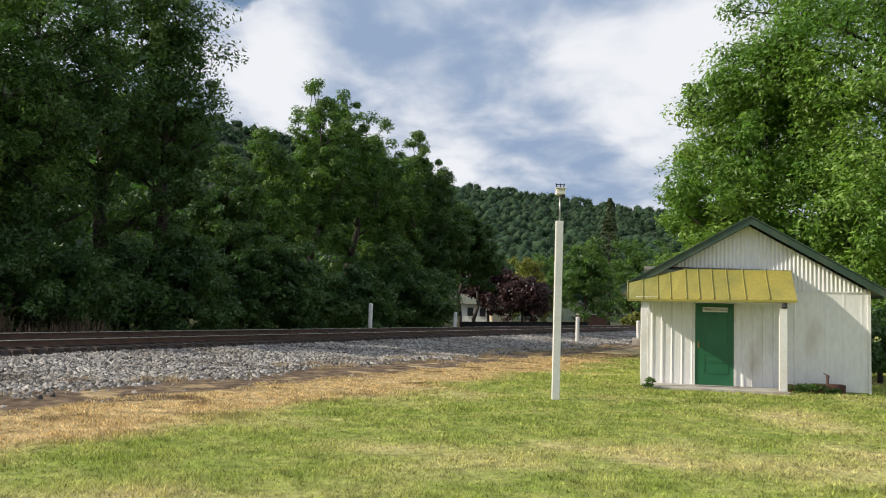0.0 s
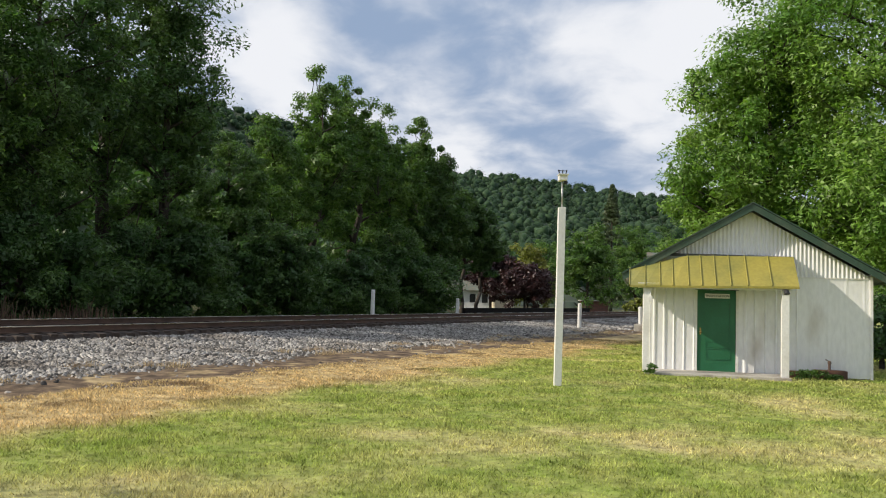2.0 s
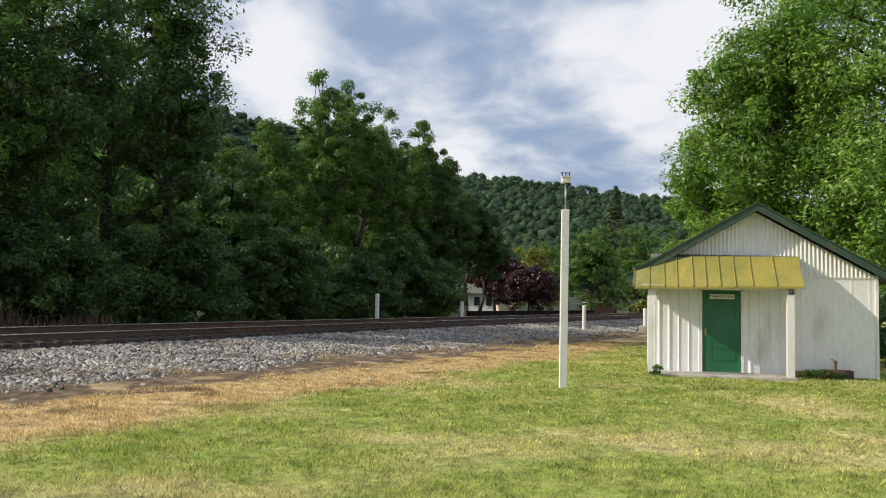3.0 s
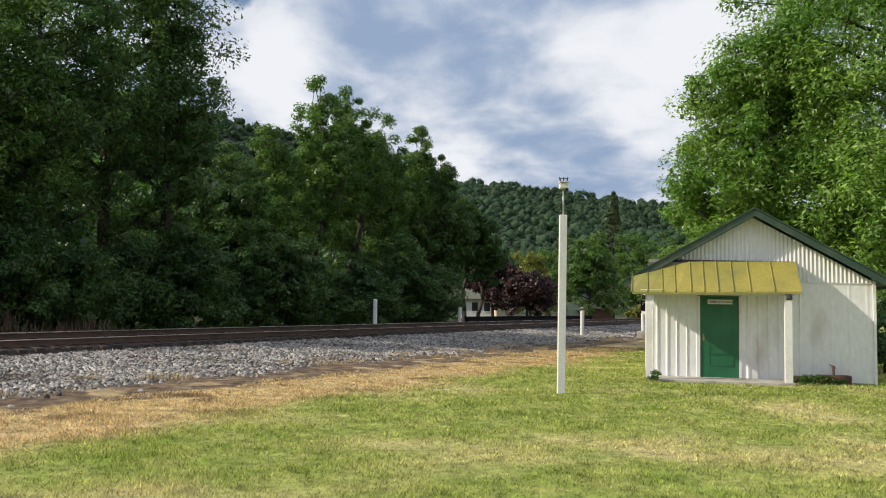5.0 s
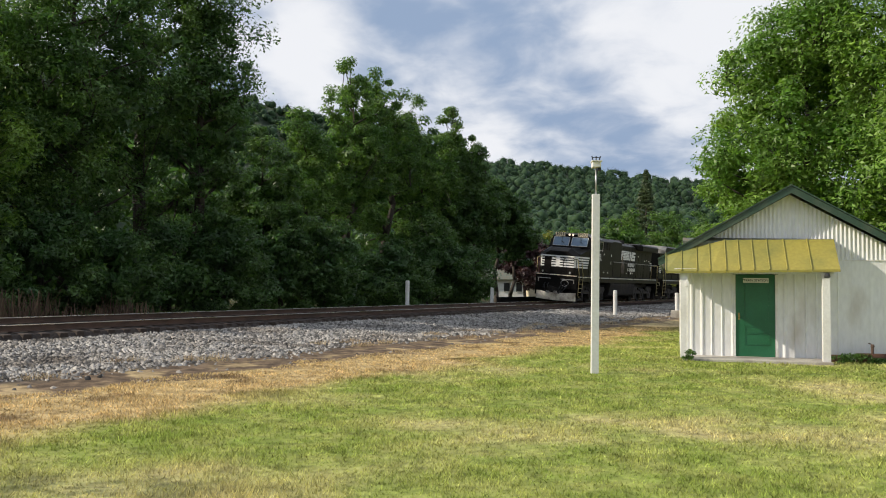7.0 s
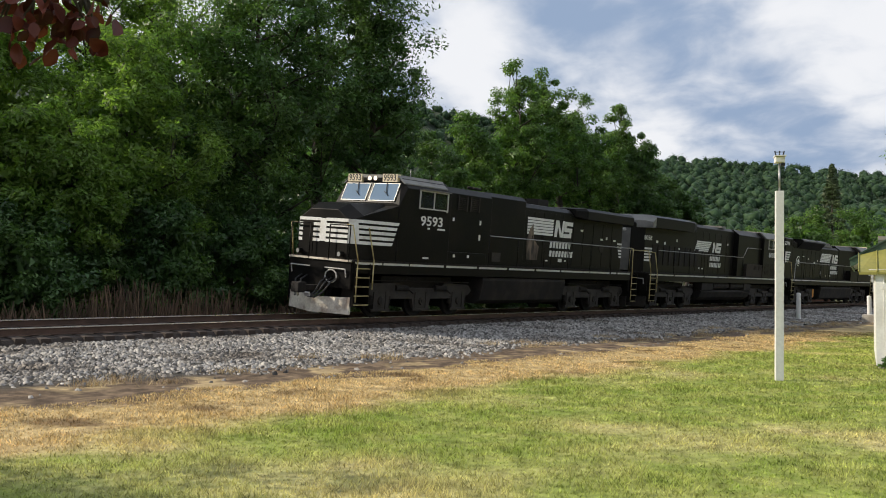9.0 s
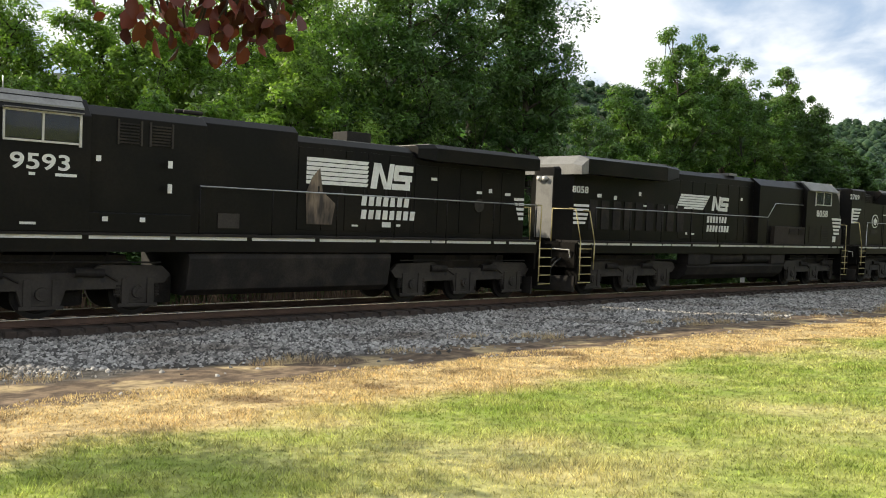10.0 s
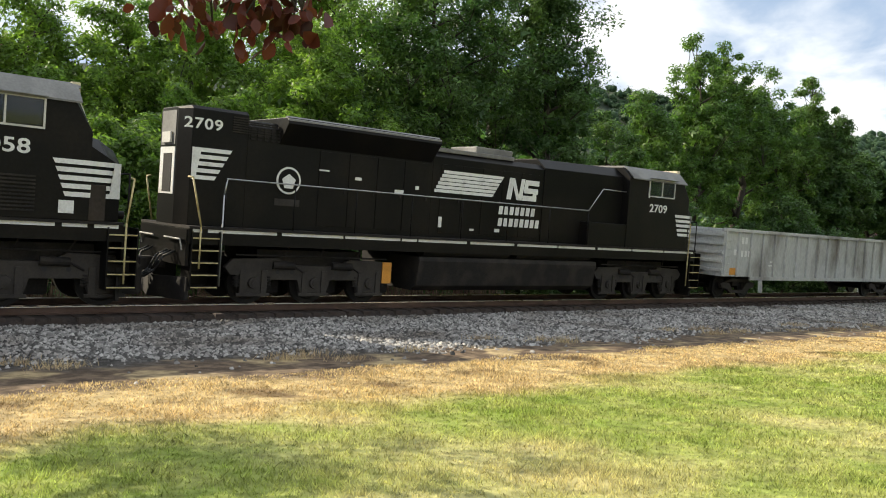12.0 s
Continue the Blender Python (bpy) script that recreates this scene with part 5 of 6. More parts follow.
def truck(u, yc, pitch, style=0):
    """Three-axle truck: castings on both sides, journal boxes, springs, brake gear."""
    t = new("truck")
    t.parent = u.ob
    t["label"] = "dusty three-axle truck with cast side frames"
    for k in (-1, 0, 1):
        wheelset(u, yc + k * pitch, t)
    h = pitch
    for sx in (1, -1):
        x0, x1 = (0.98, 1.12) if sx > 0 else (-1.12, -0.98)
        prof = [(-h - 0.75, 0.92), (-h - 0.55, 1.12), (-h * 0.6, 1.16), (-h * 0.45, 0.98), (h * 0.45, 0.98), (h * 0.6, 1.16), (h + 0.55, 1.12), (h + 0.75, 0.92), (h + 0.6, 0.74),
                (h + 0.34, 0.72), (h + 0.34, 0.30), (h - 0.34, 0.30), (h - 0.42, 0.62), (0.48, 0.62), (0.38, 0.30), (-0.38, 0.30), (-0.48, 0.62), (-h + 0.42, 0.62), (-h + 0.34, 0.30), (-h - 0.34, 0.30), (-h - 0.34, 0.72), (-h - 0.6, 0.74)]
        part("side_frame", extrude_x(bmesh.new(), [(yc + a, b) for a, b in prof], x0, x1), M_TRUCK, t, bevel=0.012)
        for k in (-1, 0, 1):
            bm = bmesh.new()
            a = x1 if sx > 0 else x0
            rod(bm, (a - 0.02 * sx, yc + k * pitch, 0.55), (a + 0.07 * sx, yc + k * pitch, 0.55), 0.15, 14, 0.13)
            rod(bm, (a + 0.07 * sx, yc + k * pitch, 0.55), (a + 0.09 * sx, yc + k * pitch, 0.55), 0.07, 10)
            part("journal_box", bm, M_TRUCK, t)
            y = yc + k * pitch
            e0, e1 = sorted((a, a + 0.035 * sx))
            bm = bmesh.new()
            box(bm, e0, e1, y - 0.36, y - 0.20, 0.27, 0.86)
            box(bm, e0, e1, y + 0.20, y + 0.36, 0.27, 0.86)
            box(bm, e0, e1, y - 0.44, y + 0.44, 0.22, 0.30)
            part("pedestal", bm, M_TRUCK, t, bevel=0.012)
        if sx > 0:
            for dy in (-0.62 * pitch, -0.38 * pitch, 0.38 * pitch, 0.62 * pitch):
                # near-black disc on the solid casting, painted shade of a hole
                part("hole_shade_disc", rod(bmesh.new(), (1.119, yc + dy, 0.82), (1.124, yc + dy, 0.82), 0.055, 12), M_DARK, t)
            for k in (-1, 1):
                for dy in (-0.42, 0.42):
                    bm = bmesh.new()
                    rod(bm, (1.06, yc + k * pitch + dy, 0.44), (1.06, yc + k * pitch + dy, 0.76), 0.05, 8)
                    for c in range(4):
                        rod(bm, (1.06, yc + k * pitch + dy, 0.46 + 0.07 * c), (1.06, yc + k * pitch + dy, 0.50 + 0.07 * c), 0.085, 10)
                    part("coil_spring", bm, M_GRIME, t)
            for dy in (-pitch * 0.5, pitch * 0.5):
                bm = bmesh.new()
                rod(bm, (1.12, yc + dy - 0.35, 0.99), (1.12, yc + dy + 0.25, 0.97), 0.10, 12)
                rod(bm, (1.14, yc + dy + 0.25, 0.97), (1.14, yc + dy + 0.55, 0.80), 0.025, 6)
                part("brake_cylinder", bm, M_GRIME, t)
            bm = bmesh.new()
            rod(bm, (1.16, yc - h - 0.5, 1.22), (1.16, yc + h + 0.5, 1.20), 0.02, 6)
            for dy in (-0.9, 0.1, 1.2):
                rod(bm, (1.16, yc + dy, 1.2), (1.05, yc + dy + 0.25, 1.55), 0.018, 6)
            part("sand_pipe", bm, M_GRIME, t)
    bm = boxed(-0.9, 0.9, yc - h * 0.9, yc + h * 0.9, 0.7, 1.35)
    part("bolster", bm, M_GRIME, t)
    # plain motor boxes, added to block daylight and keep the underside dark
    for k in (-1, 0, 1):
        y = yc + k * pitch
        part("traction_motor", boxed(-0.62, 0.62, y + 0.08, y + 1.0, 0.22, 0.9), M_GRIME, t, bevel=0.08)
    return t


def steps(u, y0, y1, parent=None):
    """Stepwell at a corner, lawn side and far side, with bright tread edges."""
    for sx in (1, -1):
        a, b = (0.98, 1.5) if sx > 0 else (-1.5, -0.98)
        u.put("stepwell", M_BLACK, (a, b, y0 - 0.03, y0, 0.42, 1.75), (a, b, y1, y1 + 0.03, 0.42, 1.75), (min(a, b) if sx < 0 else a, (a + 0.03) if sx > 0 else b, y0, y1, 0.42, 1.75))
        for k in range(5):
            z = 0.46 + 0.28 * k
            u.put("step", M_GRIME, (a, b, y0, y1, z, z + 0.03))
            e = (1.5, 1.51) if sx > 0 else (-1.51, -1.5)
            u.put("step_edge", M_YELLOW, (*e, y0, y1, z + 0.002, z + 0.03))


def end_gear(u, lead, shift=0.0):
    """Coupler, hoses and end plate at the leading (y small) or trailing end; shift sets the plate back."""
    f = (lambda v: v + shift) if lead else (lambda v: u.L - v)

    def bx(bm, x0, x1, a, b, z0, z1):
        p, q = sorted((f(a), f(b)))
        return box(bm, x0, x1, p, q, z0, z1)

    bm = bmesh.new()
    k = u.slack if lead else 0.0
    bx(bm, -0.12, 0.12, 0.28 - k, 1.0, 0.80, 0.98)
    bx(bm, -0.2, 0.16, -k, 0.30 - k, 0.74, 1.06)
    bx(bm, 0.06, 0.2, -0.06 - k, 0.12 - k, 0.76, 1.04)
    part("coupler", bm, M_GRIME, u.ob, bevel=0.02)
    bm = bmesh.new()
    bx(bm, -1.42, 1.42, 0.92, 1.0, 0.95, 1.78)
    part("end_plate", bm, M_BLACK, u.ob)
    for x0 in (-0.75, -0.5, 0.42, 0.62, 0.85):
        bm = bmesh.new()
        pts = [(x0, 0.90, 1.25), (x0 + 0.03, 0.62, 1.12), (x0 * 0.8, 0.52, 0.80), (x0 * 0.55, 0.36, 0.62), (x0 * 0.4, 0.30, 0.70)]
        for p, q in zip(pts, pts[1:]):
            rod(bm, (p[0], f(p[1]), p[2]), (q[0], f(q[1]), q[2]), 0.028, 6)
        hs = part("air_hose", bm, M_HOSE, u.ob, smooth=True)
        bm = bmesh.new()
        rod(bm, (pts[-1][0], f(0.30), 0.66), (pts[-1][0], f(0.24), 0.76), 0.045, 8)
        part("hose_coupling", bm, M_HOSEEND, hs)
    for sx in (-1, 1):
        bm = bmesh.new()
        rod(bm, (sx * 0.35, f(0.84), 1.55), (sx * 1.25, f(0.84), 1.55), 0.02, 6)
        rod(bm, (sx * 1.25, f(0.84), 1.55), (sx * 1.25, f(0.9), 1.3), 0.02, 6)
        part("uncoupling_lever", bm, M_HOSEEND, u.ob)
    bm = bmesh.new()
    z0 = 0.14
    for sx in (-1, 1):
        pr = [[(0, f(0.62), z0), (0, f(0.70), 0.62), (0, f(0.78), 0.62), (0, f(0.78), z0)], [(sx * 1.38, f(0.98), z0 + 0.03), (sx * 1.38, f(1.0), 0.70), (sx * 1.38, f(1.06), 0.70), (sx * 1.38, f(1.06), z0 + 0.03)]]
        loft(bm, pr)
    # only the leading plow takes the pale colour that stands for sunlight
    part("pilot_plow", bm, M_PLOW if lead and not u.rev else M_GRIME, u.ob, "worn steel plow")


def handrails(u, y0, y1, z=2.95, drop=None):
    """Long rail over the walkway on its stanchions, both sides."""
    ys = list(np.arange(y0, y1 + 0.01, (y1 - y0) / max(2, round((y1 - y0) / 1.75))))
    for sx in (1, -1):
        u.rods("handrail", M_STEEL if sx > 0 else M_BLACK, [((1.44 * sx, y0, z), (1.44 * sx, y1, z))], 0.017, label="thin bright handrail")
        for yy in ys:
            u.rods("stanchion", M_BLACK, [((1.44 * sx, yy, 1.8), (1.44 * sx, yy, z))], 0.016)


def grab_irons(u, yc, z0=0.5, z1=2.75, bend=0.22):
    for sx in (1, -1):
        u.rods("grab_iron", M_YELLOW, [((1.5 * sx, yc + bend, z0), (1.5 * sx, yc + bend, 1.85)), ((1.5 * sx, yc + bend, 1.85), (1.42 * sx, yc, z1)), ((1.42 * sx, yc, z1), (1.15 * sx, yc, z1 + 0.02))], 0.022, label="bent yellow grab iron")


def sill(u, y0, y1, seed):
    u.put("frame", M_BLACK, (-1.45, 1.45, y0, y1, 1.45, 1.80))
    u.put("walkway", M_GRIME, (-1.5, 1.5, y0, y1, 1.80, 1.86))
    rnd = random.Random(seed)
    v = y0 + 0.1
    while v < y1 - 0.2:
        w = rnd.choice((0.5, 1.2, 1.75, 1.75, 1.75))
        w = min(w, y1 - 0.1 - v)
        u.put("sill_stripe", M_DECAL, (1.452, 1.458, v, v + w, 1.725, 1.835), label="white reflective sill stripe")
        v += w + rnd.choice((0.06, 0.14))


def tank(u, y0, y1, z0=0.42, z1=1.42, reservoirs=False):
    pr = [(-1.3, z0 + 0.15), (-1.05, z0), (1.05, z0), (1.3, z0 + 0.15), (1.42, z1 - 0.12), (1.38, z1), (-1.38, z1), (-1.42, z1 - 0.12)]
    if reservoirs:
        pr = [(-1.25, z0 + 0.2), (-0.95, z0), (0.95, z0), (1.25, z0 + 0.2), (1.38, z0 + 0.52), (1.3, z0 + 0.6), (-1.3, z0 + 0.6), (-1.38, z0 + 0.52)]
    u.shape("fuel_tank", M_GRIME, [(y0, pr), (y1, pr)], label="long dark fuel tank", bevel=0.02)
    if reservoirs:
        for a, b in ((y0 + 1.75, y0 + 3.9), (y0 + 4.25, y0 + 6.1)):
            bm = bmesh.new()
            rod(bm, (1.12, u.y(a), z0 + 0.86), (1.12, u.y(b), z0 + 0.86), 0.235, 18)
            rod(bm, (1.12, u.y(a - 0.06), z0 + 0.86), (1.12, u.y(a), z0 + 0.86), 0.17, 18, 0.235)
            part("air_reservoir", bm, M_GRIME, u.ob, "round air reservoir", smooth=False)
        for a, b in ((y0, y0 + 1.5), (y1 - 1.1, y1)):
            u.put("equipment_box", M_GRIME, (0.9, 1.4, a, b, z0 + 0.6, 1.42), bevel=0.02)


def flag(u, yl, zt, w, h, x, mirror=False, worn=False):
    """Striped flag mark with two block figures beside it and two rows of bars below."""
    n = 6
    fl = new("livery_mark")
    fl.parent = u.ob
    fl["label"] = "white striped livery mark"
    for k in range(n):
        z1 = zt - h * k / n
        z0 = z1 - h / n * 0.80
        sl = 0.0 if worn else 0.16 * (k / n)
        cut = 0.0 if worn else 0.45 * (k / n)
        u.plate("flag_stripe", M_DECAL, [(yl - sl * w, z0), (yl - sl * w, z1), (yl + w - cut, z1), (yl + w - cut - 0.06, z0)], x, fl)
    a = yl + w + (0.06 if worn else 0.15)
    fw = h * 1.06
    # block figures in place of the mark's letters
    for pts in ([(a, zt - h), (a + 0.14 * fw, zt), (a + 0.42 * fw, zt), (a + 0.28 * fw, zt - h)], [(a + 0.24 * fw, zt), (a + 0.44 * fw, zt), (a + 0.84 * fw, zt - h), (a + 0.62 * fw, zt - h)], [(a + 0.72 * fw, zt - h), (a + 0.86 * fw, zt), (a + 1.08 * fw, zt), (a + 0.94 * fw, zt - h)]):
        u.plate("block_figure", M_DECAL, pts, x + 0.002 * (len(pts) % 3), fl)
    b = a + 1.12 * fw
    t = h * 0.24
    for p, q, z1 in ((b, b + 0.85 * fw, zt - 0.02), (b - 0.04, b + 0.8 * fw, zt - 0.02 - (h - t) / 2), (b - 0.1, b + 0.72 * fw, zt - h + t)):
        u.plate("block_figure", M_DECAL, [(p, z1 - t), (p, z1), (q, z1), (q, z1 - t)], x + 0.004, fl)
    for p, z1, z0 in ((b - 0.02, zt - 0.04, zt - h * 0.55), (b + 0.52 * fw, zt - h * 0.45, zt - h + 0.02)):
        u.plate("block_figure", M_DECAL, [(p - 0.05, z0), (p, z1), (p + t, z1), (p + t - 0.05, z0)], x + 0.006, fl)
    # name rows as bars, one to a character
    c = a - 0.25
    cw = (b + 1.15 * fw - c) / 8.5
    for row, num in ((0, 7), (1, 8)):
        z1 = zt - h - 0.22 - row * 0.36
        for k in range(num):
            y0 = c + k * cw * (1.06 if row == 0 else 1.05)
            hh = 0.25
            u.plate("name_bar", M_DECAL, [(y0 - 0.03, z1 - hh), (y0, z1), (y0 + cw * 0.72, z1), (y0 + cw * 0.72 - 0.03, z1 - hh)], x + 0.001, fl)
    return fl


def stripes(u, y0, y1, z0, z1, x, n=5, slope=0.3, left=0.0):
    """Nose or tail chevron: level white bars whose ends run aslant."""
    for k in range(n):
        a = z1 - (z1 - z0) * k / n
        b = a - (z1 - z0) / n * 0.58
        f0, f1 = (z1 - a) / (z1 - z0), (z1 - b) / (z1 - z0)
        u.plate("livery_stripe", M_DECAL, [(y0 + left * f1, b), (y0 + left * f0, a), (y1 - slope * f0, a), (y1 - slope * f1, b)], x)


def small_marks(u, rows, x):
    for yy, z, w, h in rows:
        u.plate("stencil_bar", M_DECAL, [(yy, z), (yy, z + h), (yy + w, z + h), (yy + w, z)], x)


def doors(u, y0, y1, z0, z1, x, n):
    """Hood access doors as shallow raised leaves with latches."""
    w = (y1 - y0) / n
    for k in range(n):
        a, b = y0 + k * w + 0.02, y0 + (k + 1) * w - 0.02
        for sx in (1, -1):
            xx = (x, x + 0.018) if sx > 0 else (-x - 0.018, -x)
            d = u.put("hood_door", M_BLACK, (*xx, a, b, z0, z1), bevel=0.006)
            if sx > 0:
                u.put("latch", M_GRIME, (x + 0.018, x + 0.04, b - 0.1, b - 0.05, (z0 + z1) / 2 - 0.08, (z0 + z1) / 2 + 0.08), parent=d)


def louvres(u, y0, y1, z0, z1, x, n):
    for k in range(n):
        z = z0 + (z1 - z0) * k / n
        u.put("louvre", M_GRIME, (x, x + 0.03, y0, y1, z, z + (z1 - z0) / n * 0.5))


def cab(u, y0, y1, nose, number, zroof=4.68, wide=1.5, style=0):
    """Wide-nose cab: y0 is the windscreen, y1 the back wall, nose the front of the short hood (all cab-first)."""
    side = lambda w, zt: [(-w, 1.86), (w, 1.86), (w, zt), (-w, zt)]
    nw = 1.38
    low = [(-nw + 0.25, 1.86), (nw - 0.25, 1.86), (nw - 0.25, 3.05), (0.62, 3.38), (-0.62, 3.38), (-nw + 0.25, 3.05)]
    mid = [(-nw, 1.86), (nw, 1.86), (nw, 3.22), (0.72, 3.60), (-0.72, 3.60), (-nw, 3.22)]
    back = [(-wide, 1.86), (wide, 1.86), (wide, 3.74 if style == 0 else 3.60), (0.8, 3.72), (-0.8, 3.72), (-wide, 3.74 if style == 0 else 3.60)]
    u.shape("nose", M_BLACK, [(nose, low), (nose + 0.38, mid), (y0 - 0.02, back)], label="black wide nose with sloped top", bevel=0.02)
    body = lambda f: [(-wide, 1.86), (wide, 1.86), (wide, zroof - 0.42), (wide - 0.34, zroof - 0.06), (-wide + 0.34, zroof - 0.06), (-wide, zroof - 0.42)]
    foot = [(-wide, 1.86), (wide, 1.86), (wide, 3.68), (wide - 0.34, 3.74), (-wide + 0.34, 3.74), (-wide, 3.68)]
    u.shape("cab_body", M_BLACK, [(y0 - 0.36, foot), (y0, body(0)), (y1, body(0))], bevel=0.02)
    u.shape("cab_roof", M_ROOFDUST, [(y0 - 0.16, [(-1.2, zroof - 0.10), (1.2, zroof - 0.10), (1.1, zroof), (-1.1, zroof)]), (y1 - 0.1, [(-1.2, zroof - 0.10), (1.2, zroof - 0.10), (1.1, zroof), (-1.1, zroof)])], label="dusty grey cab roof")
    for sx in (1, -1):
        rf = [(1.18 * sx, zroof - 0.09), (1.56 * sx, zroof - 0.44), (1.56 * sx, zroof - 0.40), (1.18 * sx, zroof - 0.03)]
        if not style:
            rf = [(1.08 * sx, zroof - 0.07), (1.40 * sx, zroof - 0.30), (1.40 * sx, zroof - 0.26), (1.08 * sx, zroof - 0.02)]
        u.shape("drip_rail", M_ROOFDUST, [(y0 - 0.1, rf), (y1 - 0.12, rf)])
    # windscreens, leaning back over the nose
    lean = lambda z, out: y0 - 0.36 + 0.36 * (z - 3.74) / (zroof - 3.80) - out

    def sloped(name, mat_, x0, x1, z0, z1, out, thick, parent=None, label=""):
        ring = lambda xx: [(xx, u.y(lean(z0, out)), z0), (xx, u.y(lean(z1, out)), z1), (xx, u.y(lean(z1, out + thick)), z1), (xx, u.y(lean(z0, out + thick)), z0)]
        return part(name, loft(bmesh.new(), [ring(x0), ring(x1)]), mat_, parent or u.ob, label)

    for sx in (1, -1):
        a, b = sorted((0.10 * sx, 1.22 * sx))
        w = sloped("windscreen", M_SCREEN, a, b, 3.82, 4.38, 0.006, 0.015, label="windscreen with sky-reflection blue in its glass colour")
        for q in ((a - 0.02, b + 0.02, 4.38, 4.40), (a - 0.02, b + 0.02, 3.80, 3.82), (a - 0.02, a, 3.82, 4.38), (b, b + 0.02, 3.82, 4.38)):
            sloped("windscreen_frame", M_HOSEEND, *q, 0.004, 0.03, parent=w)
        c = (a + b) / 2
        u.rods("wiper", M_DARK, [((c, lean(4.42, 0.05), 4.42), (c + 0.14, lean(4.04, 0.05), 4.04)), ((c + 0.02, lean(4.12, 0.05), 4.12), (c + 0.24, lean(3.98, 0.05), 3.98))], 0.014)
    # side windows
    w0, w1 = y0 + 0.62, y0 + 2.02
    for sx in (1, -1):
        x0, x1 = ((wide, wide + 0.015) if sx > 0 else (-wide - 0.015, -wide))
        # near-black plate on the solid wall stands for the unlit cab inside
        u.put("cab_shade_plate", M_DARK, (*sorted((wide * sx, (wide + 0.004) * sx)), w0, w1, 3.70, 4.24))
        for a, b in ((w0, (w0 + w1) / 2 - 0.02), ((w0 + w1) / 2 + 0.02, w1)):
            u.put("cab_window", M_GLASS, (*sorted(((wide + 0.006) * sx, (wide + 0.014) * sx)), a, b, 3.70, 4.22))
        fr = sorted(((wide + 0.002) * sx, (wide + 0.04) * sx))
        u.put("window_frame", M_HOSEEND, (*fr, w0 - 0.04, w0, 3.66, 4.26), (*fr, w1, w1 + 0.05, 3.60, 4.26), (*fr, w0 - 0.04, w1 + 0.05, 3.64, 3.68), (*fr, w0 - 0.04, w1 + 0.05, 4.22, 4.26), (*fr, (w0 + w1) / 2 - 0.02, (w0 + w1) / 2 + 0.02, 3.68, 4.22), label="pale window frame")
        if sx > 0:
            u.put("sun_shade", M_ROOFDUST, (wide, wide + 0.16, w0 - 0.05, w1 + 0.05, 4.27, 4.29))
    # lights and number boards
    hl = u.put("headlight_box", M_BLACK, (-0.42, 0.42, y0 - 0.14, y0, 4.46, 4.66), bevel=0.015)
    for xx in (-0.13, 0.13):
        bm = bmesh.new()
        rod(bm, (xx, u.y(y0 - 0.14), 4.56), (xx, u.y(y0 - 0.165), 4.56), 0.075, 16)
        part("headlight", bm, M_HEAD if not u.rev else M_STEEL, hl, "round lit headlight" if not u.rev else "round unlit headlight")
    for sx in (1, -1):
        a, b = sorted((0.48 * sx, 1.14 * sx))
        nb = u.put("number_board", M_CREAM, (a, b, y0 - 0.17, y0, 4.44, 4.70))
        if not u.rev:
            lettering("number_board_figures", number, 0.29, M_BLACKPAINT, nb, Matrix.Translation(((a + b) / 2, y0 - 0.172, 4.57)) @ pose(0, 0, 0, 90), 0.002)
    u.put("nose_door", M_BLACK, (-0.95, -0.45, nose - 0.015, nose + 0.1, 1.95, 3.0), bevel=0.01)
    # white bars round the nose
    for k in range(5):
        z1 = 3.10 - 0.165 * k
        b = bmesh.new()
        zz = (z1 - 0.098, z1)
        u.box(b, -1.12, -0.12, nose - 0.008, nose, *zz)
        u.box(b, 0.12, 1.12, nose - 0.008, nose, *zz)
        part("livery_stripe", b, M_DECAL, u.ob)
    u.put("nose_mark", M_DECAL, (-0.14, 0.14, nose - 0.010, nose - 0.002, 2.36, 3.08))
    for sx in (1, -1):
        for k in range(5):
            z1 = 3.10 - 0.165 * k
            z0 = z1 - 0.098
            f = k / 5
            n1, n2, n3 = nose + 0.005, nose + 0.38, nose + (1.45 if u.rev else 1.85) - 0.28 * f
            e, step = 0.008, y0 - 0.36
            path = [(n1, 1.13), (n2, nw)]
            at = lambda yy: nw + (wide - nw) * (yy - n2) / (y0 - 0.02 - n2)
            if n3 < step:
                path += [(n3, at(n3))]
            else:
                path += [(step - 0.012, at(step)), (step - 0.008, wide), (n3, wide)]
            b = bmesh.new()
            loft(b, [[(xx * sx, u.y(yy), z0), (xx * sx, u.y(yy + (0.05 if yy == n3 else 0)), z1), ((xx + e) * sx, u.y(yy + (0.05 if yy == n3 else 0)), z1), ((xx + e) * sx, u.y(yy), z0)] for yy, xx in path])
            part("livery_stripe", b, M_DECAL, u.ob)
        b = bmesh.new()
        q0, q1, e = nose + 0.006, nose + 0.30, 0.009
        x0, x1 = 1.13 + (nw - 1.13) * 0.0, 1.13 + (nw - 1.13) * 0.79
        loft(b, [[(x0 * sx, u.y(q0), 2.342), (x0 * sx, u.y(q0), 3.10), ((x0 + e) * sx, u.y(q0 - 0.004), 3.10), ((x0 + e) * sx, u.y(q0 - 0.004), 2.342)],
                 [(x1 * sx, u.y(q1), 2.342), (x1 * sx, u.y(q1 - 0.1), 3.10), ((x1 + e) * sx, u.y(q1 - 0.1), 3.10), ((x1 + e) * sx, u.y(q1), 2.342)]])
        part("nose_flag_panel", b, M_DECAL, u.ob)
    # ditch lights
    for sx in (1, -1):
        bm = bmesh.new()
        rod(bm, (0.95 * sx, u.y(nose - 0.02), 2.0), (0.95 * sx, u.y(nose - 0.16), 2.0), 0.09, 14)
        d = part("ditch_light", bm, M_BLACK, u.ob)
        bm = bmesh.new()
        rod(bm, (0.95 * sx, u.y(nose - 0.16), 2.0), (0.95 * sx, u.y(nose - 0.17), 2.0), 0.07, 14)
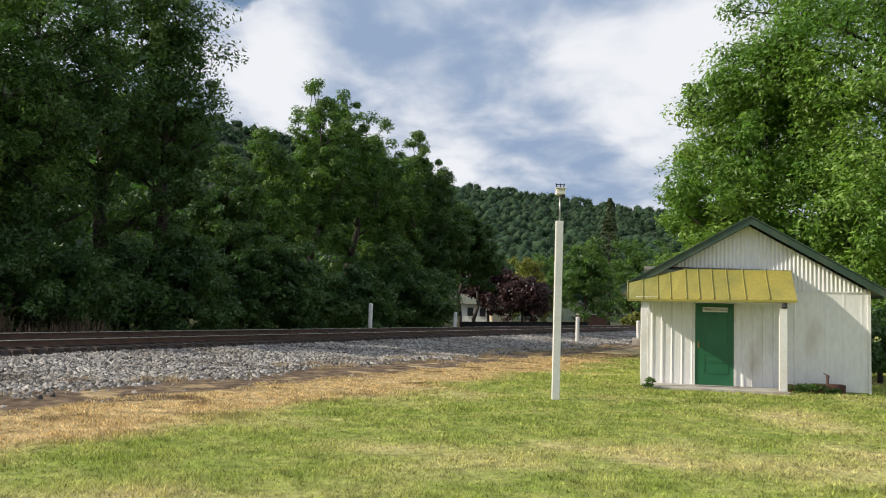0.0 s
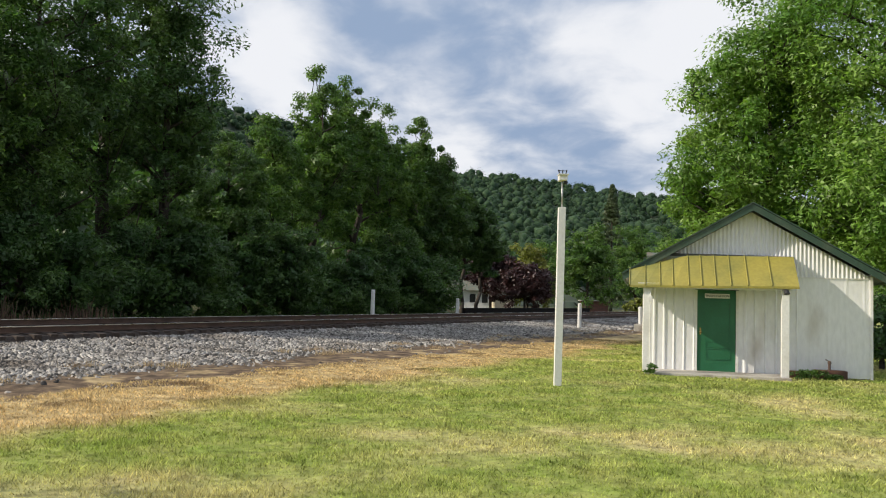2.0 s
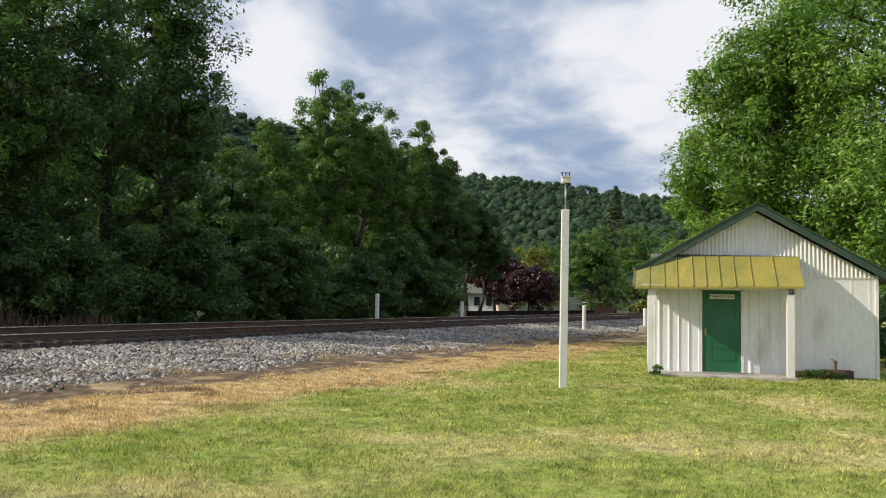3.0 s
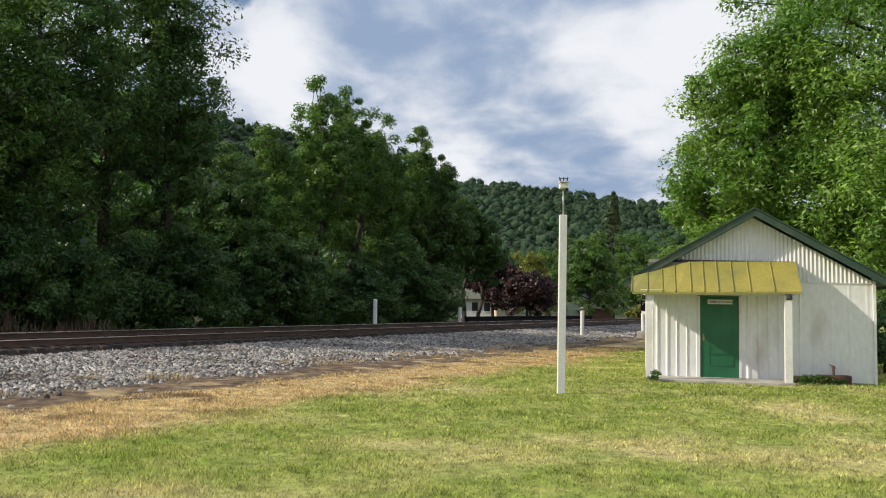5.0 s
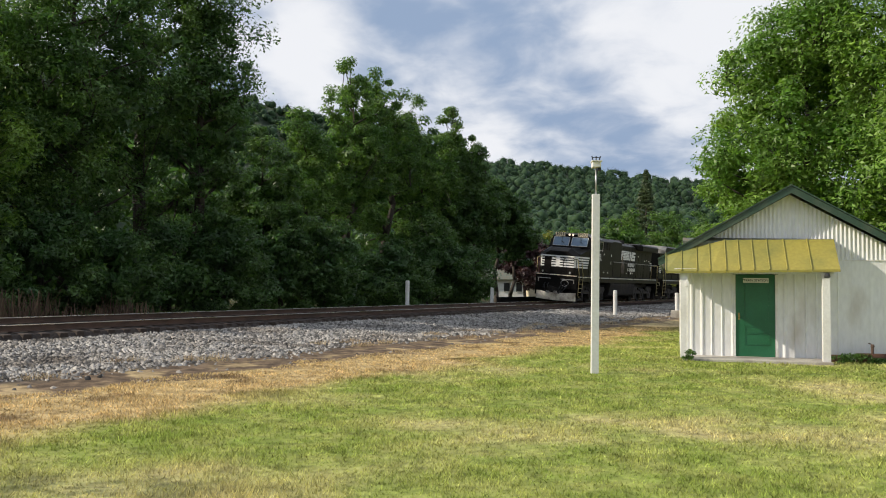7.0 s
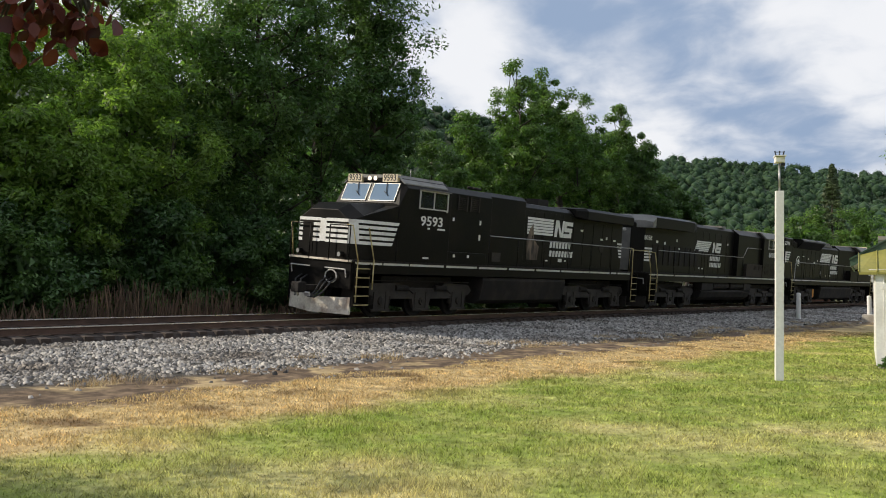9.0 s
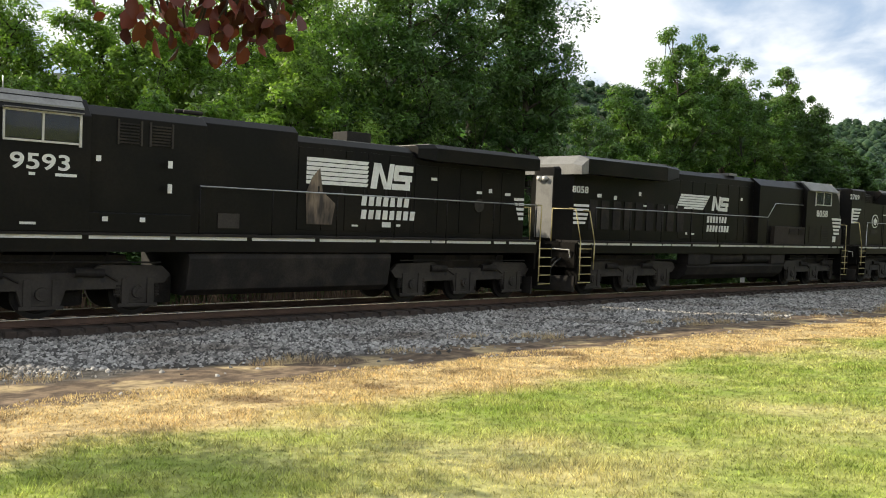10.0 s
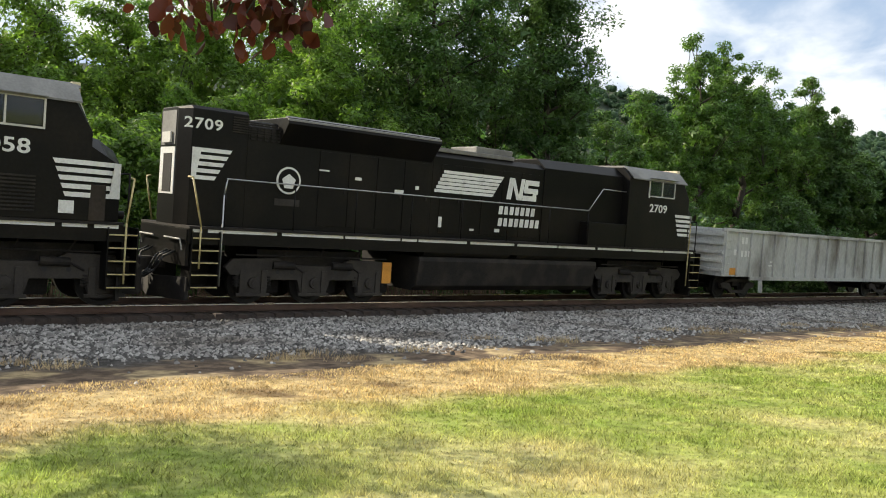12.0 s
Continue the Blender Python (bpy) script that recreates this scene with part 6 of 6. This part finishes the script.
        part("lens", bm, M_STEEL, d)
    # front platform rails
    for sx in (1, -1):
        e = nose - 0.12
        u.rods("platform_rail", M_BLACK, [((0.45 * sx, e, 2.9), (1.35 * sx, e, 2.9)), ((1.35 * sx, e, 1.8), (1.35 * sx, e, 2.9)), ((0.45 * sx, e, 1.8), (0.45 * sx, e, 2.9))], 0.02)


def chassis(u, y_front, y_rear, t1, t2, pitch, shift=0.5, tail=(1.3, 0.7)):
    sill(u, y_front, y_rear, int(t1 * 10))
    end_gear(u, True, shift)
    end_gear(u, False)
    v = u.forward()
    steps(v, 1.05 + shift, 1.68 + shift)
    steps(v, u.L - tail[0], u.L - tail[1])
    for yc in (t1, t2):
        truck(u, u.y(yc), pitch)


def lead_locomotive():
    u = Unit("lead_locomotive", "black diesel freight locomotive with white nose stripes, headlights lit", "locomotive", 20.6, group="locomotives of the train")
    chassis(u, 1.45, 19.75, 5.15, 16.95, 2.0, tail=(0.85, 0.3))
    cab(u, 3.68, 5.95, 1.48, "9593")
    u.text("9593", 0.44, 4.98, 3.24, 1.503)
    small_marks(u, [(4.75, 2.98, 0.12, 0.06), (5.25, 2.98, 0.42, 0.06), (4.6, 2.0, 0.3, 0.05), (6.2, 2.1, 0.12, 0.1), (7.0, 2.1, 0.12, 0.1), (6.05, 3.35, 0.1, 0.12), (7.6, 3.3, 0.1, 0.16), (7.6, 2.75, 0.1, 0.2)], 1.515)
    u.shape("equipment_hood", M_BLACK, [(5.85, hood(1.30, 1.86, 4.55, 0.22)), (8.6, hood(1.30, 1.86, 4.55, 0.22))], bevel=0.015)
    u.shape("blower_hood", M_BLACK, [(8.6, hood(1.12, 1.86, 4.58)), (11.1, hood(1.12, 1.86, 4.58))], bevel=0.015)
    for a in (6.55, 7.25):
        for b in (a, a + 0.5):
            u.put("vent_frame", M_TRUCK, (1.3, 1.34, b, b + 0.04, 3.75, 4.28))
        louvres(u, a + 0.05, a + 0.5, 3.78, 4.25, 1.3, 7)
    u.put("battery_box", M_BLACK, (-1.46, 1.46, 3.9, 8.2, 1.86, 2.28), bevel=0.02)
    u.put("grille", M_TRUCK, (1.125, 1.15, 9.0, 9.55, 2.0, 2.35))
    u.shape("engine_hood", M_BLACK, [(11.1, hood(0.98, 1.86, 4.38)), (14.9, hood(0.98, 1.86, 4.38))], bevel=0.015)
    u.shape("roof_walk", M_ROOFDUST, [(11.2, [(-0.72, 4.381), (0.72, 4.381), (0.72, 4.40), (-0.72, 4.40)]), (14.8, [(-0.72, 4.381), (0.72, 4.381), (0.72, 4.40), (-0.72, 4.40)])])
    doors(u, 11.2, 14.8, 2.0, 4.1, 0.98, 5)
    rad = hood(1.46, 4.02, 4.50, 0.12)
    u.shape("radiator_cab", M_BLACK, [(14.9, hood(0.98, 1.86, 4.30)), (19.5, hood(0.98, 1.86, 4.30))], bevel=0.015)
    u.shape("radiator_wing", M_BLACK, [(15.0, hood(1.1, 4.1, 4.46, 0.1)), (15.4, rad), (19.65, rad)], label="overhanging radiator housing", bevel=0.015)
    u.put("radiator_screen", M_ROOFDUST, (-1.1, 1.1, 15.4, 16.8, 4.50, 4.52))
    doors(u, 15.0, 19.3, 2.0, 3.9, 0.98, 5)
    u.put("exhaust_stack", M_GRIME, (-0.35, 0.35, 13.1, 13.9, 4.38, 4.70), bevel=0.02)
    flag(u, 11.45, 3.86, 1.95, 0.70, 1.005, worn=True)
    u.plate("burnt_paint_patch", M_DECALRUST, [(11.5, 2.15), (11.45, 2.95), (11.62, 3.35), (11.85, 3.6), (11.95, 3.0), (12.35, 2.7), (12.25, 2.15)], 1.013, label="rust-brown burnt paint patch")
    small_marks(u, [(15.6, 3.5, 0.22, 0.08), (17.4, 3.2, 0.22, 0.08), (17.9, 3.25, 0.14, 0.12), (18.6, 3.2, 0.24, 0.08), (13.9, 2.12, 0.3, 0.14), (14.4, 2.15, 0.14, 0.06), (12.9, 2.12, 0.2, 0.05)], 1.005)
    stripes(u, 19.0, 19.46, 2.4, 3.15, 1.005, slope=0.0, left=0.28)
    bm = bmesh.new()
    rod(bm, (0.998, 17.52, 2.85), (1.02, 17.52, 2.85), 0.2, 20)
    part("round_emblem", bm, M_TRUCK, u.ob)
    handrails(u, 8.4, 19.6, 2.95)
    grab_irons(u, 1.4, 0.55, 2.9)
    grab_irons(u, 2.1, 0.95, 2.85)
    grab_irons(u, 19.85, 0.55, 2.95, -0.1)
    tank(u, 8.2, 13.95)
    u.put("pilot_platform", M_PLOW, (-1.4, 1.4, 1.36, 1.46, 1.78, 1.84), label="pale edge of the front platform")
    bm = bmesh.new()
    for k in range(12):
        a0, a1 = k * math.pi / 6, (k + 1) * math.pi / 6
        rod(bm, (0.62 + 0.26 * math.cos(a0), 1.36, 1.30 + 0.2 * math.sin(a0)), (0.62 + 0.26 * math.cos(a1), 1.36, 1.30 + 0.2 * math.sin(a1)), 0.022, 6)
    part("coiled_cable", bm, M_HOSEEND, u.ob, "pale coiled jumper cable")
    u.rods("horn", M_GRIME, [((0.4, 8.8, 4.7), (0.4, 8.2, 4.7)), ((0.55, 8.8, 4.68), (0.55, 8.35, 4.68))], 0.05)
    u.rods("antenna", M_STEEL, [((0.9, 4.4, 4.66), (0.9, 4.4, 4.95))], 0.012)
    return u


def second_locomotive():
    u = Unit("second_locomotive", "black diesel locomotive running long hood first behind the leader", "locomotive", 21.9, True, "locomotives of the train")
    F = lambda v: u.L - v
    chassis(u, 1.0, F(1.8), F(18.7), F(5.12), 2.0, shift=0.85)
    cab(u, F(19.8), F(17.0), 1.0, "8058", style=1)
    u.text("8058", 0.40, F(18.45), 3.26, 1.503)
    u.shape("equipment_hood", M_BLACK, [(F(17.0), hood(1.32, 1.86, 4.60, 0.3)), (F(13.4), hood(1.28, 1.86, 4.60, 0.3))], bevel=0.015)
    u.shape("engine_hood", M_BLACK, [(F(13.4), hood(0.98, 1.86, 4.60)), (F(7.2), hood(0.98, 1.86, 4.60))], bevel=0.015)
    doors(u, F(13.1), F(8.1), 2.0, 4.2, 0.98, 6)
    u.shape("radiator_hood", M_BLACK, [(F(8.2), hood(0.99, 1.86, 4.35)), (F(2.1), hood(0.99, 1.86, 4.35)), (F(1.72), hood(0.42, 1.86, 4.3, 0.05))], bevel=0.015)
    wing = [(-1.5, 4.08), (1.5, 4.08), (1.5, 4.58), (1.1, 4.70), (-1.1, 4.70), (-1.5, 4.58)]
    tail = [(-1.5, 4.05), (1.5, 4.05), (1.5, 4.32), (1.1, 4.40), (-1.1, 4.40), (-1.5, 4.32)]
    u.shape("radiator_wing", M_BLACK, [(F(8.0), [(-1.02, 4.3), (1.02, 4.3), (1.02, 4.58), (0.9, 4.68), (-0.9, 4.68), (-1.02, 4.58)]), (F(6.6), wing), (F(2.22), wing)], label="thick overhanging radiator housing", bevel=0.015)
    u.shape("radiator_end", M_ROOFDUST, [(F(2.21), [(x * 0.995, z) for x, z in wing]), (F(1.85), tail)], label="grey sloped radiator end")
    u.put("roof_hatch", M_ROOFDUST, (-1.0, 1.0, F(7.2), F(4.6), 4.70, 4.73))
    u.put("roof_hatch", M_ROOFDUST, (-0.9, 0.9, F(12.2), F(11.6), 4.60, 4.70))
    for a in np.linspace(2.9, 8.0, 9):
        u.put("intake_grille", M_GRIME, (0.99, 1.02, F(a + 0.42), F(a), 2.25, 3.25), bevel=0.008)
    u.put("rear_hood_wall", M_ROOFDUST, (-0.38, 0.38, F(1.72), F(1.708), 1.9, 4.0))
    u.text("8058", 0.31, F(2.42), 3.56, 1.0)
    stripes(u, F(3.0), F(2.12), 2.35, 3.08, 0.995, slope=0.0, left=0.3)
    u2 = u.forward()
    flag(u2, 8.2, 3.70, 1.95, 0.58, 1.0)
    small_marks(u2, [(3.3, 3.35, 0.22, 0.12), (4.2, 3.3, 0.16, 0.14), (5.6, 3.5, 0.14, 0.14), (5.9, 3.12, 0.18, 0.07), (7.0, 3.1, 0.18, 0.07), (8.6, 2.15, 0.12, 0.09), (9.0, 2.15, 0.2, 0.07), (12.4, 3.6, 0.14, 0.12), (13.8, 3.55, 0.14, 0.12), (15.6, 3.85, 0.12, 0.14)], 1.0)
    u.put("battery_box", M_DUSTBOX, (-1.47, 1.47, F(20.5), F(14.4), 1.86, 2.62), label="black side boxes under brown road dust", bevel=0.02)
    for a in (15.6, 16.4):
        louvres(u2, a, a + 0.5, 2.3, 2.55, 1.47, 5)
    for a in (17.3, 18.4):
        louvres(u2, a, a + 0.7, 2.0, 2.75, 1.5, 10)
    u2.plate("white_label_plate", M_DECAL, [(19.55, 2.0), (19.55, 2.26), (19.85, 2.26), (19.85, 2.0)], 1.51)
    handrails(u2, 2.75, 13.86, 2.98)
    u2.rods("handrail", M_STEEL, [((1.44, 13.86, 2.98), (1.44, 14.43, 3.58)), ((1.44, 14.43, 3.58), (1.36, 17.0, 3.6))], 0.017)
    grab_irons(u2, 1.75, 0.55, 2.9)
    grab_irons(u2, 2.45, 0.9, 2.85)
    grab_irons(u2, 21.1, 0.55, 2.8, -0.15)
    tank(u2, 8.3, 15.5, reservoirs=True)
    u2.rods("tail_light", M_HOSEEND, [((-0.2, 1.71, 3.9), (-0.2, 1.6, 3.9)), ((0.05, 1.71, 3.9), (0.05, 1.6, 3.9))], 0.09, n=14)
    for sx in (1, -1):
        u2.rods("end_rail", M_YELLOW, [((0.5 * sx, 1.62, 1.8), (0.5 * sx, 1.62, 2.9)), ((0.5 * sx, 1.62, 2.9), (1.35 * sx, 1.62, 2.9))], 0.02)
    return u


def third_locomotive():
    u = Unit("third_locomotive", "black diesel locomotive with flared radiators and round white emblem", "locomotive", 21.93, True, "locomotives of the train")
    F = lambda v: u.L - v
    u.slack = -0.4
    chassis(u, 1.0, F(1.45), F(18.2), F(4.97), 1.69)
    cab(u, F(19.9), F(16.8), 0.98, "2709", zroof=4.62, style=1)
    u.text("2709", 0.38, F(18.46), 3.24, 1.503)
    u2 = u.forward()
    u2.shape("engine_hood", M_BLACK, [(8.7, hood(0.95, 1.86, 4.30)), (13.2, hood(0.95, 1.86, 4.30))], bevel=0.015)
    u2.shape("equipment_hood", M_BLACK, [(13.2, hood(0.98, 1.86, 4.50, 0.3)), (16.8, hood(1.2, 1.86, 4.52, 0.3))], bevel=0.015)
    u2.shape("radiator_hood", M_BLACK, [(3.0, hood(0.95, 1.86, 4.45)), (8.7, hood(0.95, 1.86, 4.45))], bevel=0.015)
    flare = [(-0.96, 3.95), (0.96, 3.95), (1.36, 4.45), (1.30, 4.60), (-1.30, 4.60), (-1.36, 4.45)]
    u2.shape("radiator_flare", M_BLACK, [(3.85, flare), (8.65, flare)], label="flared radiator housing", bevel=0.015)
    u2.shape("radiator_edge", M_ROOFDUST, [(3.85, [(1.20, 4.602), (1.34, 4.52), (1.34, 4.56), (1.20, 4.64)]), (8.65, [(1.20, 4.602), (1.34, 4.52), (1.34, 4.56), (1.20, 4.64)])])
    u2.shape("rear_hood", M_BLACK, [(1.45, hood(0.5, 1.86, 4.58, 0.05)), (1.62, hood(0.95, 1.86, 4.62, 0.08)), (3.0, hood(0.95, 1.86, 4.62, 0.08))], bevel=0.015)
    u2.put("rear_hood_wall", M_ROOFDUST, (-0.42, 0.42, 1.436, 1.45, 3.7, 4.5))
    u2.put("rear_light_plate", M_DECAL, (-0.42, 0.44, 1.43, 1.448, 2.55, 3.65))
    u2.put("rear_door", M_GRIME, (-0.2, 0.3, 1.42, 1.43, 2.6, 3.5))
    louvres(u2, 2.6, 3.0, 4.1, 4.5, 0.95, 7)
    louvres(u2, 3.0, 3.7, 4.1, 4.42, 0.95, 6)
    u2.text("2709", 0.34, 1.88, 4.2, 0.957, spacing=1.12)
    stripes(u2, 1.635, 2.62, 2.86, 3.66, 0.957, slope=0.45)
    u2.plate("stripe_panel", M_DECAL, [(1.635, 2.94), (1.635, 3.66), (1.86, 3.66), (1.74, 2.94)], 0.958)
    for k in range(9):
        louvres(u2, 3.06 + 0.18 * k, 3.18 + 0.18 * k, 3.98, 4.40, 0.952, 5)
    bm = bmesh.new()
    rod(bm, (0.965, 4.15, 3.08), (0.985, 4.15, 3.08), 0.34, 28)
    e = part("round_emblem", bm, M_DECAL, u.ob, "round white outlined emblem")
    bm = bmesh.new()
    rod(bm, (0.985, 4.15, 3.08), (0.990, 4.15, 3.08), 0.29, 28)
    part("emblem_field", bm, M_BLACK, e)
    bm = bmesh.new()
    rod(bm, (0.990, 4.15, 3.05), (0.995, 4.15, 3.05), 0.2, 5)
    part("emblem_shape", bm, M_DECAL, e)
    u2.put("emblem_plate", M_TRUCK, (0.955, 0.965, 3.8, 4.5, 2.45, 2.62))
    doors(u2, 5.0, 8.6, 2.0, 3.9, 0.95, 4)
    doors(u2, 9.0, 13.0, 2.0, 3.95, 0.95, 5)
    flag(u2, 9.1, 3.78, 2.35, 0.66, 0.975)
    u2.put("air_intake", M_ROOFDUST, (-0.8, 0.8, 8.9, 12.0, 4.30, 4.42), bevel=0.02)
    u2.put("air_intake", M_ROOFDUST, (-0.6, 0.6, 10.6, 12.1, 4.42, 4.62), bevel=0.03)
    small_marks(u2, [(6.1, 3.25, 0.2, 0.08), (5.0, 3.4, 0.3, 0.04), (7.4, 3.0, 0.3, 0.1), (8.1, 3.15, 0.12, 0.1), (9.0, 2.15, 0.12, 0.3), (10.2, 2.1, 0.16, 0.06), (11.2, 2.1, 0.2, 0.1), (14.2, 3.7, 0.14, 0.2), (15.3, 4.1, 0.14, 0.12), (14.6, 2.2, 0.14, 0.12)], 0.985)
    u.put("battery_box", M_BLACK, (-1.47, 1.47, F(20.4), F(14.9), 1.86, 2.62), bevel=0.02)
    handrails(u2, 2.3, 14.88, 2.98)
    u2.rods("handrail", M_STEEL, [((1.44, 14.88, 2.98), (1.44, 15.52, 3.72)), ((1.44, 15.52, 3.72), (1.36, 16.8, 3.72))], 0.017)
    u2.rods("grab_iron", M_STEEL, [((1.46, 2.25, 0.5), (1.46, 2.25, 2.6)), ((1.46, 2.25, 2.6), (1.44, 2.32, 2.98))], 0.02)
    grab_irons(u2, 1.5, 0.9, 2.95)
    grab_irons(u2, 20.6, 0.55, 2.8, -0.15)
    tank(u2, 8.1, 15.5, z0=0.36, z1=1.32)
    for a, b in ((8.3, 11.6), (11.9, 15.3)):
        bm = bmesh.new()
        rod(bm, (1.15, a, 1.52), (1.15, b, 1.52), 0.20, 18)
        part("air_reservoir", bm, M_GRIME, u.ob, "long round air reservoir")
    u2.put("orange_shield", M_ORANGE, (1.13, 1.16, 7.05, 7.35, 0.55, 1.12), bevel=0.01)
    u2.put("headlight_box", M_HOSEEND, (-0.25, 0.25, 1.38, 1.43, 3.75, 4.0))
    return u


def gondola(seed):
    u = Unit("gondola_car", "weathered grey steel gondola car with upright ribs", "freight car", 17.6, group="freight cars of the train")
    y0, y1, w = 0.85, 16.75, 1.48
    for sx in (1, -1):
        a, b = sorted((w * sx, (w - 0.03) * sx))
        u.put("side_sheet", M_GOND, (a, b, y0, y1, 0.92, 2.66), label="grey stained side sheet")
        a, b = sorted(((w - 0.08) * sx, (w + 0.09) * sx))
        u.put("top_chord", M_GOND, (a, b, y0, y1, 2.66, 2.78), bevel=0.01)
        a, b = sorted((w * sx, (w + 0.06) * sx))
        u.put("side_sill", M_GOND, (a, b, y0 + 1.9, y1 - 1.9, 0.78, 0.92))
        for k in range(19):
            yy = y0 + 0.03 + k * (y1 - y0 - 0.17) / 18
            u.put("rib", M_GOND, (a, b + 0.02 * (sx > 0), yy, yy + 0.11, 0.92, 2.66))
    for a in (y0, y1 - 0.05):
        u.put("end_sheet", M_GOND, (-w + 0.03, w - 0.03, a, a + 0.05, 0.92, 2.66))
        for k in range(5):
            u.put("end_rib", M_GOND, (-w + 0.03, w - 0.03, a - 0.06 if a < 5 else a + 0.05, a if a < 5 else a + 0.11, 1.1 + 0.34 * k, 1.2 + 0.34 * k))
    u.put("floor", M_GRIME, (-w + 0.03, w - 0.03, y0 + 0.05, y1 - 0.05, 0.92, 0.98))
    u.put("centre_sill", M_GRIME, (-0.3, 0.3, 0.5, 17.1, 0.72, 0.92))
    for lead in (0.0, 16.9):
        u.put("coupler", M_GRIME, (-0.14, 0.14, lead, lead + 0.7, 0.76, 1.0), bevel=0.02)
    u.rods("ladder", M_GOND, [((1.5, 0.95, 1.1 + 0.3 * k), (1.5, 1.3, 1.1 + 0.3 * k)) for k in range(5)], 0.014)
    u.put("yellow_patch", M_ORANGE, (1.481, 1.486, 1.35, 1.8, 0.98, 1.25))
    small_marks(u, [(2.05, 2.2, 0.14, 0.26), (2.28, 2.2, 0.16, 0.26), (1.55, 1.75, 0.16, 0.22), (2.05, 1.7, 0.14, 0.24), (2.3, 1.7, 0.14, 0.24), (2.55, 1.7, 0.1, 0.24), (4.1, 1.35, 0.3, 0.06), (4.2, 1.5, 0.25, 0.06)], 1.486)
    for yc in (2.6, 15.0):
        t = new("truck")
        t.parent = u.ob
        for k in (-0.88, 0.88):
            wheelset(u, yc + k, t, 0.44)
        for sx in (1, -1):
            x0, x1 = sorted((0.98 * sx, 1.12 * sx))
            part("side_frame", extrude_x(bmesh.new(), [(yc - 1.2, 0.62), (yc - 0.6, 0.62), (yc - 0.35, 0.34), (yc + 0.35, 0.34), (yc + 0.6, 0.62), (yc + 1.2, 0.62), (yc + 1.1, 0.44), (yc + 0.75, 0.40), (yc + 0.45, 0.22), (yc - 0.45, 0.22), (yc - 0.75, 0.40), (yc - 1.1, 0.44)][::-1], x0, x1), M_TRUCK, t)
            part("side_frame", extrude_x(bmesh.new(), [(yc - 1.2, 0.60), (yc - 0.5, 0.78), (yc + 0.5, 0.78), (yc + 1.2, 0.60), (yc + 0.5, 0.68), (yc - 0.5, 0.68)], x0, x1), M_TRUCK, t)
        part("bolster", boxed(-1.0, 1.0, yc - 0.2, yc + 0.2, 0.5, 0.72), M_GRIME, t)
    return u


UNITS = [(lead_locomotive(), -0.5), (second_locomotive(), 19.27), (third_locomotive(), 40.2), (gondola(1), 62.13), (gondola(2), 79.75)]


def front_s(t):
    """Where the nominal train head is along the track."""
    d = t - 9.5
    return 9.07 - 17.3 * d if d < 0 else 9.07 - 16.7 * d - 0.17 * d * d


def unit_pose(s, length):
    """Sit a unit with its two trucks on the arc."""
    a, b = s + length * 0.22, s + length * 0.78
    xa, ya, _ = track_xy(a)
    xb, yb, _ = track_xy(b)
    za, zb = float(rail_z(a)), float(rail_z(b))
    yaw = -math.degrees(math.atan2(xb - xa, yb - ya))
    d = math.hypot(xb - xa, yb - ya)
    m = pose((xa + xb) / 2, (ya + yb) / 2, (za + zb) / 2 + 0.75 * math.tan(radians(CANT)), 0, 0, yaw) @ pose(0, 0, 0, math.degrees(math.atan2(zb - za, d)), CANT, 0)
    return m @ Matrix.Translation((0, -length / 2, 0))


def motions():
    times = [k * 0.25 for k in range(49)]
    ticks = [k / 30 for k in range(361)]
    for u, lag in UNITS:
        walk(u.ob, [(t, unit_pose(front_s(t) + lag, u.L)) for t in times])
        for w, yc, r in u.wheels:
            walk(w, [(t, Matrix.Translation((0, yc, r)) @ Matrix.Rotation((front_s(t) - front_s(0)) / r * -1.0, 4, "X").inverted()) for t in ticks])


motions()
